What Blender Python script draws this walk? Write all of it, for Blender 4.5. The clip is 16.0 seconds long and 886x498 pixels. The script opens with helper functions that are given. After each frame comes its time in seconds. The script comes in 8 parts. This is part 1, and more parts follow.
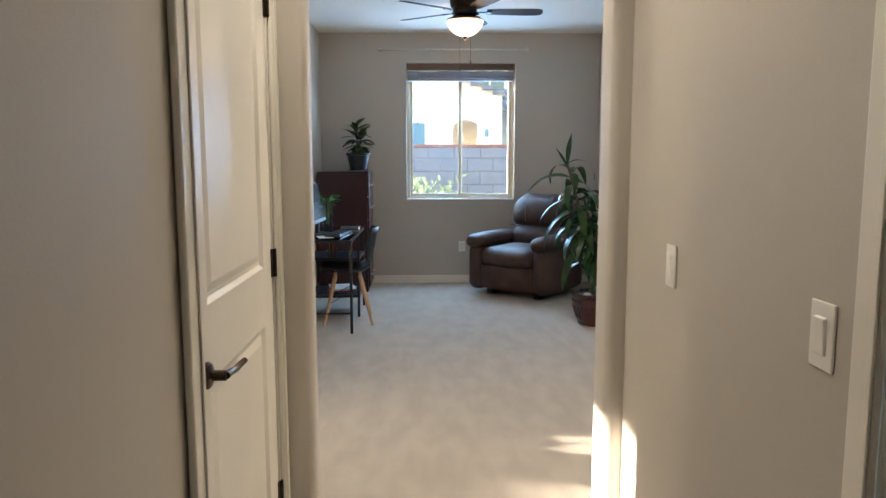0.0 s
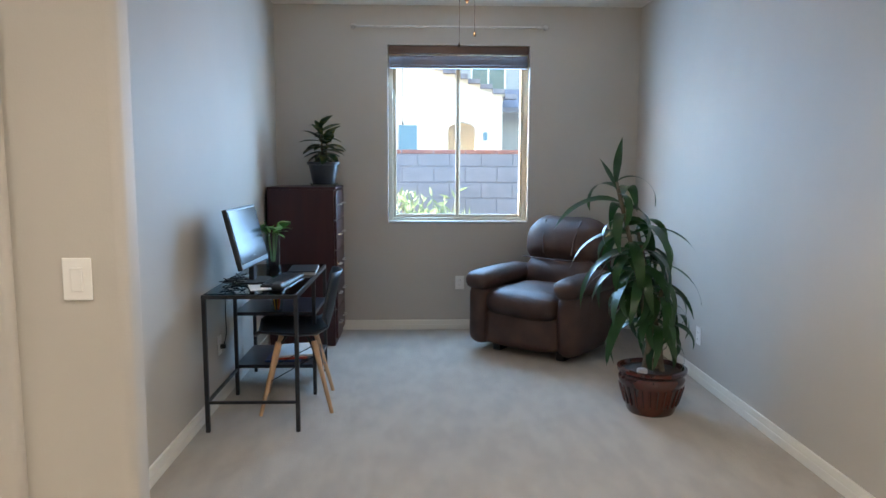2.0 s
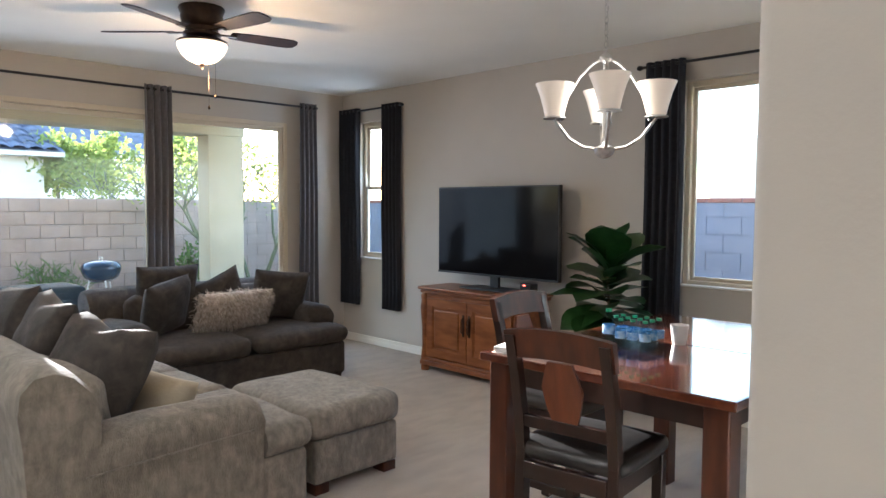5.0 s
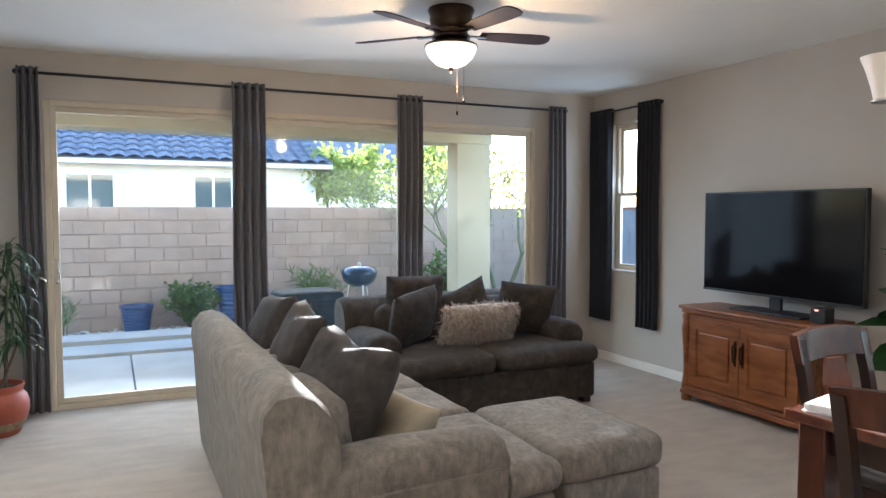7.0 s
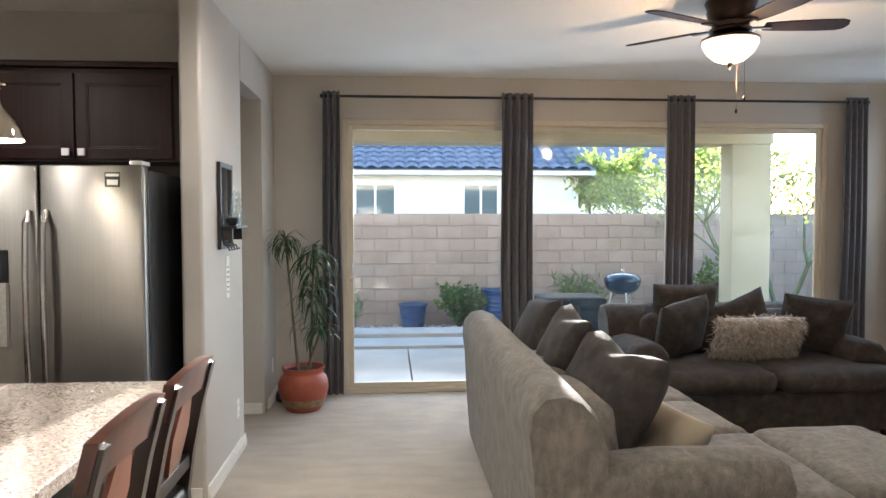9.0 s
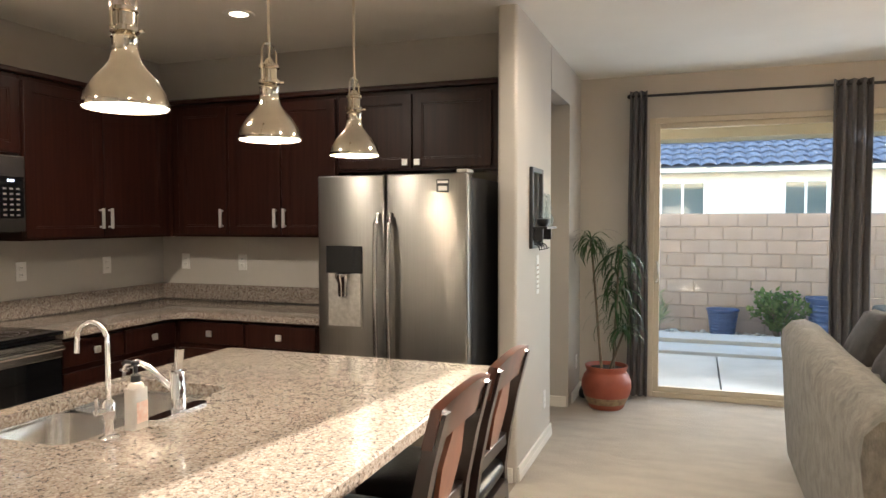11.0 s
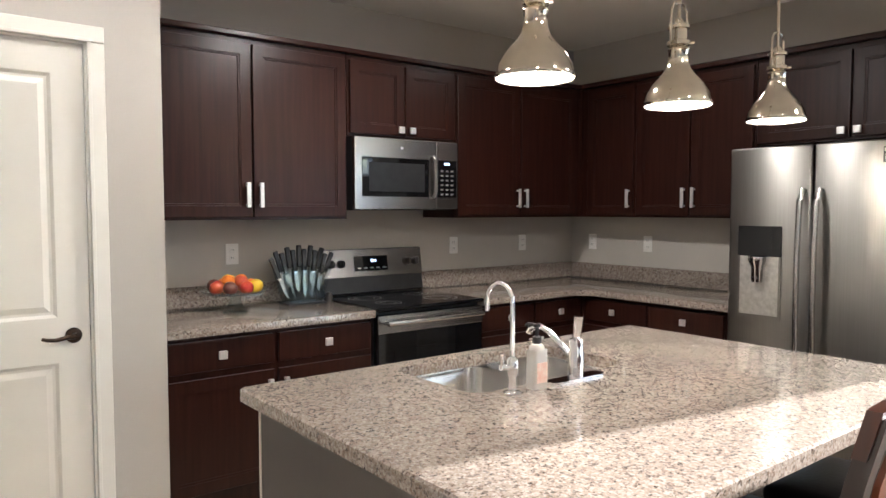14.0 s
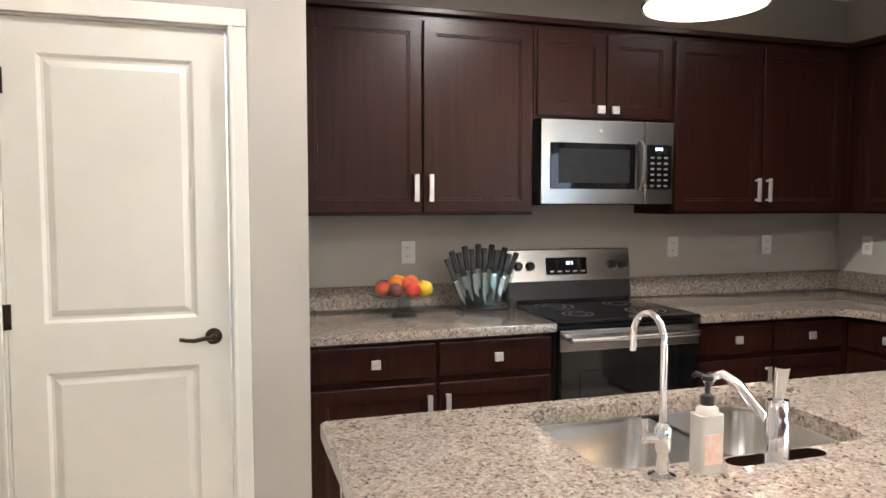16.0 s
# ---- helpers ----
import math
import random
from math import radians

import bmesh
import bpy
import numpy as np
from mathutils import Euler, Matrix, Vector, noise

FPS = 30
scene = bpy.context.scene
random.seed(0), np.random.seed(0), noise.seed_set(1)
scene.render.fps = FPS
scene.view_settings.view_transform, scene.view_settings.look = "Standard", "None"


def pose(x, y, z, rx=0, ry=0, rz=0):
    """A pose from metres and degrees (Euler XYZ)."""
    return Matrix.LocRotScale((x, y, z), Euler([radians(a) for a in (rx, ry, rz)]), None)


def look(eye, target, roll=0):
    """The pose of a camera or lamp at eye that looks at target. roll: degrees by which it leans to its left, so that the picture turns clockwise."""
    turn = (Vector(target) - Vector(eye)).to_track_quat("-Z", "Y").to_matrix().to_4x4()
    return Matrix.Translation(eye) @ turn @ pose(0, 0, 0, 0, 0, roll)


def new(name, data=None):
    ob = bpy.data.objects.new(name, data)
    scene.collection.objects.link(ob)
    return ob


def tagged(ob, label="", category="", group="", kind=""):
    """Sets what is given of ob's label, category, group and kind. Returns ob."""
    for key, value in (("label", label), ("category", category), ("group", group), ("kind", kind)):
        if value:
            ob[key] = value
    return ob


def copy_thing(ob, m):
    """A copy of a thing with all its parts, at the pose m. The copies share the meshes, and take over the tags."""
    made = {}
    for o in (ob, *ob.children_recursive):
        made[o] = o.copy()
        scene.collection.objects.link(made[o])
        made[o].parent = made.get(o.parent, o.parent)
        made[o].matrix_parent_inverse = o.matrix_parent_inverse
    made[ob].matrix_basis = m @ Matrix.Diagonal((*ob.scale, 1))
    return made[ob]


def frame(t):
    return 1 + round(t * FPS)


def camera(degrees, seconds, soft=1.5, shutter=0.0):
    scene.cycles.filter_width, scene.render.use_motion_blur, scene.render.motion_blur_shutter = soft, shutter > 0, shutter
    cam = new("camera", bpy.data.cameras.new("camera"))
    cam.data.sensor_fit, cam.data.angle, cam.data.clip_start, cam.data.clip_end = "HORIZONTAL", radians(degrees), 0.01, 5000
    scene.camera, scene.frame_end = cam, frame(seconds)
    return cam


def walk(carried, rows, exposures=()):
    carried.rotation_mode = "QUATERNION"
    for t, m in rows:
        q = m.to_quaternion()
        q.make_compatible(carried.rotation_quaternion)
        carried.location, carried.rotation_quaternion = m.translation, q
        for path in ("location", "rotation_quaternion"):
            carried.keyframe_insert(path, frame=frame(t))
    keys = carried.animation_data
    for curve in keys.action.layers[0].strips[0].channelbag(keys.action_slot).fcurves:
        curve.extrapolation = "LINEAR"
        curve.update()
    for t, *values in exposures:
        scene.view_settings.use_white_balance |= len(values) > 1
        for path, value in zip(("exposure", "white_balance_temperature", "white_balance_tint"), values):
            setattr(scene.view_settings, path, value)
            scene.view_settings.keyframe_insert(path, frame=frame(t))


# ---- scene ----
cam = camera(64.1, 16.0)
PATH = [
    (0, (0.461, 0.63, 1.351), (0.511, 2.614, 1.106), -0.1),
    (0.5, (0.447, 1.1, 1.372), (0.601, 3.076, 1.108), -0.1),
    (1, (0.481, 1.587, 1.389), (0.675, 3.56, 1.125), 0.0),
    (1.5, (0.47, 2.021, 1.408), (0.661, 3.995, 1.150), 0.1),
    (2, (0.526, 2.457, 1.421), (0.592, 4.442, 1.185), 0.2),
    (2.5, (0.484, 2.804, 1.437), (0.314, 4.786, 1.231), 0.1),
    (3, (0.346, 3.104, 1.448), (-0.122, 5.041, 1.270), 0.2),
    (3.5, (0.155, 3.346, 1.447), (-0.645, 5.173, 1.296), 0.4),
    (4, (-0.06, 3.504, 1.454), (-1.141, 5.182, 1.328), 0.5),
    (4.5, (-0.297, 3.589, 1.478), (-1.569, 5.127, 1.358), 0.4),
    (7, (-0.894, 3.885, 1.523), (-2.701, 4.734, 1.419), 0.0),
    (7.5, (-0.915, 3.883, 1.515), (-2.791, 4.57, 1.419), -0.0),
    (8, (-0.919, 3.874, 1.504), (-2.85, 4.391, 1.417), -0.1),
    (8.5, (-0.905, 3.854, 1.508), (-2.875, 4.193, 1.423), -0.1),
    (11, (-0.74, 3.829, 1.521), (-2.621, 3.154, 1.437), -0.1),
    (11.5, (-0.737, 3.828, 1.513), (-2.529, 2.942, 1.43), -0.2),
    (12, (-0.736, 3.825, 1.494), (-2.414, 2.741, 1.413), -0.1),
    (12.5, (-0.733, 3.826, 1.493), (-2.289, 2.572, 1.407), -0.2),
    (13, (-0.73, 3.823, 1.482), (-2.16, 2.427, 1.391), -0.1),
    (13.5, (-0.755, 3.835, 1.476), (-2.074, 2.336, 1.375), -0.0),
    (14, (-0.828, 3.794, 1.455), (-2.058, 2.221, 1.343), -0.0),
    (14.5, (-0.945, 3.674, 1.442), (-2.089, 2.038, 1.32), -0.0),
    (15, (-1.136, 3.578, 1.448), (-2.151, 1.86, 1.315), -0.0),
    (15.5, (-1.288, 3.515, 1.45), (-2.098, 1.691, 1.317), -0.1),
    (16, (-1.432, 3.486, 1.458), (-2.024, 1.58, 1.329), -0.0),
]
walk(cam, [(t, look(eye, target, roll)) for t, eye, target, roll in PATH],
     exposures=[(0, 3.30, 6700, 10), (0.6, 3.15, 6300, 10), (1.0, 3.05, 6050, 10), (1.5, 3.20, 6050, 10), (2, 3.35, 6300, 10), (2.6, 3.55, 6850, 10), (4, 3.38, 6350, 10),
                (4.5, 3.35, 5650, 10), (7, 3.38, 5500, 10), (8.5, 3.28, 5700, 10), (11, 3.40, 6500, 10), (11.5, 3.40, 6900, 10),
                (12, 3.45, 7200, 10), (12.6, 3.55, 7200, 10), (13.0, 3.42, 5900, 10), (14, 3.45, 5650, 10), (16, 3.52, 5750, 10)])

# ---- light ----
SUN_SLOPE = 0.184
sun_way = Vector((-1.0, 0.17, SUN_SLOPE))          # towards the low western sun
world = bpy.data.worlds.new("sky")
scene.world = world
world.use_nodes = True
wn = world.node_tree
wn.nodes.clear()
w_out = wn.nodes.new("ShaderNodeOutputWorld")
w_bg = wn.nodes.new("ShaderNodeBackground")
w_sky = wn.nodes.new("ShaderNodeTexSky")
w_sky.sky_type = "NISHITA"
w_sky.sun_disc = False
w_sky.sun_elevation = math.atan2(SUN_SLOPE, math.hypot(1.0, 0.17))
w_sky.sun_rotation = math.atan2(sun_way.x, sun_way.y)
w_bg.inputs[1].default_value = 0.15
wn.links.new(w_sky.outputs[0], w_bg.inputs[0])
wn.links.new(w_bg.outputs[0], w_out.inputs[0])


def lamp(name, kind, place, power, colour, **more):
    d = bpy.data.lights.new(name, kind)
    d.energy, d.color = power, colour
    ob = new(name, d)
    ob.matrix_world = place
    for k in more:
        if k == "size":
            d.size = more[k]
        elif k == "size_y":
            d.shape, d.size_y = "RECTANGLE", more[k]
        elif k == "soft":
            d.shadow_soft_size = more[k]
        elif k == "angle":
            d.angle = more[k]
        elif k == "spot":
            d.spot_size, d.spot_blend = radians(more[k]), 0.6
    return ob


lamp("sun", "SUN", look(sun_way * 30, (0, 0, 0)), 5.0, (1.0, 0.90, 0.77), angle=radians(0.6))
WARM = (1.0, 0.89, 0.75)
SKYC = (0.66, 0.82, 1.0)
# daylight through the glass
lamp("window_daylight", "AREA", look((0.85, 8.70, 1.65), (0.85, 6.0, 0.9)), 9.7, (0.33, 0.60, 1.0), size=1.15, size_y=1.4)
lamp("slider_daylight", "AREA", look((-7.14, 5.6, 1.25), (-5.0, 4.9, 0.25)), 7.5, (0.76, 0.87, 1.0), size=4.1, size_y=2.1)
lamp("side_window_daylight", "AREA", look((-6.4, 8.68, 1.65), (-6.0, 6.0, 1.0)), 1.7, SKYC, size=0.6, size_y=1.4)
# fittings
lamp("fan_bulb", "POINT", pose(-4.75, 5.75, 2.30), 3.6, (1.0, 0.66, 0.36), soft=0.06)
lamp("office_fan_bulb", "POINT", pose(0.80, 6.68, 2.30), 1.2, (1.0, 0.70, 0.42), soft=0.06)
for px in (-2.31, -3.015, -3.705):
    lamp("pendant_bulb", "POINT", pose(px, 2.33, 1.87), 0.9, (1.0, 0.90, 0.76), soft=0.03)
CANS = [(-4.30, 1.28), (-2.7, 1.28), (-1.2, 1.28), (-4.30, 3.55), (-2.7, 3.55), (-1.2, 3.75)]
for (cx, cy), watts in zip(CANS, (1.6, 12, 2.2, 4.5, 5.0, 3)):
    lamp("can_bulb", "SPOT", pose(cx, cy, 2.69), watts, WARM, soft=0.05, spot=172)
# hall and entry lamps are added out of view to brighten the walls
CANS += [(0.25, 2.30), (0.9, 3.85)]
lamp("hall_fill", "SPOT", pose(0.25, 2.30, 2.70), 4.6, WARM, soft=0.05, spot=140)
lamp("entry_fill", "SPOT", pose(0.9, 3.85, 2.70), 10.5, WARM, soft=0.05, spot=140)
lamp("chandelier_bulb", "POINT", pose(-2.36, 6.58, 2.0), 0.6, WARM, soft=0.12)

# ---- materials ----
def mat(name, colour, rough=0.6, metal=0.0, colour2=None, scale=8.0, bump=0.0, bump_scale=None, detail=4.0,
        lo=0.35, hi=0.65, stretch=(1, 1, 1), coat=0.0, spec=0.5, rough2=None, sheen=0.0, rnd=0.0, world_space=True):
    """A principled material with two scales of variation and a fine relief."""
    m = bpy.data.materials.new(name)
    m.use_nodes = True
    nt = m.node_tree
    nt.nodes.clear()
    out = nt.nodes.new("ShaderNodeOutputMaterial")
    b = nt.nodes.new("ShaderNodeBsdfPrincipled")
    nt.links.new(b.outputs[0], out.inputs[0])
    b.inputs["Roughness"].default_value = rough
    b.inputs["Metallic"].default_value = metal
    b.inputs["Coat Weight"].default_value = coat
    b.inputs["Specular IOR Level"].default_value = spec
    b.inputs["Sheen Weight"].default_value = sheen
    b.inputs["Base Color"].default_value = (*colour, 1)
    tc = nt.nodes.new("ShaderNodeNewGeometry") if world_space else nt.nodes.new("ShaderNodeTexCoord")
    vec = tc.outputs["Position"] if world_space else tc.outputs["Object"]
    mp = nt.nodes.new("ShaderNodeMapping")
    mp.inputs["Scale"].default_value = stretch
    nt.links.new(vec, mp.inputs[0])
    n1 = nt.nodes.new("ShaderNodeTexNoise")
    n1.inputs["Scale"].default_value = scale
    n1.inputs["Detail"].default_value = detail
    nt.links.new(mp.outputs[0], n1.inputs[0])
    r1 = nt.nodes.new("ShaderNodeMapRange")
    r1.inputs[1].default_value, r1.inputs[2].default_value = lo, hi
    nt.links.new(n1.outputs[0], r1.inputs[0])
    if colour2:
        mix = nt.nodes.new("ShaderNodeMix")
        mix.data_type = "RGBA"
        mix.inputs[6].default_value = (*colour, 1)
        mix.inputs[7].default_value = (*colour2, 1)
        nt.links.new(r1.outputs[0], mix.inputs[0])
        last = mix.outputs[2]
        if rnd:
            oi = nt.nodes.new("ShaderNodeObjectInfo")
            rr = nt.nodes.new("ShaderNodeMapRange")
            rr.inputs[3].default_value, rr.inputs[4].default_value = 1 - rnd, 1 + rnd
            nt.links.new(oi.outputs["Random"], rr.inputs[0])
            hs = nt.nodes.new("ShaderNodeHueSaturation")
            nt.links.new(last, hs.inputs["Color"])
            nt.links.new(rr.outputs[0], hs.inputs["Value"])
            last = hs.outputs[0]
        nt.links.new(last, b.inputs["Base Color"])
    if rough2 is not None:
        rm = nt.nodes.new("ShaderNodeMapRange")
        rm.inputs[3].default_value, rm.inputs[4].default_value = rough, rough2
        nt.links.new(r1.outputs[0], rm.inputs[0])
        nt.links.new(rm.outputs[0], b.inputs["Roughness"])
    if bump:
        n2 = nt.nodes.new("ShaderNodeTexNoise")
        n2.inputs["Scale"].default_value = bump_scale or scale * 6
        n2.inputs["Detail"].default_value = 3
        nt.links.new(mp.outputs[0], n2.inputs[0])
        bp = nt.nodes.new("ShaderNodeBump")
        bp.inputs["Strength"].default_value = bump
        bp.inputs["Distance"].default_value = 0.01
        nt.links.new(n2.outputs[0], bp.inputs["Height"])
        nt.links.new(bp.outputs[0], b.inputs["Normal"])
    return m


def glow(name, colour, strength):
    m = bpy.data.materials.new(name)
    m.use_nodes = True
    b = m.node_tree.nodes["Principled BSDF"]
    b.inputs["Base Color"].default_value = (*colour, 1)
    b.inputs["Emission Color"].default_value = (*colour, 1)
    b.inputs["Emission Strength"].default_value = strength
    b.inputs["Roughness"].default_value = 0.4
    return m


def glass(name, colour=(1, 1, 1), rough=0.0, ior=1.45, thin=True, haze=0.0):
    m = bpy.data.materials.new(name)
    m.use_nodes = True
    nt = m.node_tree
    nt.nodes.clear()
    out = nt.nodes.new("ShaderNodeOutputMaterial")
    if thin:
        t = nt.nodes.new("ShaderNodeBsdfTransparent")
        t.inputs[0].default_value = (*colour, 1)
        g = nt.nodes.new("ShaderNodeBsdfGlossy")
        g.inputs["Roughness"].default_value = rough
        f = nt.nodes.new("ShaderNodeLayerWeight")
        f.inputs[0].default_value = 0.5
        pw = nt.nodes.new("ShaderNodeMath")
        pw.operation = "POWER"
        pw.inputs[1].default_value = 5.0
        ma = nt.nodes.new("ShaderNodeMath")
        ma.operation = "MULTIPLY_ADD"
        ma.inputs[1].default_value = 0.9
        ma.inputs[2].default_value = (ior - 1) ** 2 / (ior + 1) ** 2 * 0.4
        mx = nt.nodes.new("ShaderNodeMixShader")
        nt.links.new(f.outputs["Facing"], pw.inputs[0])
        nt.links.new(pw.outputs[0], ma.inputs[0])
        nt.links.new(ma.outputs[0], mx.inputs[0])
        nt.links.new(t.outputs[0], mx.inputs[1])
        nt.links.new(g.outputs[0], mx.inputs[2])
        last = mx.outputs[0]
        if haze:
            # a thin dusty, smeared film that catches the low sun; also stands in for glare
            geo = nt.nodes.new("ShaderNodeNewGeometry")
            sm = nt.nodes.new("ShaderNodeTexNoise")
            sm.inputs["Scale"].default_value = 1.6
            sm.inputs["Detail"].default_value = 6
            nt.links.new(geo.outputs["Position"], sm.inputs[0])
            mr = nt.nodes.new("ShaderNodeMapRange")
            mr.inputs[1].default_value, mr.inputs[2].default_value = 0.35, 0.75
            mr.inputs[3].default_value, mr.inputs[4].default_value = haze * 0.4, haze * 1.8
            nt.links.new(sm.outputs[0], mr.inputs[0])
            tl = nt.nodes.new("ShaderNodeBsdfTranslucent")
            tl.inputs[0].default_value = (0.9, 0.93, 0.95, 1)
            m2 = nt.nodes.new("ShaderNodeMixShader")
            nt.links.new(mr.outputs[0], m2.inputs[0])
            nt.links.new(last, m2.inputs[1])
            nt.links.new(tl.outputs[0], m2.inputs[2])
            last = m2.outputs[0]
        nt.links.new(last, out.inputs[0])
    else:
        g = nt.nodes.new("ShaderNodeBsdfPrincipled")
        g.inputs["Base Color"].default_value = (*colour, 1)
        g.inputs["Transmission Weight"].default_value = 1
        g.inputs["Roughness"].default_value = rough
        g.inputs["IOR"].default_value = ior
        nt.links.new(g.outputs[0], out.inputs[0])
    return m


def granite(name):
    m = mat(name, (0.5, 0.42, 0.35), rough=0.12, coat=0.3)
    nt = m.node_tree
    b = [n for n in nt.nodes if n.type == "BSDF_PRINCIPLED"][0]
    geo = [n for n in nt.nodes if n.type == "NEW_GEOMETRY"][0]
    warp = nt.nodes.new("ShaderNodeTexNoise")
    warp.inputs["Scale"].default_value = 60
    add = nt.nodes.new("ShaderNodeMix")
    add.data_type = "VECTOR"
    add.inputs[0].default_value = 0.012
    nt.links.new(geo.outputs["Position"], warp.inputs[0])
    nt.links.new(geo.outputs["Position"], add.inputs[4])
    nt.links.new(warp.outputs["Color"], add.inputs[5])
    last = None
    for sc, stops in ((120, [(0.0, (0.25, 0.204, 0.168)), (0.34, (0.36, 0.315, 0.275)), (0.62, (0.16, 0.112, 0.082)), (0.76, (0.24, 0.19, 0.153)), (0.90, (0.035, 0.026, 0.020))]),
                      (230, [(0.0, (0.245, 0.20, 0.167)), (0.40, (0.375, 0.332, 0.294)), (0.74, (0.045, 0.033, 0.026)), (0.87, (0.22, 0.165, 0.13))])):
        v = nt.nodes.new("ShaderNodeTexVoronoi")
        v.inputs["Scale"].default_value = sc
        nt.links.new(add.outputs[1], v.inputs["Vector"])
        sep = nt.nodes.new("ShaderNodeSeparateColor")
        nt.links.new(v.outputs["Color"], sep.inputs[0])
        cr = nt.nodes.new("ShaderNodeValToRGB")
        cr.color_ramp.interpolation = "CONSTANT"
        while len(cr.color_ramp.elements) < len(stops):
            cr.color_ramp.elements.new(0.5)
        for e, (p, c) in zip(cr.color_ramp.elements, stops):
            e.position, e.color = p, (*c, 1)
        nt.links.new(sep.outputs[0], cr.inputs[0])
        if last is None:
            last = cr.outputs[0]
        else:
            mx = nt.nodes.new("ShaderNodeMix")
            mx.data_type = "RGBA"
            mx.inputs[0].default_value = 0.45
            nt.links.new(last, mx.inputs[6])
            nt.links.new(cr.outputs[0], mx.inputs[7])
            last = mx.outputs[2]
    nt.links.new(last, b.inputs["Base Color"])
    return m


M = {}
M["wall"] = mat("greige wall paint", (0.50, 0.465, 0.415), rough=0.62, colour2=(0.47, 0.435, 0.385), scale=1.3, bump=0.05, bump_scale=140)
M["ceiling"] = mat("ceiling paint", (0.82, 0.79, 0.73), rough=0.85, colour2=(0.79, 0.76, 0.70), scale=2.0, bump=0.15, bump_scale=120)
M["carpet"] = mat("beige cut-pile carpet", (0.43, 0.375, 0.31), rough=0.95, colour2=(0.505, 0.443, 0.367), detail=10, scale=6.5, bump=0.9, bump_scale=260, lo=0.38, hi=0.62, sheen=0.25, stretch=(1.3, 0.5, 1), spec=0.1)
# island end panel: wall paint with its shade put into the colour
M["panel"] = mat("shaded panel paint", (0.095, 0.083, 0.075), rough=0.55, colour2=(0.085, 0.074, 0.067), scale=2.0, bump=0.06, bump_scale=140)
M["trim"] = mat("white trim paint", (0.80, 0.77, 0.70), rough=0.38, colour2=(0.76, 0.73, 0.66), scale=3)
M["tile"] = mat("tan floor tile", (0.60, 0.50, 0.40), rough=0.35, colour2=(0.54, 0.45, 0.36), scale=6, bump=0.05, rnd=0.06)
M["grout"] = mat("grout", (0.34, 0.28, 0.22), rough=0.9, colour2=(0.30, 0.25, 0.20), scale=30)
M["cabinet"] = mat("espresso stained maple", (0.017, 0.0050, 0.0036), rough=0.30, colour2=(0.030, 0.0095, 0.006), scale=3.0, stretch=(16, 16, 0.8), bump=0.03, bump_scale=40, coat=0.0, spec=0.27)
M["chrome"] = mat("polished chrome", (0.85, 0.85, 0.86), rough=0.07, metal=1, colour2=(0.80, 0.80, 0.82), scale=20)
M["pullmetal"] = mat("bright satin metal", (0.88, 0.87, 0.85), rough=0.34, metal=0.75, colour2=(0.80, 0.79, 0.77), scale=30)
M["nickel"] = mat("brushed nickel", (0.70, 0.68, 0.65), rough=0.42, metal=1, colour2=(0.56, 0.54, 0.51), scale=40)
M["pewter"] = mat("polished nickel shade", (0.74, 0.67, 0.55), rough=0.09, metal=1, colour2=(0.68, 0.61, 0.50), scale=14)
M["steel"] = mat("brushed stainless steel", (0.25, 0.237, 0.22), rough=0.33, metal=1, colour2=(0.275, 0.26, 0.243), scale=350, stretch=(1, 1, 0.01))
def brushed(m_, turn):
    """Fine brushing that draws highlights out across the grain."""
    nt = m_.node_tree
    b = [n for n in nt.nodes if n.type == "BSDF_PRINCIPLED"][0]
    tg = nt.nodes.new("ShaderNodeTangent")
    tg.direction_type, tg.axis = "RADIAL", "Z"
    b.inputs["Anisotropic"].default_value = 0.6
    b.inputs["Anisotropic Rotation"].default_value = turn
    nt.links.new(tg.outputs[0], b.inputs["Tangent"])


brushed(M["steel"], 0.25)
M["steelh"] = mat("brushed stainless steel across", (0.58, 0.56, 0.54), rough=0.24, metal=1, colour2=(0.555, 0.535, 0.515), scale=350, stretch=(0.01, 1, 1))
M["granite"] = granite("speckled tan granite")
M["blackglass"] = mat("black glass", (0.006, 0.006, 0.007), rough=0.04, colour2=(0.008, 0.008, 0.009), scale=4, spec=0.6)
M["tvglass"] = mat("satin black screen", (0.005, 0.005, 0.006), rough=0.09, colour2=(0.007, 0.007, 0.008), scale=4, spec=0.08)
M["black"] = mat("black plastic", (0.012, 0.012, 0.013), rough=0.38, colour2=(0.018, 0.018, 0.019), scale=20)
M["blackmetal"] = mat("black powder-coated steel", (0.010, 0.010, 0.011), rough=0.35, colour2=(0.016, 0.016, 0.017), scale=30)
M["orb"] = mat("oil-rubbed bronze", (0.035, 0.024, 0.018), rough=0.32, metal=0.85, colour2=(0.06, 0.038, 0.025), scale=25)
M["glass"] = glass("window glass", (0.97, 0.98, 0.98), haze=0.004)
M["clear"] = glass("clear glass", (0.93, 0.96, 0.95), ior=1.5)
M["tinted"] = glass("tinted glass top", (0.25, 0.33, 0.33), ior=1.5)
M["vinyl"] = mat("tan vinyl window frame", (0.60, 0.53, 0.41), rough=0.4, colour2=(0.57, 0.50, 0.38), scale=5)
M["white"] = mat("white plastic", (0.82, 0.80, 0.76), rough=0.35, colour2=(0.80, 0.78, 0.74), scale=9)
M["velvet"] = mat("taupe chenille", (0.150, 0.130, 0.105), rough=0.88, colour2=(0.225, 0.197, 0.160), scale=34, bump=0.7, bump_scale=190, sheen=0.15, stretch=(1, 1, 0.4), lo=0.35, hi=0.65)
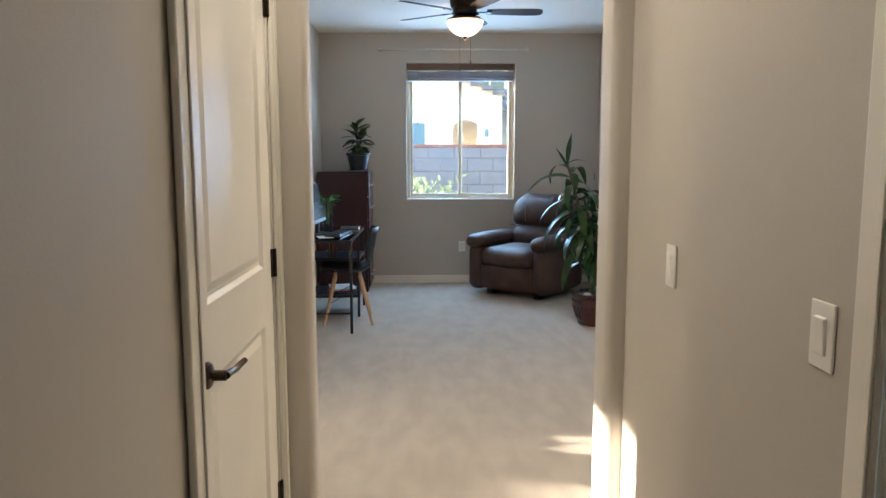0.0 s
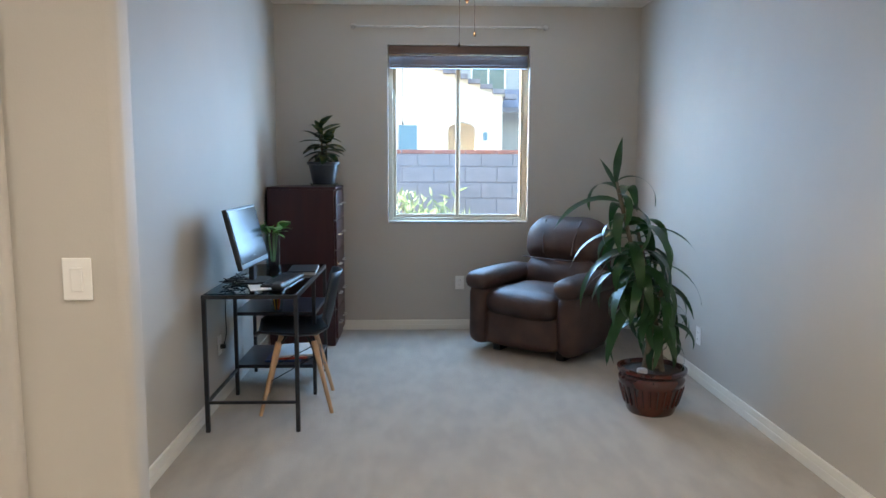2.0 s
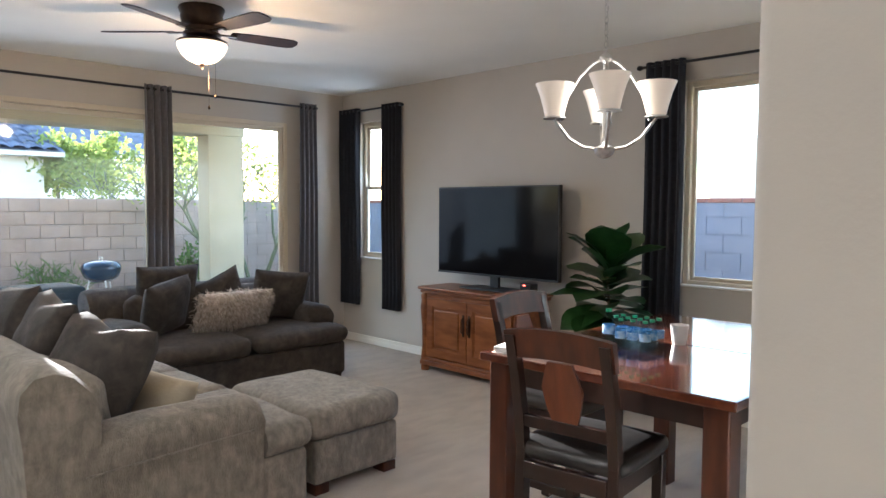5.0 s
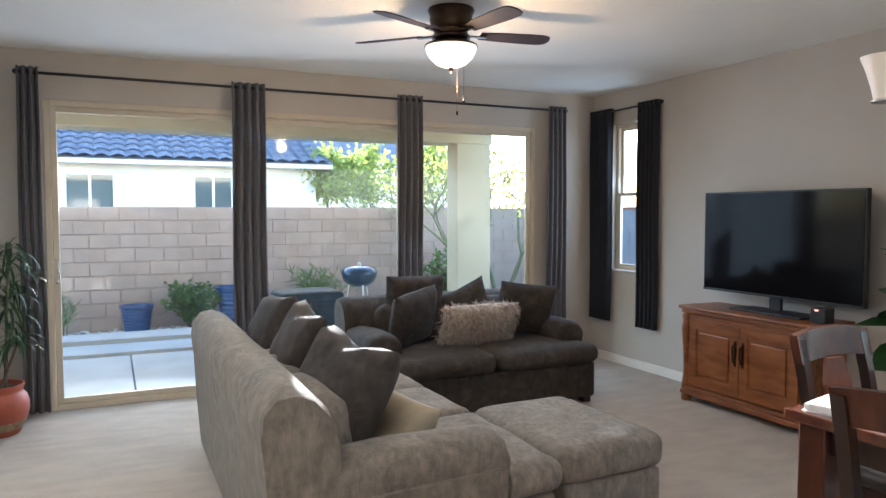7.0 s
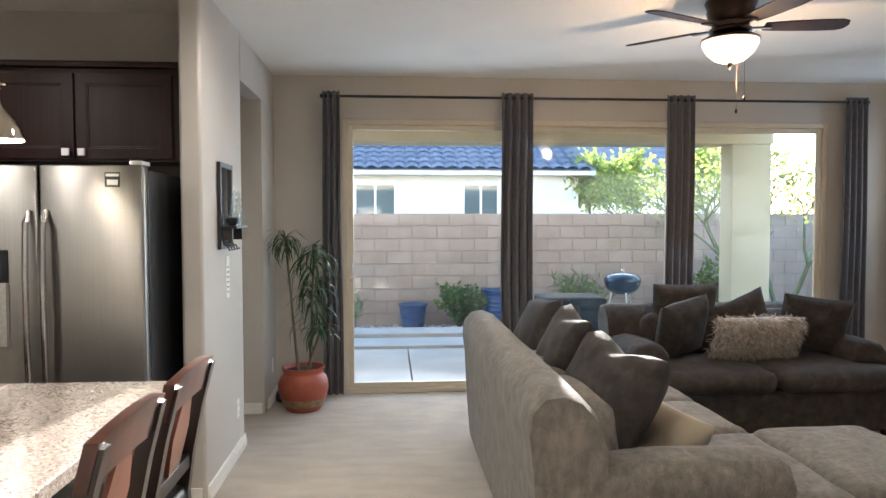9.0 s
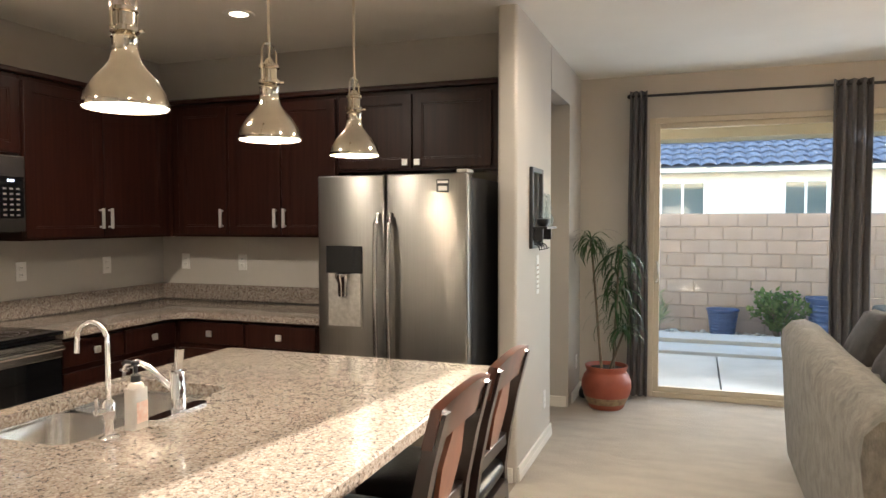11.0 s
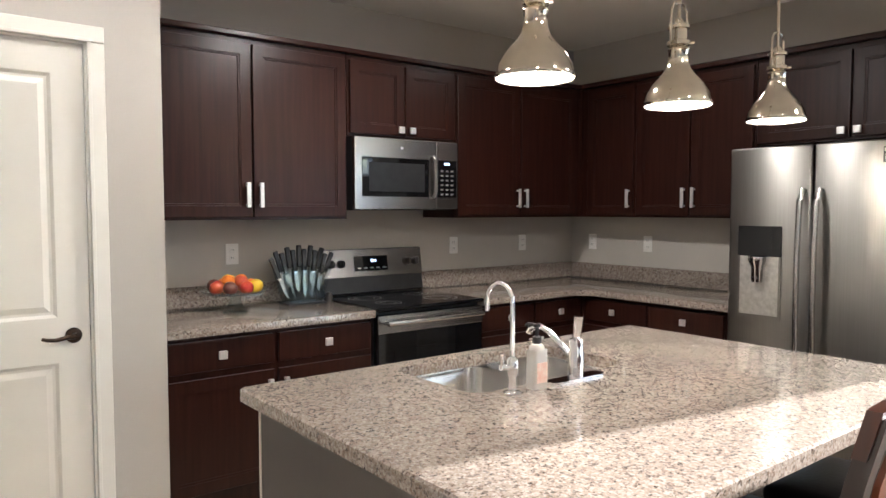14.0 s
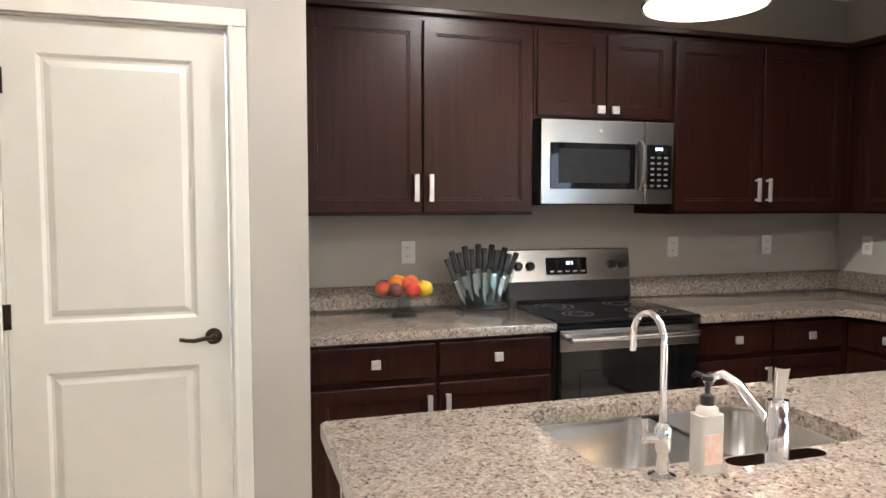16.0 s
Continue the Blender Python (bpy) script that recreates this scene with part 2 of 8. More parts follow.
# dark cloth, darkened further: the cushions' backlit shade is in the colour
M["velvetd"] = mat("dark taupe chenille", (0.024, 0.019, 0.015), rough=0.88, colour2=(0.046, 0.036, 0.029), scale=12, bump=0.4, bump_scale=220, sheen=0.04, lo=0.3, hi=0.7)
def napped(m_, dark, light):
    """Brushed patches of lighter nap over the weave."""
    nt = m_.node_tree
    b = [n for n in nt.nodes if n.type == "BSDF_PRINCIPLED"][0]
    src = b.inputs["Base Color"].links[0].from_socket
    geo = nt.nodes.new("ShaderNodeNewGeometry")
    n = nt.nodes.new("ShaderNodeTexNoise")
    n.inputs["Scale"].default_value = 11.0
    n.inputs["Detail"].default_value = 9
    n.inputs["Roughness"].default_value = 0.68
    n.inputs["Distortion"].default_value = 0.6
    nt.links.new(geo.outputs["Position"], n.inputs[0])
    r = nt.nodes.new("ShaderNodeMapRange")
    r.inputs[1].default_value, r.inputs[2].default_value = 0.36, 0.66
    r.inputs[3].default_value, r.inputs[4].default_value = dark, light
    nt.links.new(n.outputs[0], r.inputs[0])
    hs = nt.nodes.new("ShaderNodeHueSaturation")
    nt.links.new(src, hs.inputs["Color"])
    nt.links.new(r.outputs[0], hs.inputs["Value"])
    nt.links.new(hs.outputs[0], b.inputs["Base Color"])


napped(M["velvet"], 0.72, 1.18)
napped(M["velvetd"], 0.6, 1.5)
M["fur"] = mat("shaggy beige fur", (0.30, 0.25, 0.20), rough=0.95, colour2=(0.55, 0.48, 0.41), scale=25, bump=1.0, bump_scale=60, sheen=0.4)
M["cream"] = mat("cream pillow cotton", (0.36, 0.30, 0.21), rough=0.9, colour2=(0.35, 0.30, 0.22), scale=12, bump=0.2)
M["leather"] = mat("brown leather", (0.034, 0.014, 0.009), rough=0.55, colour2=(0.075, 0.036, 0.024), scale=6, bump=0.25, bump_scale=90, lo=0.3, hi=0.7)
M["mahogany"] = mat("dark mahogany", (0.030, 0.0045, 0.006), rough=0.38, colour2=(0.042, 0.007, 0.008), scale=4, stretch=(5, 5, 0.5))
M["oak"] = mat("honey brown wood", (0.16, 0.050, 0.013), rough=0.36, colour2=(0.26, 0.098, 0.030), scale=3.5, stretch=(1.2, 5, 5), bump=0.03, bump_scale=30)
M["cherry"] = mat("worn cherry wood", (0.030, 0.008, 0.004), rough=0.28, colour2=(0.075, 0.021, 0.009), scale=4, stretch=(4, 4, 0.8), coat=0.1)
M["darkwood"] = mat("dark brown wood", (0.011, 0.0045, 0.0032), rough=0.3, colour2=(0.024, 0.009, 0.006), scale=5, stretch=(4, 4, 0.8), coat=0.2)
M["beech"] = mat("beech wood", (0.50, 0.29, 0.15), rough=0.45, colour2=(0.58, 0.36, 0.20), scale=6, stretch=(6, 6, 0.6))
M["blind"] = mat("brown wood blind", (0.075, 0.035, 0.022), rough=0.4, colour2=(0.11, 0.052, 0.032), scale=4, stretch=(0.5, 6, 6))
M["curtain"] = mat("grey curtain cloth", (0.115, 0.108, 0.113), rough=0.9, colour2=(0.095, 0.09, 0.094), scale=30, bump=0.15, bump_scale=300, sheen=0.2)
M["navy"] = mat("black-navy curtain cloth", (0.010, 0.011, 0.016), rough=0.9, colour2=(0.015, 0.016, 0.022), scale=30, bump=0.15, bump_scale=300)
M["leaf"] = mat("glossy green leaf", (0.010, 0.042, 0.008), rough=0.30, colour2=(0.028, 0.075, 0.018), scale=14, lo=0.3, hi=0.7)
M["leafy"] = mat("variegated leaf", (0.010, 0.032, 0.009), rough=0.35, colour2=(0.13, 0.12, 0.022), scale=22, lo=0.5, hi=0.62)
M["leafdry"] = mat("garden foliage", (0.075, 0.15, 0.040), rough=0.6, colour2=(0.16, 0.23, 0.06), scale=10)
M["olean"] = mat("grey-green shrub leaf", (0.14, 0.22, 0.10), rough=0.55, colour2=(0.26, 0.33, 0.17), scale=10)
M["bark"] = mat("bark", (0.13, 0.10, 0.07), rough=0.9, colour2=(0.20, 0.16, 0.11), scale=25, bump=0.6, bump_scale=60)
M["soil"] = mat("potting soil", (0.03, 0.022, 0.016), rough=0.95, colour2=(0.06, 0.045, 0.032), scale=60, bump=0.8, bump_scale=90)
M["glaze"] = mat("oxblood glazed ceramic", (0.045, 0.010, 0.007), rough=0.12, colour2=(0.075, 0.018, 0.010), scale=7, coat=0.5)
M["terra"] = mat("terracotta", (0.36, 0.085, 0.045), rough=0.5, colour2=(0.28, 0.06, 0.032), scale=8, bump=0.1)
M["terraband"] = mat("glazed tan band", (0.34, 0.26, 0.15), rough=0.4, colour2=(0.20, 0.12, 0.07), scale=30)
M["blackpot"] = mat("dark plastic pot", (0.012, 0.016, 0.022), rough=0.35, colour2=(0.018, 0.022, 0.03), scale=10)
M["bluepot"] = mat("blue glazed pot", (0.020, 0.055, 0.17), rough=0.35, colour2=(0.03, 0.075, 0.21), scale=9)
M["stucco"] = mat("cream stucco", (0.78, 0.74, 0.67), rough=0.95, colour2=(0.72, 0.68, 0.61), scale=3, bump=0.4, bump_scale=80, spec=0.1)
M["stuccot"] = mat("tan patio stucco", (0.60, 0.52, 0.36), rough=0.95, colour2=(0.56, 0.48, 0.33), scale=3, bump=0.4, bump_scale=80, spec=0.1)
M["rooftile"] = mat("grey clay roof tile", (0.15, 0.155, 0.20), rough=0.7, colour2=(0.22, 0.225, 0.27), scale=5, bump=0.3, bump_scale=30, spec=0.0)
M["screen"] = mat("dark monitor screen", (0.010, 0.011, 0.013), rough=0.16, colour2=(0.013, 0.014, 0.016), scale=4, spec=0.12)
M["cmu"] = mat("tan concrete block", (0.40, 0.325, 0.29), rough=0.95, colour2=(0.35, 0.285, 0.255), scale=4, bump=0.5, bump_scale=70, rnd=0.05, spec=0.1)
M["mortar"] = mat("mortar joint", (0.33, 0.265, 0.23), rough=0.95, colour2=(0.29, 0.235, 0.20), scale=20, spec=0.1)
# north wall's block and mortar, with skylit blue shade put into the colour
M["cmugrey"] = mat("concrete block in blue shade", (0.27, 0.28, 0.34), rough=0.95, colour2=(0.23, 0.24, 0.29), scale=4, bump=0.5, bump_scale=70, rnd=0.03, spec=0.1)
M["mortargrey"] = mat("mortar joint in blue shade", (0.25, 0.26, 0.315), rough=0.95, colour2=(0.22, 0.23, 0.28), scale=20, spec=0.1)
M["cap"] = mat("red cap block", (0.30, 0.13, 0.10), rough=0.95, colour2=(0.36, 0.17, 0.13), scale=6, rnd=0.08, spec=0.1)
M["concrete"] = mat("pale concrete slab", (0.55, 0.54, 0.52), rough=0.9, colour2=(0.48, 0.47, 0.45), scale=2.5, bump=0.2, bump_scale=70, spec=0.1)
M["gravel"] = mat("tan gravel", (0.32, 0.24, 0.18), rough=0.95, colour2=(0.44, 0.35, 0.27), scale=40, bump=1.0, bump_scale=55, spec=0.1)
M["ground"] = mat("desert ground", (0.34, 0.27, 0.20), rough=0.95, colour2=(0.40, 0.32, 0.25), scale=2.0, bump=0.8, bump_scale=40, spec=0.1)
M["teal"] = mat("blue-grey shutter", (0.10, 0.20, 0.27), rough=0.5, colour2=(0.12, 0.22, 0.29), scale=5)
M["farglass"] = mat("dark window glass", (0.05, 0.09, 0.10), rough=0.06, colour2=(0.06, 0.10, 0.11), scale=2, spec=0.8)
M["shade"] = glow("frosted glass shade", (1.0, 0.74, 0.44), 0.26)
M["shade_dim"] = glow("frosted chandelier glass", (0.90, 0.78, 0.64), 0.02)
M["bulb"] = glow("lit bulb", (1.0, 0.86, 0.66), 2.0)
M["inner"] = glow("white enamel lit inside", (1.0, 0.94, 0.84), 0.22)
M["digits"] = glow("lit digits", (0.55, 0.72, 1.0), 0.35)


def translucent(m_, amount=0.4):
    """Lets light through leaves and thin cloth."""
    nt = m_.node_tree
    b = [n for n in nt.nodes if n.type == "BSDF_PRINCIPLED"][0]
    out = [n for n in nt.nodes if n.type == "OUTPUT_MATERIAL"][0]
    t = nt.nodes.new("ShaderNodeBsdfTranslucent")
    src = b.inputs["Base Color"].links[0].from_socket
    nt.links.new(src, t.inputs[0])
    mx = nt.nodes.new("ShaderNodeMixShader")
    mx.inputs[0].default_value = amount
    nt.links.new(b.outputs[0], mx.inputs[1])
    nt.links.new(t.outputs[0], mx.inputs[2])
    nt.links.new(mx.outputs[0], out.inputs[0])


M["crown"] = mat("yellow-green tree leaf", (0.20, 0.27, 0.06), rough=0.6, colour2=(0.34, 0.38, 0.10), scale=6)
for key in ("crown", "leafdry", "olean"):
    translucent(M[key], 0.45)
for key in ("leaf", "leafy"):
    translucent(M[key], 0.2)

# ---- mesh helpers ----
def mesh(name, bm, material, smooth=False):
    bmesh.ops.recalc_face_normals(bm, faces=bm.faces)
    me = bpy.data.meshes.new(name)
    bm.to_mesh(me)
    bm.free()
    mats = material if isinstance(material, (list, tuple)) else [material]
    for m_ in mats:
        me.materials.append(M[m_])
    if smooth:
        me.shade_smooth()
        me.set_sharp_from_angle(angle=radians(smooth if smooth > 1 else 40))
    return me


def part(name, bm, material, parent=None, label="", smooth=False, place=None):
    ob = new(name, mesh(name, bm, material, smooth))
    if parent:
        ob.parent = parent
    if place is not None:
        ob.matrix_basis = place
    if label:
        ob["label"] = label
    return ob


def thing(name, label, category, place=None, group=""):
    ob = new(name)
    ob.empty_display_size = 0.1
    if place is not None:
        ob.matrix_basis = place
    return tagged(ob, label, category, group)


def struct(name, bm, material, label="", category="", smooth=False):
    ob = part(name, bm, material, smooth=smooth)
    return tagged(ob, label, category, kind="structure")


def B(bm, x0, x1, y0, y1, z0, z1, bev=0.0, seg=2, mi=0):
    """A box, bevelled where asked."""
    m_ = Matrix.Translation(((x0 + x1) / 2, (y0 + y1) / 2, (z0 + z1) / 2)) @ Matrix.Diagonal((x1 - x0, y1 - y0, z1 - z0, 1))
    r = bmesh.ops.create_cube(bm, size=1, matrix=m_)
    fs = {f for v in r["verts"] for f in v.link_faces}
    for f in fs:
        f.material_index = mi
    if bev:
        es = list({e for v in r["verts"] for e in v.link_edges})
        rb = bmesh.ops.bevel(bm, geom=es, offset=bev, segments=seg, profile=0.5, affect="EDGES")
        for f in rb["faces"]:
            f.material_index = mi
    return bm


def box(*a, **k):
    return B(bmesh.new(), *a, **k)


def boxes(*rows, bev=0.0):
    bm = bmesh.new()
    for r in rows:
        B(bm, *r, bev=bev)
    return bm


def prism(bm, pts, z0, z1, radii=None, seg=5):
    """An upright prism over a 2D outline, whose corners may be rounded."""
    n = len(pts)
    out = []
    for i, p in enumerate(pts):
        r = radii[i] if radii else 0
        p = Vector(p)
        if not r:
            out.append(p)
            continue
        a = (Vector(pts[i - 1]) - p).normalized()
        b = (Vector(pts[(i + 1) % n]) - p).normalized()
        half = a.angle(b) / 2
        d = r / math.tan(half)
        c = p + (a + b).normalized() * (r / math.sin(half))
        s, e = p + a * d - c, p + b * d - c
        for k in range(seg + 1):
            f = k / seg
            v = s.lerp(e, f).normalized() * r if s.angle(e) < 3.1 else s
            out.append(c + v)
    lo = [bm.verts.new((p.x, p.y, z0)) for p in out]
    hi = [bm.verts.new((p.x, p.y, z1)) for p in out]
    bm.faces.new(lo[::-1])
    bm.faces.new(hi)
    for i in range(len(out)):
        j = (i + 1) % len(out)
        bm.faces.new((lo[i], lo[j], hi[j], hi[i]))
    return bm


def rot(bm, m_):
    bmesh.ops.transform(bm, matrix=m_, verts=bm.verts)
    return bm


def lathe(profile, seg=24, bm=None, mi=0, at=(0, 0, 0)):
    """A turned body from (radius, height) pairs."""
    bm = bm or bmesh.new()
    rings = []
    for r, z in profile:
        if r < 1e-5:
            rings.append([bm.verts.new((at[0], at[1], at[2] + z))])
        else:
            rings.append([bm.verts.new((at[0] + r * math.cos(2 * math.pi * k / seg), at[1] + r * math.sin(2 * math.pi * k / seg), at[2] + z)) for k in range(seg)])
    for a, b in zip(rings, rings[1:]):
        for k in range(seg):
            l = (k + 1) % seg
            if len(a) == 1 and len(b) == 1:
                continue
            if len(a) == 1:
                f = bm.faces.new((a[0], b[l], b[k]))
            elif len(b) == 1:
                f = bm.faces.new((a[k], a[l], b[0]))
            else:
                f = bm.faces.new((a[k], a[l], b[l], b[k]))
            f.material_index = mi
    return bm


def tube(bm, pts, r, seg=8, r1=None, mi=0):
    """A round bar along a line of points, tapering to r1."""
    pts = [Vector(p) for p in pts]
    rings = []
    up = Vector((0, 0, 1))
    for i, p in enumerate(pts):
        d = (pts[min(i + 1, len(pts) - 1)] - pts[max(i - 1, 0)]).normalized()
        ref = up if abs(d.z) < 0.95 else Vector((1, 0, 0))
        u = d.cross(ref).normalized()
        w = u.cross(d)
        rr = r if r1 is None else r + (r1 - r) * i / (len(pts) - 1)
        rings.append([bm.verts.new(p + (u * math.cos(2 * math.pi * k / seg) + w * math.sin(2 * math.pi * k / seg)) * rr) for k in range(seg)])
    for a, b in zip(rings, rings[1:]):
        for k in range(seg):
            bm.faces.new((a[k], a[(k + 1) % seg], b[(k + 1) % seg], b[k])).material_index = mi
    bm.faces.new(rings[0][::-1]).material_index = mi
    bm.faces.new(rings[-1]).material_index = mi
    return bm


def soft_box(x0, x1, y0, y1, z0, z1, r=0.06, puff=0.0, lump=0.0, cuts=6, seed=0):
    """An upholstered block: rounded, domed and slightly uneven."""
    bm = bmesh.new()
    sx, sy, sz = (x1 - x0) / 2, (y1 - y0) / 2, (z1 - z0) / 2
    bmesh.ops.create_cube(bm, size=2)
    bmesh.ops.subdivide_edges(bm, edges=bm.edges, cuts=cuts * 2, use_grid_fill=True)
    c = Vector(((x0 + x1) / 2, (y0 + y1) / 2, (z0 + z1) / 2))
    r = min(r, sx * 0.98, sy * 0.98, sz * 0.98)
    for v in bm.verts:
        def warp(t, s):
            # crowd the grid towards the edges so that the rounding is smooth
            return s * math.sin(t * math.pi / 2)
        p = Vector((warp(v.co.x, sx), warp(v.co.y, sy), warp(v.co.z, sz)))
        core = Vector((max(-sx + r, min(sx - r, p.x)), max(-sy + r, min(sy - r, p.y)), max(-sz + r, min(sz - r, p.z))))
        d = p - core
        if d.length > 1e-6:
            p = core + d.normalized() * r
        u = Vector((p.x / sx, p.y / sy, p.z / sz))
        if puff:
            p.x += puff * (1 - u.y ** 2) * (1 - u.z ** 2) * u.x
            p.y += puff * (1 - u.x ** 2) * (1 - u.z ** 2) * u.y
            p.z += puff * (1 - u.x ** 2) * (1 - u.y ** 2) * u.z
        p += c
        if lump:
            p += noise.noise_vector(p * 6 + Vector((seed * 3.1, 0, 0))) * lump
        v.co = p
    return bm


# ---- setting ----
CEIL = 2.73
struct("wall_office_north", boxes((-0.81, 0.26, 8.50, 8.66, -0.1, CEIL), (1.45, 2.5, 8.50, 8.66, -0.1, CEIL), (0.26, 1.45, 8.50, 8.66, -0.1, 0.93), (0.26, 1.45, 8.50, 8.66, 2.41, CEIL)), "wall", "greige painted wall with a window", "wall")
struct("trim_office_window", box(0.10, 0.255, 8.66, 8.76, 0.85, 2.5), "stuccot", "tan stucco trim outside the office window", "trim")
struct("wall_office_east", box(2.38, 2.5, 3.24, 8.50, -0.1, CEIL), "wall", "greige painted wall", "wall")
struct("wall_partition", prism(bmesh.new(), [(-0.815, 4.45), (-0.625, 4.45), (-0.625, 4.48), (-0.31, 4.48), (-0.31, 4.60), (-0.675, 4.60), (-0.675, 8.50), (-0.815, 8.50)], -0.1, CEIL, [0.02, 0.02, 0, 0.03, 0.03, 0, 0, 0]), "wall", "greige wall with rounded corners between office and great room", "wall", smooth=40)
struct("wall_hall_west", boxes((-0.15, -0.03, -1.6, 2.06, -0.1, CEIL), (-0.15, -0.03, 2.06, 2.93, 2.10, CEIL), (-0.15, -0.03, 2.93, 2.972, -0.1, CEIL)), "wall", "greige hall wall with a door", "wall")
struct("wall_hall_nib_west", prism(bmesh.new(), [(-0.65, 2.972), (0.082, 2.972), (0.082, 3.075), (-0.65, 3.075)], -0.1, CEIL, [0, 0.03, 0.03, 0]), "wall", "greige wall end with rounded corners", "wall", smooth=40)
struct("wall_hall_east", boxes((1.165, 1.285, -1.6, 0.83, -0.1, CEIL), (1.165, 1.285, 0.83, 1.68, 2.10, CEIL), (1.165, 1.285, 1.68, 3.06, -0.1, CEIL)), "wall", "greige hall wall with light switches", "wall")
struct("wall_hall_nib_east", prism(bmesh.new(), [(1.098, 3.06), (2.38, 3.06), (2.38, 3.24), (1.098, 3.24)], -0.1, CEIL, [0.03, 0, 0, 0.03]), "wall", "greige wall end with rounded corners", "wall", smooth=40)
struct("wall_hall_south", box(-0.15, 1.285, -1.72, -1.6, -0.1, CEIL), "wall", "greige painted wall", "wall")
struct("wall_great_east", box(-0.65, -0.53, 0.80, 2.972, -0.1, CEIL), "wall", "greige painted wall", "wall")
struct("wall_pantry", boxes((-1.75, -1.46, 0.58, 0.69, -0.1, CEIL), (-1.46, -0.70, 0.58, 0.69, 2.11, CEIL), (-0.70, -0.53, 0.58, 0.69, -0.1, CEIL), (-1.75, -1.64, -0.12, 0.58, -0.1, CEIL), (-0.65, -0.53, 0.69, 0.80, -0.1, CEIL)), "wall", "greige pantry wall with a white door", "wall")
struct("wall_kitchen_south", box(-5.35, -1.64, -0.24, -0.12, -0.1, CEIL), "wall", "greige kitchen wall behind cabinets", "wall")
struct("wall_kitchen_west", box(-5.35, -5.23, -0.12, 2.75, -0.1, CEIL), "wall", "greige kitchen wall behind the fridge", "wall")
struct("wall_wing", prism(bmesh.new(), [(-4.67, 2.75), (-4.67, 2.865), (-5.67, 2.865), (-5.67, 2.75)], -0.1, CEIL, [0.02, 0.02, 0.02, 0.0]), "wall", "greige wing wall beside the fridge with rounded corners", "wall", smooth=40)
struct("wall_passage", boxes((-5.67, -5.55, 0.0, 2.75, -0.1, CEIL), (-6.54, -6.42, 0.0, 2.865, -0.1, CEIL), (-7.16, -6.54, 2.75, 2.865, -0.1, CEIL), (-6.42, -5.67, 2.75, 2.865, 2.43, CEIL), (-6.54, -5.55, -0.12, 0.0, -0.1, CEIL)), "wall", "greige walls of a side passage", "wall")
struct("wall_slider", boxes((-7.16, -7.0, 2.865, 3.44, -0.1, CEIL), (-7.16, -7.0, 7.78, 8.66, -0.1, CEIL), (-7.16, -7.0, 3.44, 7.78, 2.37, CEIL)), "wall", "greige wall around a wide sliding glass door", "wall")
struct("wall_great_north", boxes((-7.0, -6.72, 8.51, 8.66, -0.1, CEIL), (-6.72, -6.06, 8.51, 8.66, -0.1, 0.93), (-6.72, -6.06, 8.51, 8.66, 2.41, CEIL), (-6.06, -2.95, 8.51, 8.66, -0.1, CEIL), (-2.95, -1.45, 8.51, 8.66, -0.1, 0.93), (-2.95, -1.45, 8.51, 8.66, 2.41, CEIL), (-1.45, -0.815, 8.51, 8.66, -0.1, CEIL)), "wall", "greige wall behind the television", "wall")
struct("ceiling", boxes((-7.16, 2.5, -1.72, 8.66, CEIL, CEIL + 0.12)), "ceiling", "off-white textured ceiling", "ceiling")
struct("floor_carpet", boxes((-7.0, 2.38, 2.866, 8.505, -0.1, 0.0), (-0.03, 1.165, -1.6, 2.866, -0.1, 0.0), (-6.42, -5.67, 0.0, 2.866, -0.1, 0.0)), "carpet", "beige cut-pile carpet with vacuum marks", "carpet")
struct("floor_kitchen", box(-5.23, -0.65, -0.12, 2.866, -0.1, -0.006), "grout", "tan kitchen floor tile", "floor")

# ---- joinery helpers ----
def shaker(w, h, rail=0.058, t=0.02):
    """A framed door front from (0, 0) to (w, h), its face at y = 0."""
    bm = bmesh.new()
    rings = []
    b = 0.010
    for o, y in ((0, t), (0, 0.002), (0.002, 0), (rail - 0.001, 0), (rail, 0.004), (rail + b, 0.0045), (rail + b + 0.001, 0.009)):
        rings.append([bm.verts.new(p) for p in ((o, y, o), (w - o, y, o), (w - o, y, h - o), (o, y, h - o))])
    for u, v in zip(rings, rings[1:]):
        for k in range(4):
            bm.faces.new((u[k], u[(k + 1) % 4], v[(k + 1) % 4], v[k]))
    bm.faces.new(rings[-1])
    bm.faces.new(rings[0][::-1])
    return bm


def bar_pull(x, z, h=0.13):
    bm = bmesh.new()
    B(bm, x - 0.0115, x + 0.0115, -0.034, -0.025, z, z + h, bev=0.003)
    for zz in (z + 0.012, z + h - 0.012):
        B(bm, x - 0.006, x + 0.006, -0.025, 0.0, zz - 0.006, zz + 0.006)
    return bm


def square_knob(x, z):
    bm = bmesh.new()
    B(bm, x - 0.02, x + 0.02, -0.03, -0.016, z - 0.02, z + 0.02, bev=0.003)
    B(bm, x - 0.006, x + 0.006, -0.017, 0.0, z - 0.006, z + 0.006)
    return bm


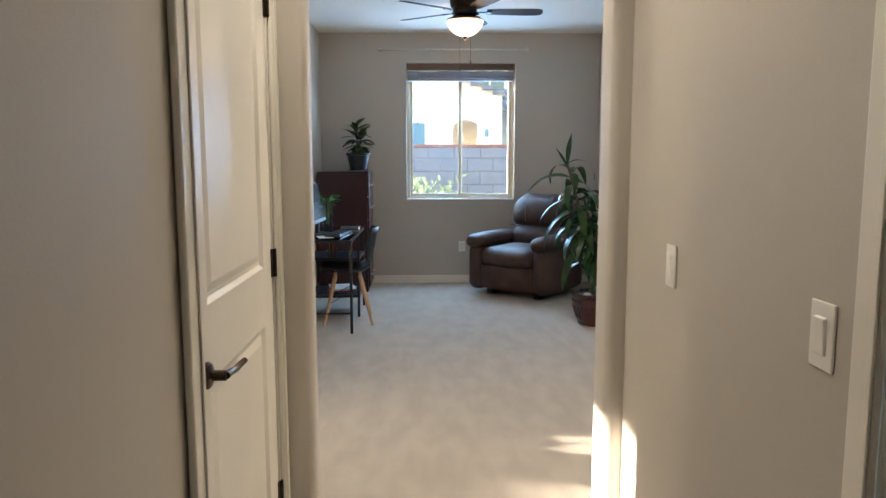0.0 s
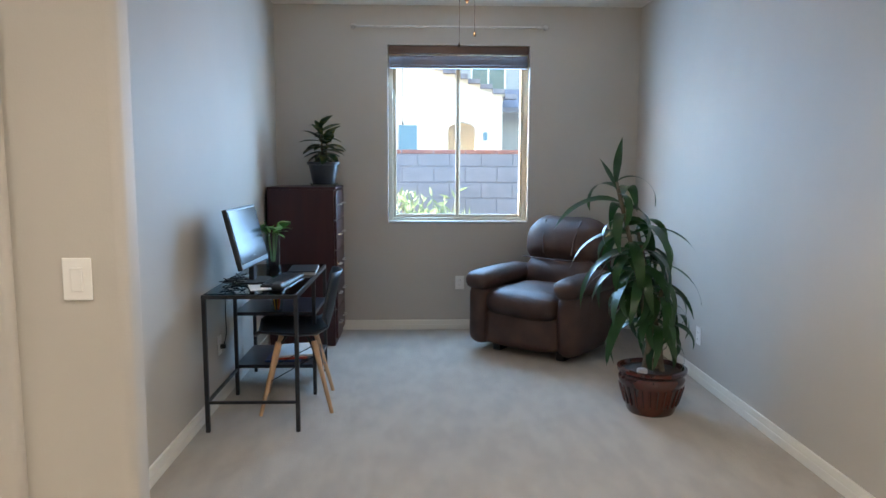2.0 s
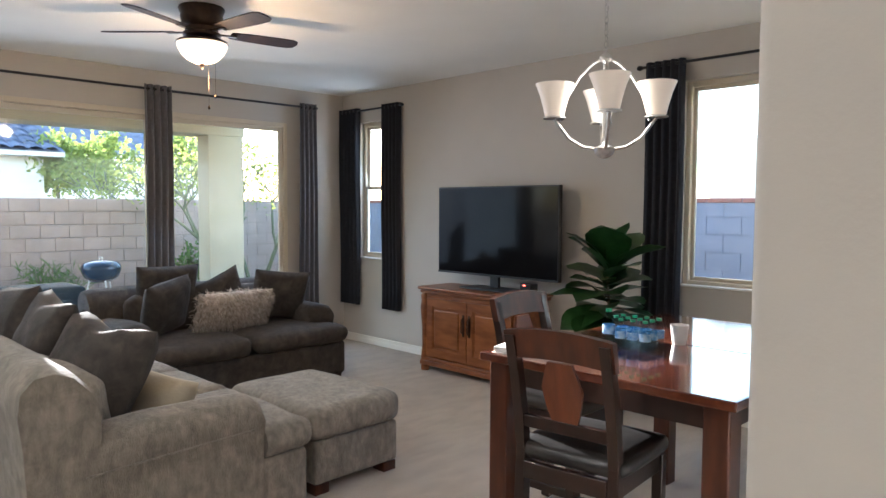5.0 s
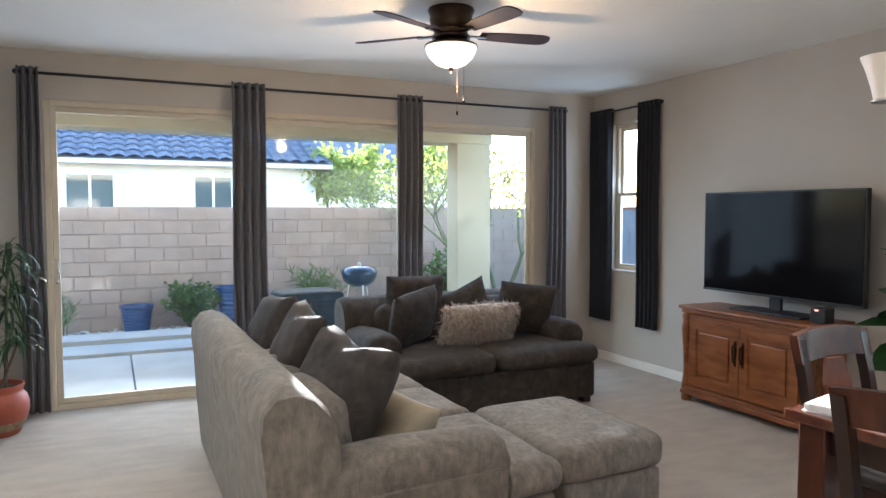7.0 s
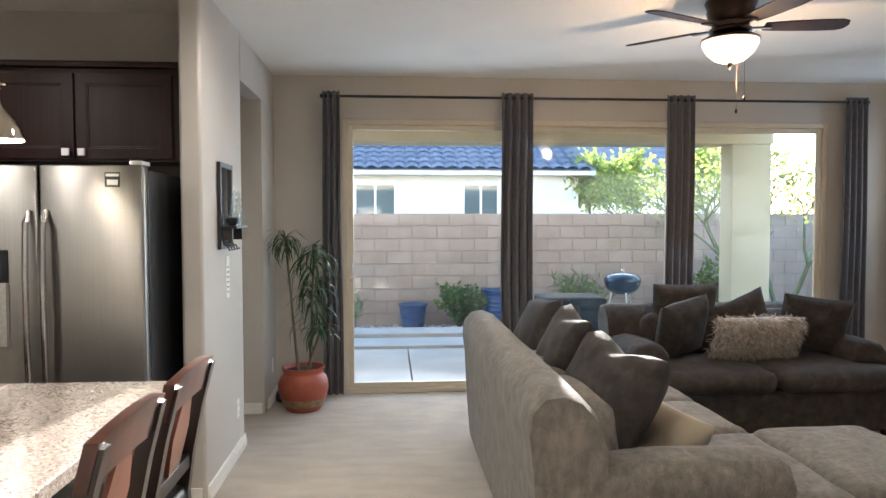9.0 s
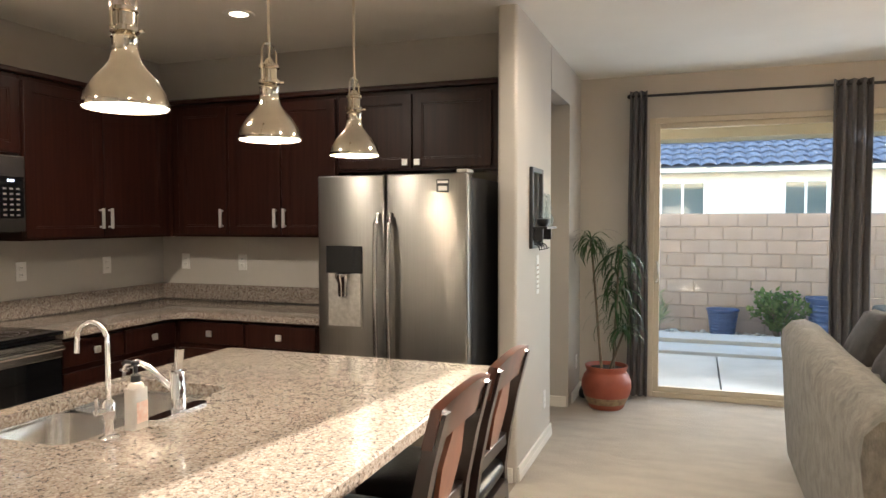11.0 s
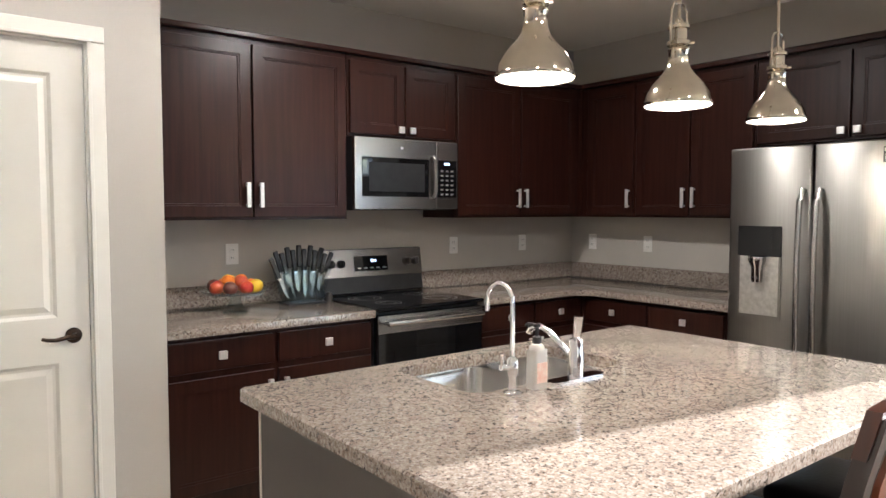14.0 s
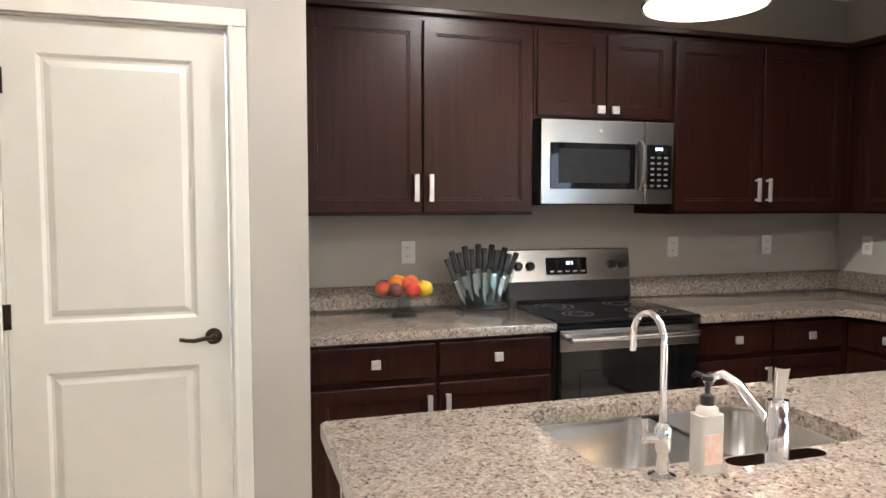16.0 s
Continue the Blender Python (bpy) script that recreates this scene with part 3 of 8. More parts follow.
def cabinet_unit(name, label, place, w, z0, z1, depth, fronts):
    """fronts: (kind, x0, x1, z0, z1, handle) with handle 'l', 'r', 'knob', 'kl' or 'kr'."""
    ob = thing(name, label, "cabinet", place, "kitchen cabinets")
    body = bmesh.new()
    B(body, 0, w, 0.022, depth, z0, z1)
    part("body", body, "cabinet", ob)
    for kind, a, b, c, d, hd in fronts:
        bm = shaker(b - a, d - c) if kind == "door" else B(bmesh.new(), 0, b - a, 0, 0.02, 0, d - c, bev=0.004)
        f = part(kind, bm, "cabinet", ob, place=pose(a, 0, c))
        W, Hh = b - a, d - c
        if hd == "knob":
            k = square_knob(W / 2, Hh / 2)
        elif hd == "kl":
            k = square_knob(0.035, 0.035)
        elif hd == "kr":
            k = square_knob(W - 0.035, 0.035)
        elif hd in "lr":
            zz = 0.05 if z0 > 1 else Hh - 0.17
            k = bar_pull(0.03 if hd == "l" else W - 0.03, zz)
        part("handle", k, "pullmetal", f, "bright square metal pull")
    return ob


S = lambda x: pose(x, 0.25, 0, 0, 0, 180)      # upper run on the range wall
SB = lambda x: pose(x, 0.55, 0, 0, 0, 180)     # base run on the range wall
Wt = lambda y: pose(-4.90, y, 0, 0, 0, 90)     # upper run on the fridge wall
WB = lambda y: pose(-4.59, y, 0, 0, 0, 90)
UL = "dark espresso stained upper cabinet with framed doors"
UZ0, UZ1 = 1.40, 2.34


def pair(w, z0, z1, hl="r", hr="l", g=0.012):
    return [("door", g, w / 2 - 0.006, z0 + 0.015, z1 - 0.03, hl), ("door", w / 2 + 0.006, w - g, z0 + 0.015, z1 - 0.03, hr)]


cabinet_unit("upper_cabinet", UL, S(-1.765), 1.145, UZ0, UZ1, 0.365, pair(1.145, UZ0, UZ1))
cabinet_unit("upper_cabinet", "short espresso upper cabinet above the microwave", S(-2.915), 0.79, 1.88, UZ1, 0.365, pair(0.79, 1.88, UZ1, "kr", "kl"))
cabinet_unit("upper_cabinet", UL, S(-3.71), 1.19, UZ0, UZ1, 0.365, pair(1.15, UZ0, UZ1))
cabinet_unit("upper_cabinet", UL, Wt(0.255), 0.475, UZ0, UZ1, 0.325, [("door", 0.06, 0.468, UZ0 + 0.015, UZ1 - 0.03, "r")])
cabinet_unit("upper_cabinet", UL, Wt(0.735), 0.86, UZ0, UZ1, 0.325, pair(0.86, UZ0, UZ1))
cabinet_unit("upper_cabinet", "short espresso upper cabinet above the fridge", Wt(1.60), 1.145, 1.83, UZ1, 0.325, pair(1.06, 1.83, UZ1, "kr", "kl"))
tagged(part("corner_filler", box(-5.224, -4.905, -0.114, 0.250, UZ0, UZ1), "cabinet"), "espresso corner filler between the upper cabinets", "cabinet")
tagged(part("corner_filler", box(-5.20, -4.592, -0.10, 0.553, -0.006, 0.866), "cabinet"), "espresso corner base filler under the worktop", "cabinet")
# top rail over the runs
tr = bmesh.new()
B(tr, -4.90, -1.755, -0.115, 0.262, UZ1 + 0.001, UZ1 + 0.03, bev=0.006)
B(tr, -5.225, -4.888, -0.115, 2.745, UZ1 + 0.031, UZ1 + 0.034)
B(tr, -5.225, -4.888, 0.264, 2.745, UZ1 + 0.001, UZ1 + 0.03, bev=0.006)
tagged(part("cabinet_top_rail", tr, "cabinet"), "espresso wooden rail along the cabinet tops", "moulding", kind="structure")

BL = "dark espresso stained base cabinet with drawer and door"


def base(place, w, cols, label=BL):
    fr = []
    cw = w / cols
    for k in range(cols):
        a, b = k * cw + 0.012, (k + 1) * cw - 0.012
        fr.append(("drawer", a, b, 0.70, 0.845, "knob"))
        fr.append(("door", a, b, 0.12, 0.665, "r" if k == 0 else "l"))
    ob = cabinet_unit("base_cabinet", label, place, w, 0.10, 0.868, 0.665, fr)
    part("toe_kick", box(0, w, 0.08, 0.665, -0.006, 0.10), "cabinet", ob)
    return ob


base(SB(-1.76), 1.12, 2)
base(SB(-3.665), 0.92, 2)
base(WB(0.555), 1.06, 2)


def counter(name, pts, radii, label, z0=0.87, z1=0.91):
    bm = prism(bmesh.new(), pts, z0, z1, radii)
    bmesh.ops.recalc_face_normals(bm, faces=bm.faces)
    top = [e for e in bm.edges if all(abs(v.co.z - z1) < 1e-5 for v in e.verts)]
    bmesh.ops.bevel(bm, geom=top, offset=0.006, segments=2, profile=0.5, affect="EDGES")
    return tagged(part(name, bm, "granite", smooth=35), label, "worktop")


counter("worktop", [(-1.755, -0.115), (-1.755, 0.58), (-2.885, 0.58), (-2.885, -0.115)], [0, 0.0, 0.01, 0], "speckled tan granite worktop beside the range")
counter("worktop", [(-3.66, -0.115), (-3.66, 0.58), (-4.46, 0.58), (-4.56, 0.68), (-4.56, 1.65), (-5.225, 1.65), (-5.225, -0.115)], [0, 0.01, 0.12, 0.12, 0.01, 0, 0], "speckled tan granite corner worktop")
tagged(part("backsplash", boxes((-2.885, -1.755, -0.118, -0.096, 0.911, 1.03), bev=0.003), "granite"), "low speckled granite backsplash strip", "backsplash")
tagged(part("backsplash", boxes((-5.20, -3.66, -0.118, -0.096, 0.911, 1.03), bev=0.003), "granite"), "low speckled granite backsplash strip", "backsplash")
tagged(part("backsplash", boxes((-5.226, -5.204, -0.118, 1.65, 0.911, 1.03), bev=0.003), "granite"), "low speckled granite backsplash strip", "backsplash")


def wall_plate(place, kind="outlet", w=0.075, h=0.118, label="white plastic wall outlet plate"):
    ob = thing("wall_outlet" if kind == "outlet" else "light_switch", label, "outlet" if kind == "outlet" else "switch", place)
    part("plate", box(-w / 2, w / 2, -0.006, 0, -h / 2, h / 2, bev=0.003), "white", ob)
    if kind == "outlet":
        for zz in (-0.022, 0.022):
            part("socket", box(-0.016, 0.016, -0.009, -0.004, zz - 0.014, zz + 0.014, bev=0.003), "white", ob)
            s = bmesh.new()
            for xx in (-0.006, 0.006):
                B(s, xx - 0.001, xx + 0.001, -0.0096, -0.0085, zz - 0.003, zz + 0.007)
            part("slots", s, "black", ob)
    else:
        part("rocker", rot(box(-0.017, 0.017, -0.012, 0, -0.034, 0.034, bev=0.003), Matrix.Rotation(radians(2.5), 4, "X")), "white", ob)
    return ob


for ox in (-2.36, -3.98, -4.66):
    wall_plate(pose(ox, -0.12, 1.20, 0, 0, 180))
for oy in (0.10, 0.62, 1.55):
    wall_plate(pose(-5.23, oy, 1.20, 0, 0, 90))


# ---- range ----
def cooking_range():
    ob = thing("range", "stainless and black electric range with glass top", "stove", pose(-3.272, 0.0, 0.0))
    w = 0.376
    part("body", box(-w, w, -0.10, 0.53, -0.006, 0.895), "black", ob)
    part("cooktop", box(-w - 0.006, w + 0.006, -0.02, 0.585, 0.896, 0.918, bev=0.006), "blackglass", ob, "glossy black glass cooktop")
    for bx, by, br in ((-0.19, 0.14, 0.08), (0.19, 0.14, 0.10), (-0.19, 0.40, 0.10), (0.19, 0.40, 0.075)):
        for r in (br, br * 0.6):
            part("burner_ring", lathe([(r - 0.002, 0.9185), (r, 0.9188), (r + 0.002, 0.9185)], 28, at=(bx, by, 0)), "nickel", ob, "faint grey burner ring")
    # backguard, leaning back
    bg = box(-w, w, -0.035, 0.03, 0.0, 0.285, bev=0.008)
    lean = Matrix.Translation((0, -0.055, 0.92)) @ Matrix.Rotation(radians(9), 4, "X")
    g = part("backguard", rot(bg, lean), "black", ob)
    part("control_panel", rot(box(-w + 0.002, w - 0.002, 0.031, 0.036, 0.105, 0.28, bev=0.002), lean), "steelh", ob, "brushed stainless control panel")
    part("display", rot(box(-0.10, 0.15, 0.0365, 0.039, 0.14, 0.235, bev=0.001), lean), "blackglass", ob)
    d = bmesh.new()
    for dx in (-0.012, 0.006, 0.018):
        B(d, dx, dx + 0.008, 0.0392, 0.0398, 0.195, 0.213)
    part("clock_digits", rot(d, lean), "digits", ob, "lit blue clock digits")
    for k in range(5):
        part("key_mark", rot(box(-0.085 + k * 0.047, -0.060 + k * 0.047, 0.0392, 0.0396, 0.155, 0.162), lean), "nickel", ob)
    for kx in (-0.325, -0.255, 0.245, 0.315):
        k = lathe([(0, 0), (0.026, 0), (0.026, 0.008), (0.020, 0.024), (0, 0.025)], 18)
        B(k, -0.005, 0.005, -0.022, 0.022, 0.02, 0.032, bev=0.002)
        part("knob", rot(k, lean @ Matrix.Translation((kx, 0.036, 0.19)) @ Matrix.Rotation(radians(-90), 4, "X")), "black", ob, "round black control knob", smooth=40)
    dr = part("oven_door", box(-w, w, 0.531, 0.575, 0.20, 0.875, bev=0.006), "blackglass", ob)
    part("door_trim", box(-w + 0.001, w - 0.001, 0.5755, 0.580, 0.775, 0.873, bev=0.002), "steelh", ob)
    part("oven_window", box(-0.27, 0.27, 0.5755, 0.578, 0.36, 0.68, bev=0.001), "blackglass", dr)
    h = bmesh.new()
    tube(h, [(-0.34, 0.625, 0.835), (-0.2, 0.632, 0.835), (0.2, 0.632, 0.835), (0.34, 0.625, 0.835)], 0.014, 10)
    for hx in (-0.33, 0.33):
        B(h, hx - 0.012, hx + 0.012, 0.578, 0.622, 0.824, 0.846, bev=0.003)
    part("handle", h, "steelh", dr, "stainless bar handle", smooth=40)
    part("storage_drawer", box(-w, w, 0.531, 0.575, 0.02, 0.19, bev=0.006), "steelh", ob)
    return ob


cooking_range()


def microwave():
    ob = thing("microwave", "stainless over-the-range microwave with black window", "microwave", pose(-3.31, 0.285, 1.455, 0, 0, 180))
    w, h = 0.379, 0.42
    part("case", box(-w, w, 0.03, 0.40, 0, h), "black", ob)
    d = part("door", box(-w, 0.205, 0, 0.029, 0, h, bev=0.004), "steelh", ob)
    part("window", box(-w + 0.05, 0.150, -0.004, 0.001, 0.075, h - 0.115, bev=0.001), "blackglass", d)
    part("window_screen", box(-w + 0.095, 0.115, -0.0065, -0.0045, 0.105, h - 0.145), "black", d)
    hd = bmesh.new()
    tube(hd, [(0.178, -0.012, 0.07), (0.180, -0.034, 0.11), (0.180, -0.038, 0.2), (0.180, -0.034, 0.29), (0.178, -0.012, 0.33)], 0.011, 10)
    part("handle", hd, "steel", d, "curved stainless handle", smooth=40)
    part("logo", rot(lathe([(0, 0), (0.010, 0), (0.010, 0.003), (0, 0.003)], 16), Matrix.Translation((-0.05, 0, h - 0.055)) @ Matrix.Rotation(radians(90), 4, "X")), "nickel", d)
    c = part("control_panel", box(0.209, w, 0, 0.029, 0, h, bev=0.003), "steelh", ob)
    part("keypad", box(0.222, w - 0.012, -0.004, 0.001, 0.075, h - 0.115, bev=0.001), "blackglass", c)
    k = bmesh.new()
    for r in range(6):
        for q in range(3):
            B(k, 0.240 + q * 0.040, 0.262 + q * 0.040, -0.0046, -0.0038, 0.088 + r * 0.029, 0.098 + r * 0.029)
    part("keys", k, "nickel", c, "rows of pale key marks")
    g = bmesh.new()
    for q in range(3):
        B(g, 0.268 + q * 0.016, 0.278 + q * 0.016, -0.0047, -0.0038, 0.275, 0.290)
    part("clock_digits", g, "digits", c, "lit blue clock digits")
    part("vent_strip", boxes(*[(-w + 0.02 + i * 0.062, -w + 0.07 + i * 0.062, 0.05, 0.38, -0.006, 0.0) for i in range(12)]), "black", ob)
    return ob


microwave()


def fridge():
    ob = thing("fridge", "stainless side-by-side fridge with ice and water dispenser", "fridge", pose(-4.33, 1.775, 0, 0, 0, 90))
    W, Hf, split = 0.905, 1.77, 0.425
    part("cabinet_body", box(0.004, W - 0.004, 0.085, 0.86, 0.03, Hf - 0.02, bev=0.006), "black", ob, "black sided fridge body")
    for a, b in ((0.0, split - 0.004), (split + 0.004, W)):
        d = part("door", box(a, b, 0.0, 0.08, 0.06, Hf, bev=0.012, seg=3), "steel", ob, smooth=35)
        hx = b - 0.035 if a == 0 else a + 0.035
        hd = bmesh.new()
        tube(hd, [(hx, 0.0, 0.62), (hx, -0.045, 0.67), (hx, -0.058, 0.95), (hx, -0.058, 1.25), (hx, -0.045, 1.50), (hx, 0.0, 1.55)], 0.014, 10)
        part("handle", hd, "steelh", d, "long curved steel handle", smooth=40)
        if a == 0:
            part("dispenser_panel", box(0.055, 0.285, -0.006, 0.002, 1.215, 1.37, bev=0.004), "blackglass", d, "black glossy dispenser display")
            n = bmesh.new()
            B(n, 0.055, 0.285, -0.006, 0.0, 0.90, 0.915)
            B(n, 0.055, 0.068, -0.006, 0.0, 0.915, 1.214)
            B(n, 0.272, 0.285, -0.006, 0.0, 0.915, 1.214)
            part("dispenser_frame", n, "steel", d)
            part("dispenser_recess", box(0.068, 0.272, -0.003, 0.0, 0.915, 1.214), "nickel", d, "grey dispenser alcove")
            part("nozzle", rot(lathe([(0, 0), (0.030, 0), (0.034, 0.02), (0.034, 0.075), (0.05, 0.11), (0.05, 0.13), (0, 0.13)], 18), Matrix.Translation((0.175, -0.022, 1.085))), "chrome", d, "chrome water nozzle", smooth=40)
        else:
            part("badge", box(b - 0.175, b - 0.105, -0.003, 0.001, 1.665, 1.735), "black", d, "small black energy sticker")
            part("badge_marks", boxes((b - 0.170, b - 0.110, -0.0036, -0.0028, 1.715, 1.728), (b - 0.165, b - 0.115, -0.0036, -0.0028, 1.675, 1.700)), "white", d)
    part("hinge_cover", box(W - 0.07, W - 0.01, 0.02, 0.14, Hf + 0.001, Hf + 0.022, bev=0.004), "nickel", ob)
    part("grille", box(0.01, W - 0.01, 0.05, 0.084, -0.006, 0.055), "black", ob)
    return ob


fridge()
tagged(part("fridge_side_panel", box(-5.22, -4.95, 1.655, 1.675, -0.006, 1.825), "cabinet"), "espresso panel beside the fridge", "panel")


# ---- island ----
def rounded(x0, x1, y0, y1, r, n=6):
    out = []
    for cx, cy, a0 in ((x1 - r, y1 - r, 0), (x0 + r, y1 - r, 90), (x0 + r, y0 + r, 180), (x1 - r, y0 + r, 270)):
        for k in range(n + 1):
            a = radians(a0 + 90 * k / n)
            out.append((cx + r * math.cos(a), cy + r * math.sin(a)))
    return out


def ring_slab(outer, inner, z0, z1, bevel=0.006):
    bm = bmesh.new()
    loops = []
    for pts, z in ((outer, z0), (outer, z1 - bevel), ([(p[0] + (bevel if p[0] < -2.6 else -bevel), p[1] + (bevel if p[1] < 2.4 else -bevel)) for p in outer], z1), (inner, z1), (inner, z0)):
        loops.append([bm.verts.new((*p, z)) for p in pts])
    n = len(outer)
    for a, b in zip(loops, loops[1:] + loops[:1]):
        for k in range(n):
            bm.faces.new((a[k], a[(k + 1) % n], b[(k + 1) % n], b[k]))
    return bm


IS = (-3.57, -1.655, 1.72, 3.055)
sink_rim = rounded(-2.885, -2.165, 1.80, 2.235, 0.07)
tagged(part("island_worktop", ring_slab(rounded(*IS, 0.012), sink_rim, 0.868, 0.91), "granite", smooth=30), "speckled tan granite island worktop with sink cutout", "worktop")
isl = thing("kitchen_island", "kitchen island base with painted end panels", "island")
part("cabinet_body", boxes((-3.52, -1.74, 1.78, 1.80, 0.10, 0.866), (-3.52, -1.74, 2.56, 2.60, -0.006, 0.866), (-3.52, -3.47, 1.80, 2.56, -0.006, 0.866), (-3.45, -1.76, 1.86, 1.88, -0.006, 0.10)), "cabinet", isl)
part("end_panel", box(-1.738, -1.70, 1.775, 2.61, -0.006, 0.866, bev=0.004), "panel", isl, "painted end panel, darkened as in shade")
part("corner_bead", box(-1.743, -1.698, 1.765, 1.774, -0.006, 0.866), "trim", isl)
for k in range(3):
    part("door", rot(shaker(0.56, 0.70), Matrix.Translation((-2.93 + k * 0.585 + 0.0, 1.779, 0.13)) @ Matrix.Translation((-0.56, 0, 0))), "cabinet", isl)


def sink():
    ob = thing("sink", "stainless double-bowl undermount sink", "sink")
    for x0, x1 in ((-2.535, -2.172), (-2.878, -2.555)):
        a = rounded(x0, x1, 1.808, 2.228, 0.065)
        b = rounded(x0 + 0.02, x1 - 0.02, 1.828, 2.208, 0.06)
        c = rounded(x0 + 0.06, x1 - 0.06, 1.868, 2.168, 0.04)
        bm = bmesh.new()
        loops = [[bm.verts.new((*p, z)) for p in pts] for pts, z in ((a, 0.872), (b, 0.74), (c, 0.695))]
        n = len(a)
        for u, v in zip(loops, loops[1:]):
            for k in range(n):
                bm.faces.new((u[k], u[(k + 1) % n], v[(k + 1) % n], v[k]))
        bm.faces.new(loops[-1])
        bo = part("bowl", bm, "steelh", ob, smooth=60)
        part("drain", lathe([(0, 0.0), (0.02, 0.002), (0.04, 0.004), (0.045, 0.0)], 20, at=((x0 + x1) / 2, 2.02, 0.696)), "chrome", bo)
    part("divider", box(-2.553, -2.537, 1.815, 2.22, 0.80, 0.865, bev=0.006), "steelh", ob)
    # the rim that shows under the stone
    part("rim", ring_slab(rounded(-2.90, -2.15, 1.785, 2.25, 0.08), rounded(-2.876, -2.174, 1.810, 2.226, 0.065), 0.858, 0.867, 0.001), "steelh", ob)


sink()


def faucet_small():
    ob = thing("filter_tap", "slim chrome gooseneck filter tap beside the sink", "tap", pose(-2.262, 2.292, 0.91))
    part("base", lathe([(0, 0), (0.028, 0), (0.028, 0.006), (0.014, 0.012), (0.012, 0.05), (0.018, 0.058), (0.018, 0.10), (0.010, 0.112), (0, 0.112)], 18), "chrome", ob, smooth=40)
    s = bmesh.new()
    pts = [(0, 0, 0.10), (0, 0, 0.27)] + [(0, -0.055 + 0.055 * math.cos(a), 0.27 + 0.055 * math.sin(a)) for a in [radians(d) for d in range(20, 181, 20)]] + [(0, -0.112, 0.235)]
    part("spout", tube(s, pts, 0.0075, 10), "chrome", ob, smooth=40)
    l = bmesh.new()
    tube(l, [(0.012, 0, 0.08), (0.045, 0.0, 0.085)], 0.010, 8)
    tube(l, [(0.040, 0, 0.075), (0.043, 0.0, 0.125)], 0.006, 8)
    part("lever", l, "chrome", ob, smooth=40)


def faucet_main():
    ob = thing("faucet", "chrome single-lever kitchen faucet on a deck plate", "faucet", pose(-2.55, 2.285, 0.91) @ Matrix.Diagonal((1, 0.85, 0.80, 1)))
    part("deck_plate", prism(bmesh.new(), rounded(-0.125, 0.125, -0.03, 0.03, 0.029), 0, 0.010), "chrome", ob, smooth=40)
    part("body", lathe([(0, 0.01), (0.027, 0.01), (0.027, 0.11), (0.024, 0.118), (0.024, 0.165), (0, 0.17)], 18), "chrome", ob, smooth=40)
    part("spout", tube(bmesh.new(), [(0, 0, 0.07), (0.01, -0.05, 0.12), (0.025, -0.11, 0.18), (0.035, -0.15, 0.20), (0.045, -0.185, 0.185), (0.047, -0.195, 0.165)], 0.012, 10, 0.014), "chrome", ob, smooth=50)
    part("lever", tube(bmesh.new(), [(0, 0, 0.165), (0, 0.006, 0.21), (0, 0.01, 0.255)], 0.013, 10, 0.017), "chrome", ob, smooth=50)


def soap():
    ob = thing("soap_dispenser", "clear soap pump bottle with black pump", "soap bottle", pose(-2.372, 2.285, 0.91) @ Matrix.Diagonal((0.84, 0.84, 0.95, 1)))
    part("bottle", prism(bmesh.new(), rounded(-0.036, 0.036, -0.026, 0.026, 0.014), 0, 0.125), "soap", ob, "clear plastic bottle with pale soap", smooth=40)
    part("bottle_label", box(-0.026, 0.026, 0.0265, 0.028, 0.02, 0.085), "soaplabel", ob, "pale peach paper label")
    part("shoulder", lathe([(0.03, 0.125), (0.026, 0.138), (0.016, 0.145), (0, 0.145)], 16), "soap", ob, smooth=40)
    p = lathe([(0, 0.14), (0.017, 0.14), (0.017, 0.165), (0.007, 0.170), (0.007, 0.195), (0.014, 0.197), (0.014, 0.207), (0, 0.209)], 16)
    tube(p, [(0, 0, 0.202), (0.0, -0.045, 0.203), (0.0, -0.055, 0.195)], 0.006, 8)
    part("pump", p, "black", ob, "black plastic pump", smooth=40)


M["soap"] = mat("milky soap in clear plastic", (0.60, 0.58, 0.55), rough=0.12, colour2=(0.56, 0.50, 0.44), scale=9, coat=0.5)
M["soaplabel"] = mat("peach paper label", (0.75, 0.48, 0.38), rough=0.6, colour2=(0.80, 0.66, 0.58), scale=60)
faucet_small()
faucet_main()
soap()


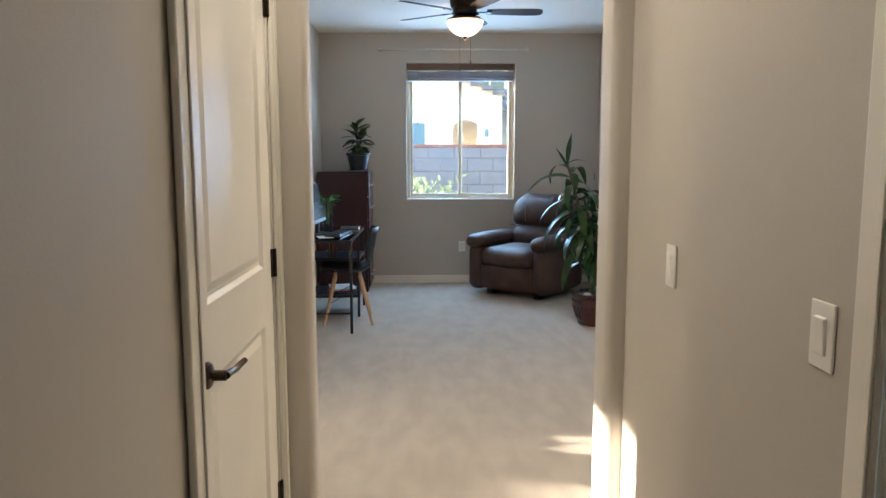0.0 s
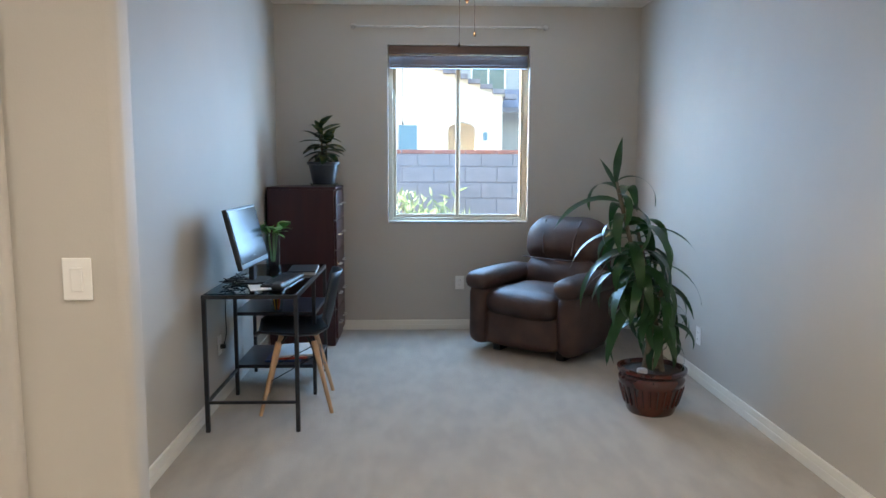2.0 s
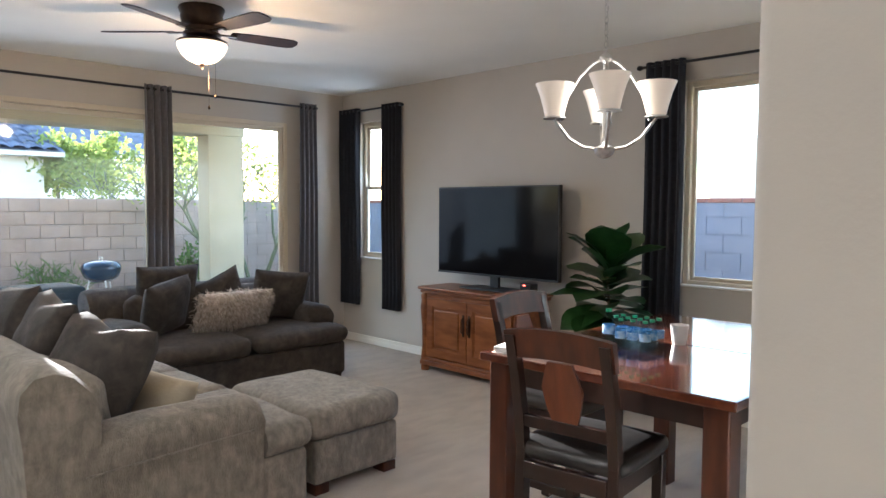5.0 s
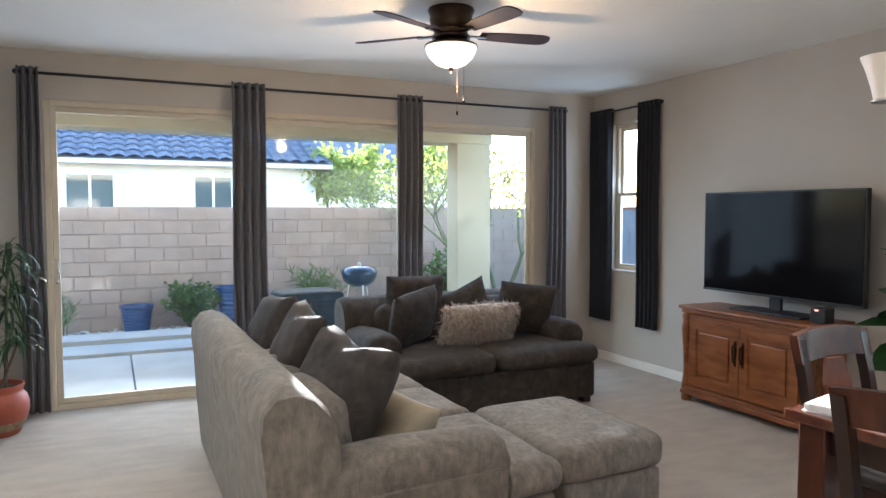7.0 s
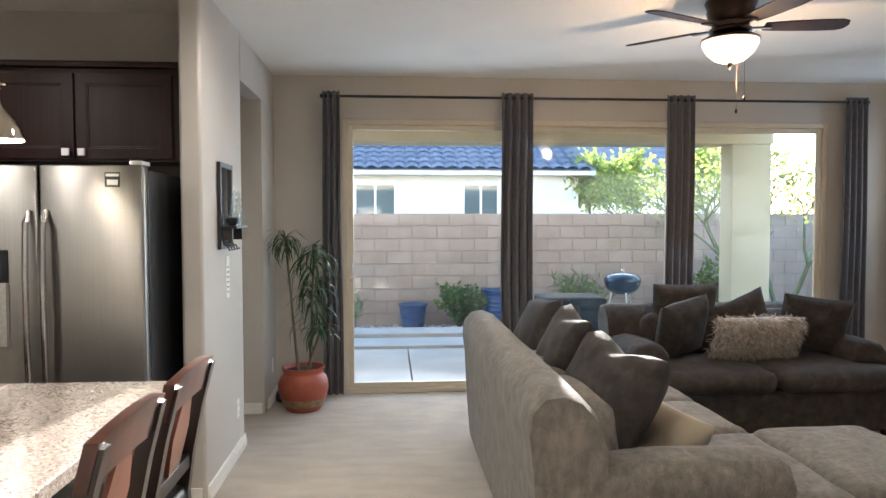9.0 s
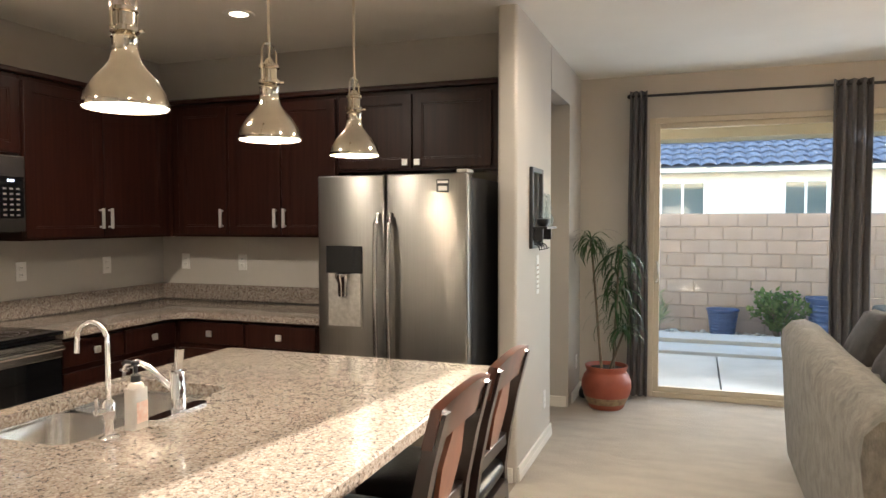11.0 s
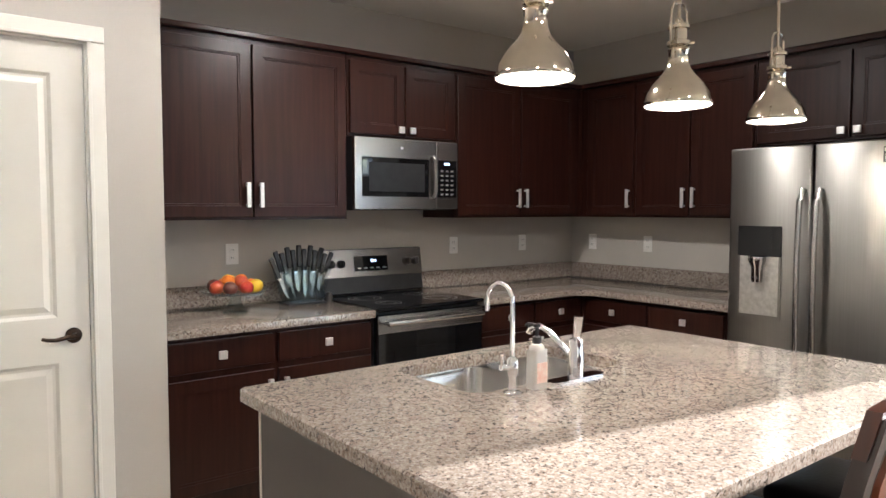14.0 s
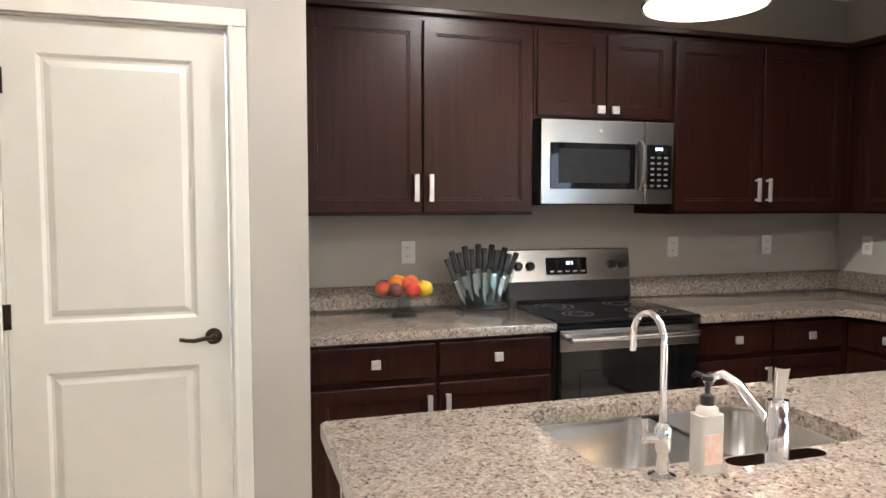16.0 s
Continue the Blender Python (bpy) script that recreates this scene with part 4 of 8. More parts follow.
# ---- things on the worktop ----
def fruit_bowl():
    ob = thing("fruit_stand", "glass footed bowl beside the knife block", "bowl", pose(-2.265, 0.16, 0.91))
    part("foot", lathe([(0.0, 0.0), (0.066, 0), (0.066, 0.008), (0.050, 0.022), (0.034, 0.045), (0.028, 0.075), (0.034, 0.092)], 24), "glassware", ob, smooth=40)
    part("dish", lathe([(0.0, 0.092), (0.09, 0.093), (0.15, 0.098), (0.176, 0.112), (0.180, 0.118), (0.172, 0.117), (0.148, 0.103), (0.09, 0.099), (0.0, 0.098)], 40), "glassware", ob, smooth=40)
    rng = random.Random(4)
    cols = ["plum", "redapple", "lemon", "orange", "peach", "orange", "plum", "redapple", "orange", "redapple", "orange", "lemon"]
    k = 0
    for ring, n, z in ((0.108, 8, 0.136), (0.045, 4, 0.160)):
        for i in range(n):
            a = 2 * math.pi * i / n + ring * 9
            r = 0.036 + rng.random() * 0.005
            c = cols[k % len(cols)]
            k += 1
            f = lathe([(0, -r * 0.82), (r * 0.5, -r * 0.8), (r * 0.9, -r * 0.42), (r, 0), (r * 0.9, r * 0.48), (r * 0.5, r * 0.84), (r * 0.12, r * 0.86), (0, r * 0.78)], 16)
            kind = {"orange": "orange", "plum": "plum", "peach": "peach", "redapple": "apple", "lemon": "lemon"}[c]
            fr = part(kind, rot(f, pose(0, 0, 0, rng.uniform(-40, 40), rng.uniform(-40, 40), 0)), c, smooth=60, place=pose(-2.265 + ring * math.cos(a), 0.16 + ring * math.sin(a), 0.91 + z))
            tagged(fr, "ripe round " + {"orange": "orange lying", "plum": "dark plum lying", "peach": "blush peach lying", "redapple": "red apple lying", "lemon": "yellow lemon lying"}[c] + " in the glass bowl", "fruit", "fruit in the bowl")


M["glassware"] = glass("pressed glass", (0.80, 0.84, 0.83), rough=0.03, ior=1.6, haze=0.10)
for nm, c, c2 in (("orange", (0.72, 0.22, 0.02), (0.65, 0.17, 0.015)), ("plum", (0.10, 0.03, 0.03), (0.18, 0.06, 0.04)), ("peach", (0.70, 0.28, 0.10), (0.62, 0.12, 0.05)), ("redapple", (0.50, 0.03, 0.025), (0.60, 0.14, 0.05)), ("lemon", (0.78, 0.52, 0.03), (0.72, 0.45, 0.02))):
    M[nm] = mat(nm + " skin", c, rough=0.4, colour2=c2, scale=22, bump=0.08, bump_scale=200)
fruit_bowl()


def knife_block():
    ob = thing("knife_block", "clear acrylic block full of black-handled knives", "knife block", pose(-2.70, 0.08, 0.91, 0, 0, 180))
    part("base", box(-0.12, 0.12, -0.07, 0.07, 0, 0.012, bev=0.003), "black", ob)
    a = bmesh.new()
    for dy in (-0.055, 0.05):
        pts = [(-0.10, 0.013), (0.10, 0.013), (0.16, 0.20), (0.10, 0.225), (-0.10, 0.225), (-0.16, 0.20)]
        vs = [[a.verts.new((x, dy + e, z)) for x, z in pts] for e in (0, 0.008)]
        a.faces.new(vs[0])
        a.faces.new(vs[1][::-1])
        for i in range(6):
            j = (i + 1) % 6
            a.faces.new((vs[0][i], vs[0][j], vs[1][j], vs[1][i]))
    part("acrylic_panel", a, "glassware", ob, "clear acrylic panels")
    for i in range(12):
        f = (i - 5.5) / 5.5
        back = i % 2
        tilt = Matrix.Translation((f * 0.085, -0.015 + 0.035 * back, 0.0)) @ Matrix.Rotation(radians(f * 21), 4, "Y") @ Matrix.Rotation(radians(-6 + 8 * back), 4, "X")
        top = 0.165 + 0.028 * (1 - f * f) + 0.022 * back
        bw = 0.008 + 0.004 * (i % 3)
        bl = bmesh.new()
        lo = 0.035 + 0.03 * (i % 3)
        prism(bl, [(-bw, lo + 0.03), (bw, lo), (bw, top), (-bw, top)], -0.001, 0.001)
        rot(bl, tilt @ Matrix.Rotation(radians(90), 4, "X"))
        k = part("blade", bl, "steelh", ob, "steel blade")
        hb = bmesh.new()
        B(hb, -0.0125, 0.0125, -0.009, 0.009, top, top + 0.115, bev=0.005)
        B(hb, -0.014, 0.016, -0.0095, 0.0095, top + 0.095, top + 0.125, bev=0.006)
        part("knife_handle", rot(hb, tilt), "black", k, "black moulded handle")
        part("bolster", rot(box(-0.011, 0.011, -0.008, 0.008, top - 0.012, top, bev=0.002), tilt), "chrome", k, "bright steel bolster")
    sc = bmesh.new()
    for sx in (-0.017, 0.017):
        pts = [(0.150 + sx + 0.014 * math.cos(a), 0.065, 0.185 + 0.022 * math.sin(a)) for a in [2 * math.pi * q / 12 for q in range(13)]]
        tube(sc, pts, 0.0045, 6)
        tube(sc, [(0.150 + sx, 0.065, 0.163), (0.150 - sx * 0.3, 0.065, 0.06)], 0.004, 6)
    part("scissors", sc, "black", ob, "black-handled kitchen scissors")


knife_block()
tagged(part("salt_shaker", rot(lathe([(0, 0), (0.02, 0), (0.024, 0.01), (0.022, 0.04), (0.012, 0.055), (0, 0.056)], 16), pose(-2.865, 0.09, 0.91)), "black", smooth=40), "small black knob-shaped grinder by the knives", "shaker")


# ---- pendants and can lights ----
def pendant():
    ob = thing("pendant_light", "polished nickel bell pendant lamp hanging over the island", "pendant lamp", group="pendants over the island")
    prof = [(0.116, 0.0), (0.118, 0.006), (0.113, 0.018), (0.108, 0.040), (0.085, 0.078), (0.058, 0.108), (0.042, 0.130), (0.036, 0.155), (0.034, 0.190), (0.038, 0.195), (0.034, 0.202), (0.026, 0.205)]
    part("shade", lathe(prof, 36), "pewter", ob, "polished nickel bell shade", smooth=50)
    part("shade_lining", lathe([(0.113, 0.004), (0.109, 0.018), (0.104, 0.040), (0.081, 0.076), (0.054, 0.106), (0.03, 0.13), (0, 0.135)], 36), "inner", ob, "white enamel lining lit from inside", smooth=50)
    n = lathe([(0.026, 0.205), (0.040, 0.210), (0.040, 0.222), (0.030, 0.226), (0.030, 0.262), (0.038, 0.266), (0.038, 0.276), (0.020, 0.284), (0.012, 0.30), (0, 0.30)], 20)
    for a in range(3):
        ang = 2 * math.pi * a / 3
        c, s = math.cos(ang), math.sin(ang)
        tube(n, [(0.034 * c, 0.034 * s, 0.215), (0.052 * c, 0.052 * s, 0.215)], 0.005, 6)
    part("socket", n, "pewter", ob, "stepped nickel socket with thumb screws", smooth=40)
    y = bmesh.new()
    for sx in (-1, 1):
        tube(y, [(sx * 0.046, 0, 0.215), (sx * 0.048, 0, 0.25), (sx * 0.046, 0, 0.33), (sx * 0.030, 0, 0.352), (0, 0, 0.358)], 0.0045, 6)
    part("yoke", y, "pewter", ob, smooth=40)
    part("rod", tube(bmesh.new(), [(0, 0, 0.30), (0, 0, CEIL - 1.815 - 0.02)], 0.006, 8), "pewter", ob, smooth=40)
    part("canopy", lathe([(0.0, CEIL - 1.815 - 0.03), (0.05, CEIL - 1.815 - 0.025), (0.06, CEIL - 1.815), (0, CEIL - 1.815)], 24), "pewter", ob, smooth=40)
    return ob


p0 = pendant()
p0.matrix_basis = pose(-2.31, 2.33, 1.83)
for px in (-3.015, -3.705):
    copy_thing(p0, pose(px, 2.33, 1.815))


def can_light(x, y):
    ob = thing("recessed_light", "round recessed ceiling light, switched on", "downlight", pose(x, y, CEIL), "recessed ceiling lights")
    part("trim_ring", lathe([(0.055, -0.006), (0.085, -0.008), (0.092, 0.0), (0.055, 0.0)], 28), "white", ob, smooth=40)
    part("lens", lathe([(0, -0.0045), (0.055, -0.004), (0.055, -0.001)], 28), "bulb", ob, "glowing lens")


# the last two, in hall and entry, are added out of view
for cx, cy in CANS:
    can_light(cx, cy)


# ---- doors ----
def panel_door(name, label, place, w, h, casing=0.065, hinge_left=False, handle_x=None, hand=1, hinges=(), strike=None, hz_=0.955):
    """A two-panel moulded door; local x across, face at y = 0 looking to -y."""
    ob = tagged(thing(name, label, "door", place), kind="structure")
    slab = bmesh.new()
    st, mid = 0.115, 0.93
    for a in ((0, st, 0.01, h), (w - st, w, 0.01, h), (st, w - st, 0.01, 0.20), (st, w - st, mid - 0.08, mid + 0.10), (st, w - st, h - 0.12, h)):
        B(slab, a[0], a[1], 0, 0.035, a[2], a[3])
    for z0, z1 in ((0.20, mid - 0.08), (mid + 0.10, h - 0.12)):
        x0, x1 = st, w - st
        # sloped moulding into a sunk flat, then a raised field
        def ringq(o, d):
            return [(x0 + o, d, z0 + o), (x1 - o, d, z0 + o), (x1 - o, d, z1 - o), (x0 + o, d, z1 - o)]
        rs = [[slab.verts.new(p) for p in ringq(o, d)] for o, d in ((0, 0), (0.012, 0.010), (0.022, 0.011), (0.045, 0.003), (0.05, 0.003))]
        for u, v in zip(rs, rs[1:]):
            for k in range(4):
                slab.faces.new((u[k], u[(k + 1) % 4], v[(k + 1) % 4], v[k]))
        slab.faces.new(rs[-1])
    part("slab", slab, "trim", ob, "white two-panel moulded door slab")
    c = bmesh.new()
    g = 0.012
    for x0, x1, z0, z1 in ((-g - casing, -g, 0, h + g), (w + g, w + g + casing, 0, h + g), (-g - casing, w + g + casing, h + g + 0.001, h + g + casing)):
        B(c, x0, x1, -0.024, -0.006, z0, z1, bev=0.005)
    # inner bead of the casing and the jamb
    for x0, x1, z0, z1 in ((-g - 0.014, -g, 0, h + g), (w + g, w + g + 0.014, 0, h + g), (-g - 0.014, w + g + 0.014, h + g, h + g + 0.014)):
        B(c, x0, x1, -0.030, -0.0245, z0, z1, bev=0.002)
    part("casing", c, "trim", ob, "white painted door casing")
    j = boxes((-g, -0.003, -0.006, 0.10, 0, h + g), (w + 0.003, w + g, -0.006, 0.10, 0, h + g), (-0.003, w + 0.003, -0.006, 0.10, h + 0.003, h + g))
    part("jamb", j, "trim", ob)
    hd = lathe([(0, 0), (0.031, 0), (0.031, 0.006), (0.026, 0.011), (0.012, 0.014), (0.012, 0.045), (0, 0.046)], 20)
    rot(hd, Matrix.Translation((handle_x, 0, hz_)) @ Matrix.Rotation(radians(90), 4, "X"))
    d = hand
    tube(hd, [(handle_x, -0.045, hz_), (handle_x + d * 0.03, -0.047, hz_), (handle_x + d * 0.07, -0.047, hz_ - 0.007), (handle_x + d * 0.10, -0.050, hz_ - 0.003), (handle_x + d * 0.118, -0.058, hz_ + 0.003)], 0.009, 8, 0.007)
    part("door_handle", hd, "orb", ob, "oil-rubbed bronze lever handle", smooth=45)
    for hz in hinges:
        k = bmesh.new()
        hx = -0.006 if hinge_left else w + 0.006
        tube(k, [(hx, -0.008, hz - 0.045), (hx, -0.008, hz + 0.045)], 0.007, 8)
        B(k, hx - 0.018, hx + 0.018, -0.004, 0.0, hz - 0.045, hz + 0.045)
        part("hinge", k, "orb", ob, "dark bronze butt hinge")
    if strike is not None:
        part("latch_plate", box(strike - 0.004, strike + 0.004, -0.0035, 0.004, 0.93, 0.99), "orb", ob)
    return ob


# pantry door, facing +y
panel_door("door_1", "white two-panel pantry door, closed", pose(-0.705, 0.688, 0, 0, 0, 180), 0.745, 2.10, handle_x=0.685, hand=-1, hinge_left=True, hinges=(0.25, 1.06, 1.88), strike=0.751)
# hall door, facing +x
panel_door("door_2", "white two-panel hall door, closed", pose(-0.032, 2.10, 0, 0, 0, 90), 0.79, 2.085, handle_x=0.085, hand=1, hinges=(0.25, 1.03, 1.84), hz_=0.875)
# second hall door, facing -x
panel_door("door_3", "white two-panel hall door, closed", pose(1.167, 1.645, 0, 0, 0, -90), 0.79, 2.085, handle_x=0.72, hand=-1, hz_=0.875)


def baseboard(name, x0, y0, x1, y1, side):
    """A run along a wall; side is the outward normal."""
    d = 0.014
    nx, ny = side
    bm = bmesh.new()
    ax0, ax1 = sorted((x0, x1))
    ay0, ay1 = sorted((y0, y1))
    if nx:
        ax0, ax1 = (x0, x0 + d) if nx > 0 else (x0 - d, x0)
    else:
        ay0, ay1 = (y0, y0 + d) if ny > 0 else (y0 - d, y0)
    B(bm, ax0, ax1, ay0, ay1, 0, 0.085, bev=0.004)
    if nx:
        B(bm, (ax0 - 0.004 if nx < 0 else ax1), (ax0 if nx < 0 else ax1 + 0.004), ay0, ay1, 0, 0.045, bev=0.0015)
    else:
        B(bm, ax0, ax1, (ay0 - 0.004 if ny < 0 else ay1), (ay0 if ny < 0 else ay1 + 0.004), 0, 0.045, bev=0.0015)
    tagged(part(name, bm, "trim"), "white painted wooden baseboard", "baseboard", kind="structure")


for row in ((-0.675, 8.50, 2.38, 8.50, (0, -1)), (-0.675, 4.60, -0.675, 8.486, (1, 0)), (2.38, 3.24, 2.38, 8.486, (-1, 0)),
            (-0.65, 4.48, -0.33, 4.48, (0, -1)), (-0.80, 4.45, -0.64, 4.45, (0, -1)), (1.165, 1.73, 1.165, 3.06, (-1, 0)),
            (-7.0, 8.51, -0.815, 8.51, (0, -1)), (-0.815, 4.47, -0.815, 8.496, (-1, 0)), (-7.0, 2.88, -7.0, 3.40, (1, 0)), (-7.0, 7.82, -7.0, 8.496, (1, 0)),
            (-5.65, 2.865, -4.69, 2.865, (0, 1)), (-7.0, 2.865, -6.54, 2.865, (0, 1)), (-6.42, 0.0, -6.42, 2.85, (1, 0)), (-4.67, 2.77, -4.67, 2.845, (1, 0)),
            (-0.65, 0.69, -0.65, 3.05, (-1, 0)), (-0.64, 3.075, 0.06, 3.075, (0, 1)), (1.12, 3.24, 2.36, 3.24, (0, 1))):
    baseboard("baseboard", *row)

wall_plate(pose(-0.446, 4.48, 1.095, 0, 0, 0), "switch", 0.082, 0.122, "white rocker light switch on the wall end")
wall_plate(pose(1.165, 2.61, 1.055, 0, 0, -90), "switch", 0.075, 0.122, "white rocker light switch in the hall")
wall_plate(pose(1.165, 1.835, 1.045, 0, 0, -90), "switch", 0.075, 0.122, "white rocker light switch in the hall")

# kitchen floor tiles
tile_me = mesh("tile", box(-0.222, 0.222, -0.222, 0.222, -0.008, 0.0, bev=0.002, seg=1), "tile")
kf = bpy.data.objects["floor_kitchen"]
for i in range(11):
    for j in range(7):
        x, y = -5.00 + i * 0.45, 0.10 + j * 0.45
        if x < -0.86 and y < 2.66:
            o = new("tile", tile_me)
            o.parent = kf
            o.matrix_basis = pose(x, y, 0.0)

# ---- great room ----
def cloth_pillow(w, h, t, seed=0, dent=0.0, cuts=14):
    """A square pillow standing in the xz plane, plump in the middle with pinched corners."""
    bm = bmesh.new()
    rng = random.Random(seed)
    sides = []
    for sgn in (-1, 1):
        rows = []
        for i in range(cuts + 1):
            row = []
            for j in range(cuts + 1):
                u, v = 2 * i / cuts - 1, 2 * j / cuts - 1
                p = (max(0, (1 - u * u) * (1 - v * v))) ** 0.26
                x = u * w / 2 * (1 - 0.04 * (1 - v * v))
                z = v * h / 2 * (1 - 0.05 * (1 - u * u))
                z -= dent * math.exp(-(u / 0.35) ** 2) * max(0, v) ** 2
                y = sgn * t / 2 * p + noise.noise(Vector((x * 9 + seed, z * 9, sgn))) * 0.014 * p
                row.append(bm.verts.new((x, y, z)))
            rows.append(row)
        for i in range(cuts):
            for j in range(cuts):
                bm.faces.new((rows[i][j], rows[i + 1][j], rows[i + 1][j + 1], rows[i][j + 1]))
        sides.append(rows)
    bmesh.ops.remove_doubles(bm, verts=bm.verts, dist=0.0006)
    return bm


def pillow(name, label, m_, place, w, h, t, seed=0, dent=0.0):
    ob = thing(name, label, "cushion", place)
    part("cover", cloth_pillow(w, h, t, seed, dent), m_, ob, smooth=80)
    pts = [(-w / 2 * 0.94, 0, -h / 2 * 0.97), (w / 2 * 0.94, 0, -h / 2 * 0.97)]
    part("piping", tube(bmesh.new(), pts, 0.004, 6), m_, ob)
    return ob


def sofa(name, label, place, length, m_, seats=2, depth=1.05, back_h=0.86, arm=0.25, arm_front=0.93):
    """Rolled-back sofa; local x along it, back at y = 0, front towards +y."""
    ob = thing(name, label, "sofa", place)
    L = length
    part("base", soft_box(0.03, L - 0.03, 0.06, depth - 0.04, 0.05, 0.335, r=0.03), m_, ob, smooth=60)
    # back with a rolled top, seen from behind and from the end
    prof = [(0.02, 0.05), (0.0, 0.30), (-0.015, 0.60), (-0.03, 0.74), (-0.02, 0.82), (0.03, 0.875), (0.10, 0.885), (0.17, 0.86), (0.235, 0.79), (0.27, 0.68), (0.27, 0.60), (0.24, 0.50), (0.22, 0.05)]
    k = back_h / 0.885
    bm = bmesh.new()
    nx = 30
    rings = []
    for i in range(nx + 1):
        x = L * i / nx
        e = min(i, nx - i) / nx * L
        sq = 1 - 0.05 * max(0, 1 - e / 0.06)
        rings.append([bm.verts.new((x, 0.11 + (y - 0.11) * sq, 0.45 + (z * k - 0.45) * sq + 0.006 * noise.noise(Vector((x * 3, y * 6, z * 4))))) for y, z in prof])
    for a, b in zip(rings, rings[1:]):
        for q in range(len(prof)):
            r = (q + 1) % len(prof)
            bm.faces.new((a[q], a[r], b[r], b[q]))
    bm.faces.new(rings[0])
    bm.faces.new(rings[-1][::-1])
    bk = part("back", bm, m_, ob, smooth=50)
    part("back_seam", tube(bmesh.new(), [(0.0, 0.235, 0.56 * k), (0.0, 0.13, 0.40), (0.0, 0.02, 0.37)], 0.006, 6), m_, bk)
    for x0 in (0.0, L - arm):
        a = bmesh.new()
        y0, y1 = 0.20, arm_front
        # arm: straight panel with a rounded, falling top
        secs = [(y0, 0.61), (y0 + 0.3, 0.632), (y1 - 0.12, 0.630), (y1 - 0.035, 0.622), (y1 - 0.008, 0.605), (y1, 0.58)]
        rg = []
        for y, top in secs:
            ring = [(x0 + 0.02, 0.05), (x0 + 0.01, top - 0.14), (x0 - 0.005, top - 0.06), (x0 + 0.03, top - 0.012), (x0 + arm / 2, top + 0.008), (x0 + arm - 0.03, top - 0.012), (x0 + arm + 0.005, top - 0.06), (x0 + arm - 0.01, top - 0.14), (x0 + arm - 0.02, 0.05)]
            rg.append([a.verts.new((x, y, z)) for x, z in ring])
        for u, v in zip(rg, rg[1:]):
            for q in range(len(u)):
                r = (q + 1) % len(u)
                a.faces.new((u[q], u[r], v[r], v[q]))
        a.faces.new(rg[0])
        a.faces.new(rg[-1][::-1])
        bmesh.ops.subdivide_edges(a, edges=[e for e in a.edges], cuts=1)
        ar = part("arm", a, m_, ob, smooth=60)
        part("arm_seam", tube(bmesh.new(), [(x0 + (-0.004 if x0 == 0 else arm + 0.004), y0, 0.46), (x0 + (-0.004 if x0 == 0 else arm + 0.004), y1 - 0.05, 0.49)], 0.005, 6), m_, ar)
    cw = (L - 2 * arm) / seats
    for s in range(seats):
        x0 = arm + s * cw
        xa = 0.012 if s == 0 else x0 + 0.004
        xb = L - 0.012 if s == seats - 1 else x0 + cw - 0.004
        sc = soft_box(xa, xb, 0.24, depth, 0.325, 0.475, r=0.07, puff=0.018, lump=0.010, cuts=9, seed=s)
        for v in sc.verts:
            # the end cushions step out past the arm fronts
            over = max(arm + 0.004 - v.co.x, v.co.x - (L - arm - 0.004))
            if over > 0 and v.co.y < arm_front + 0.012:
                v.co.y = arm_front + 0.012
        part("seat_cushion", sc, m_, ob, smooth=70)
        part("back_cushion", rot(soft_box(x0 + 0.01, x0 + cw - 0.01, -0.09, 0.09, -0.02, 0.28, r=0.08, puff=0.03, lump=0.012, seed=s + 5), Matrix.Translation((0, 0.33, 0.50)) @ Matrix.Rotation(radians(10), 4, "X")), m_, ob, smooth=70)
    for fx in (0.08, L - 0.08):
        for fy in (0.10, depth - 0.12):
            part("foot", prism(bmesh.new(), [(fx - 0.035, fy - 0.035), (fx + 0.035, fy - 0.035), (fx + 0.035, fy + 0.035), (fx - 0.035, fy + 0.035)], 0, 0.05), "cherry", ob, "short dark wooden foot")
    return ob


sofa("sofa", "taupe chenille sofa with rolled back, seen from behind", pose(-5.66, 4.36, 0), 2.33, "velvet", 3, depth=1.265, back_h=0.90, arm_front=0.97)
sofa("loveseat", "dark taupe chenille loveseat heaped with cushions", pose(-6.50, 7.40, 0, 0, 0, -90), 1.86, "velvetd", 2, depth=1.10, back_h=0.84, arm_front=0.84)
CU = "dark taupe chenille throw cushion on the sofa"
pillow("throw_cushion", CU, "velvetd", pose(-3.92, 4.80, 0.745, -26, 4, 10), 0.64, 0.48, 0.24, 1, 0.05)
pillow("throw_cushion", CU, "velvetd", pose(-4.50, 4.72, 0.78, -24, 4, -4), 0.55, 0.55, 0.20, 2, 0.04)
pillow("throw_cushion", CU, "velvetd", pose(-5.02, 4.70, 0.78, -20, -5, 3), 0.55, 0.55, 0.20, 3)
pillow("throw_cushion", "small cream cotton cushion lying on the sofa seat", "cream", pose(-3.80, 5.03, 0.575, -38, 0, 8), 0.44, 0.27, 0.15, 4)
CB = "dark taupe chenille throw cushion on the loveseat"
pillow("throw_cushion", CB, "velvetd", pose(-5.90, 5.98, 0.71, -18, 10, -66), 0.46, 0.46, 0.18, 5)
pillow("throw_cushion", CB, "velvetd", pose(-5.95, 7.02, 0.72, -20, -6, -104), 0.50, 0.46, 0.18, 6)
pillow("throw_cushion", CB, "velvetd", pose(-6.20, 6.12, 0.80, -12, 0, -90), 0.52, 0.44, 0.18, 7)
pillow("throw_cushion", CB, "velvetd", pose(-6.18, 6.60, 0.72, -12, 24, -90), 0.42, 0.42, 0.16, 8)


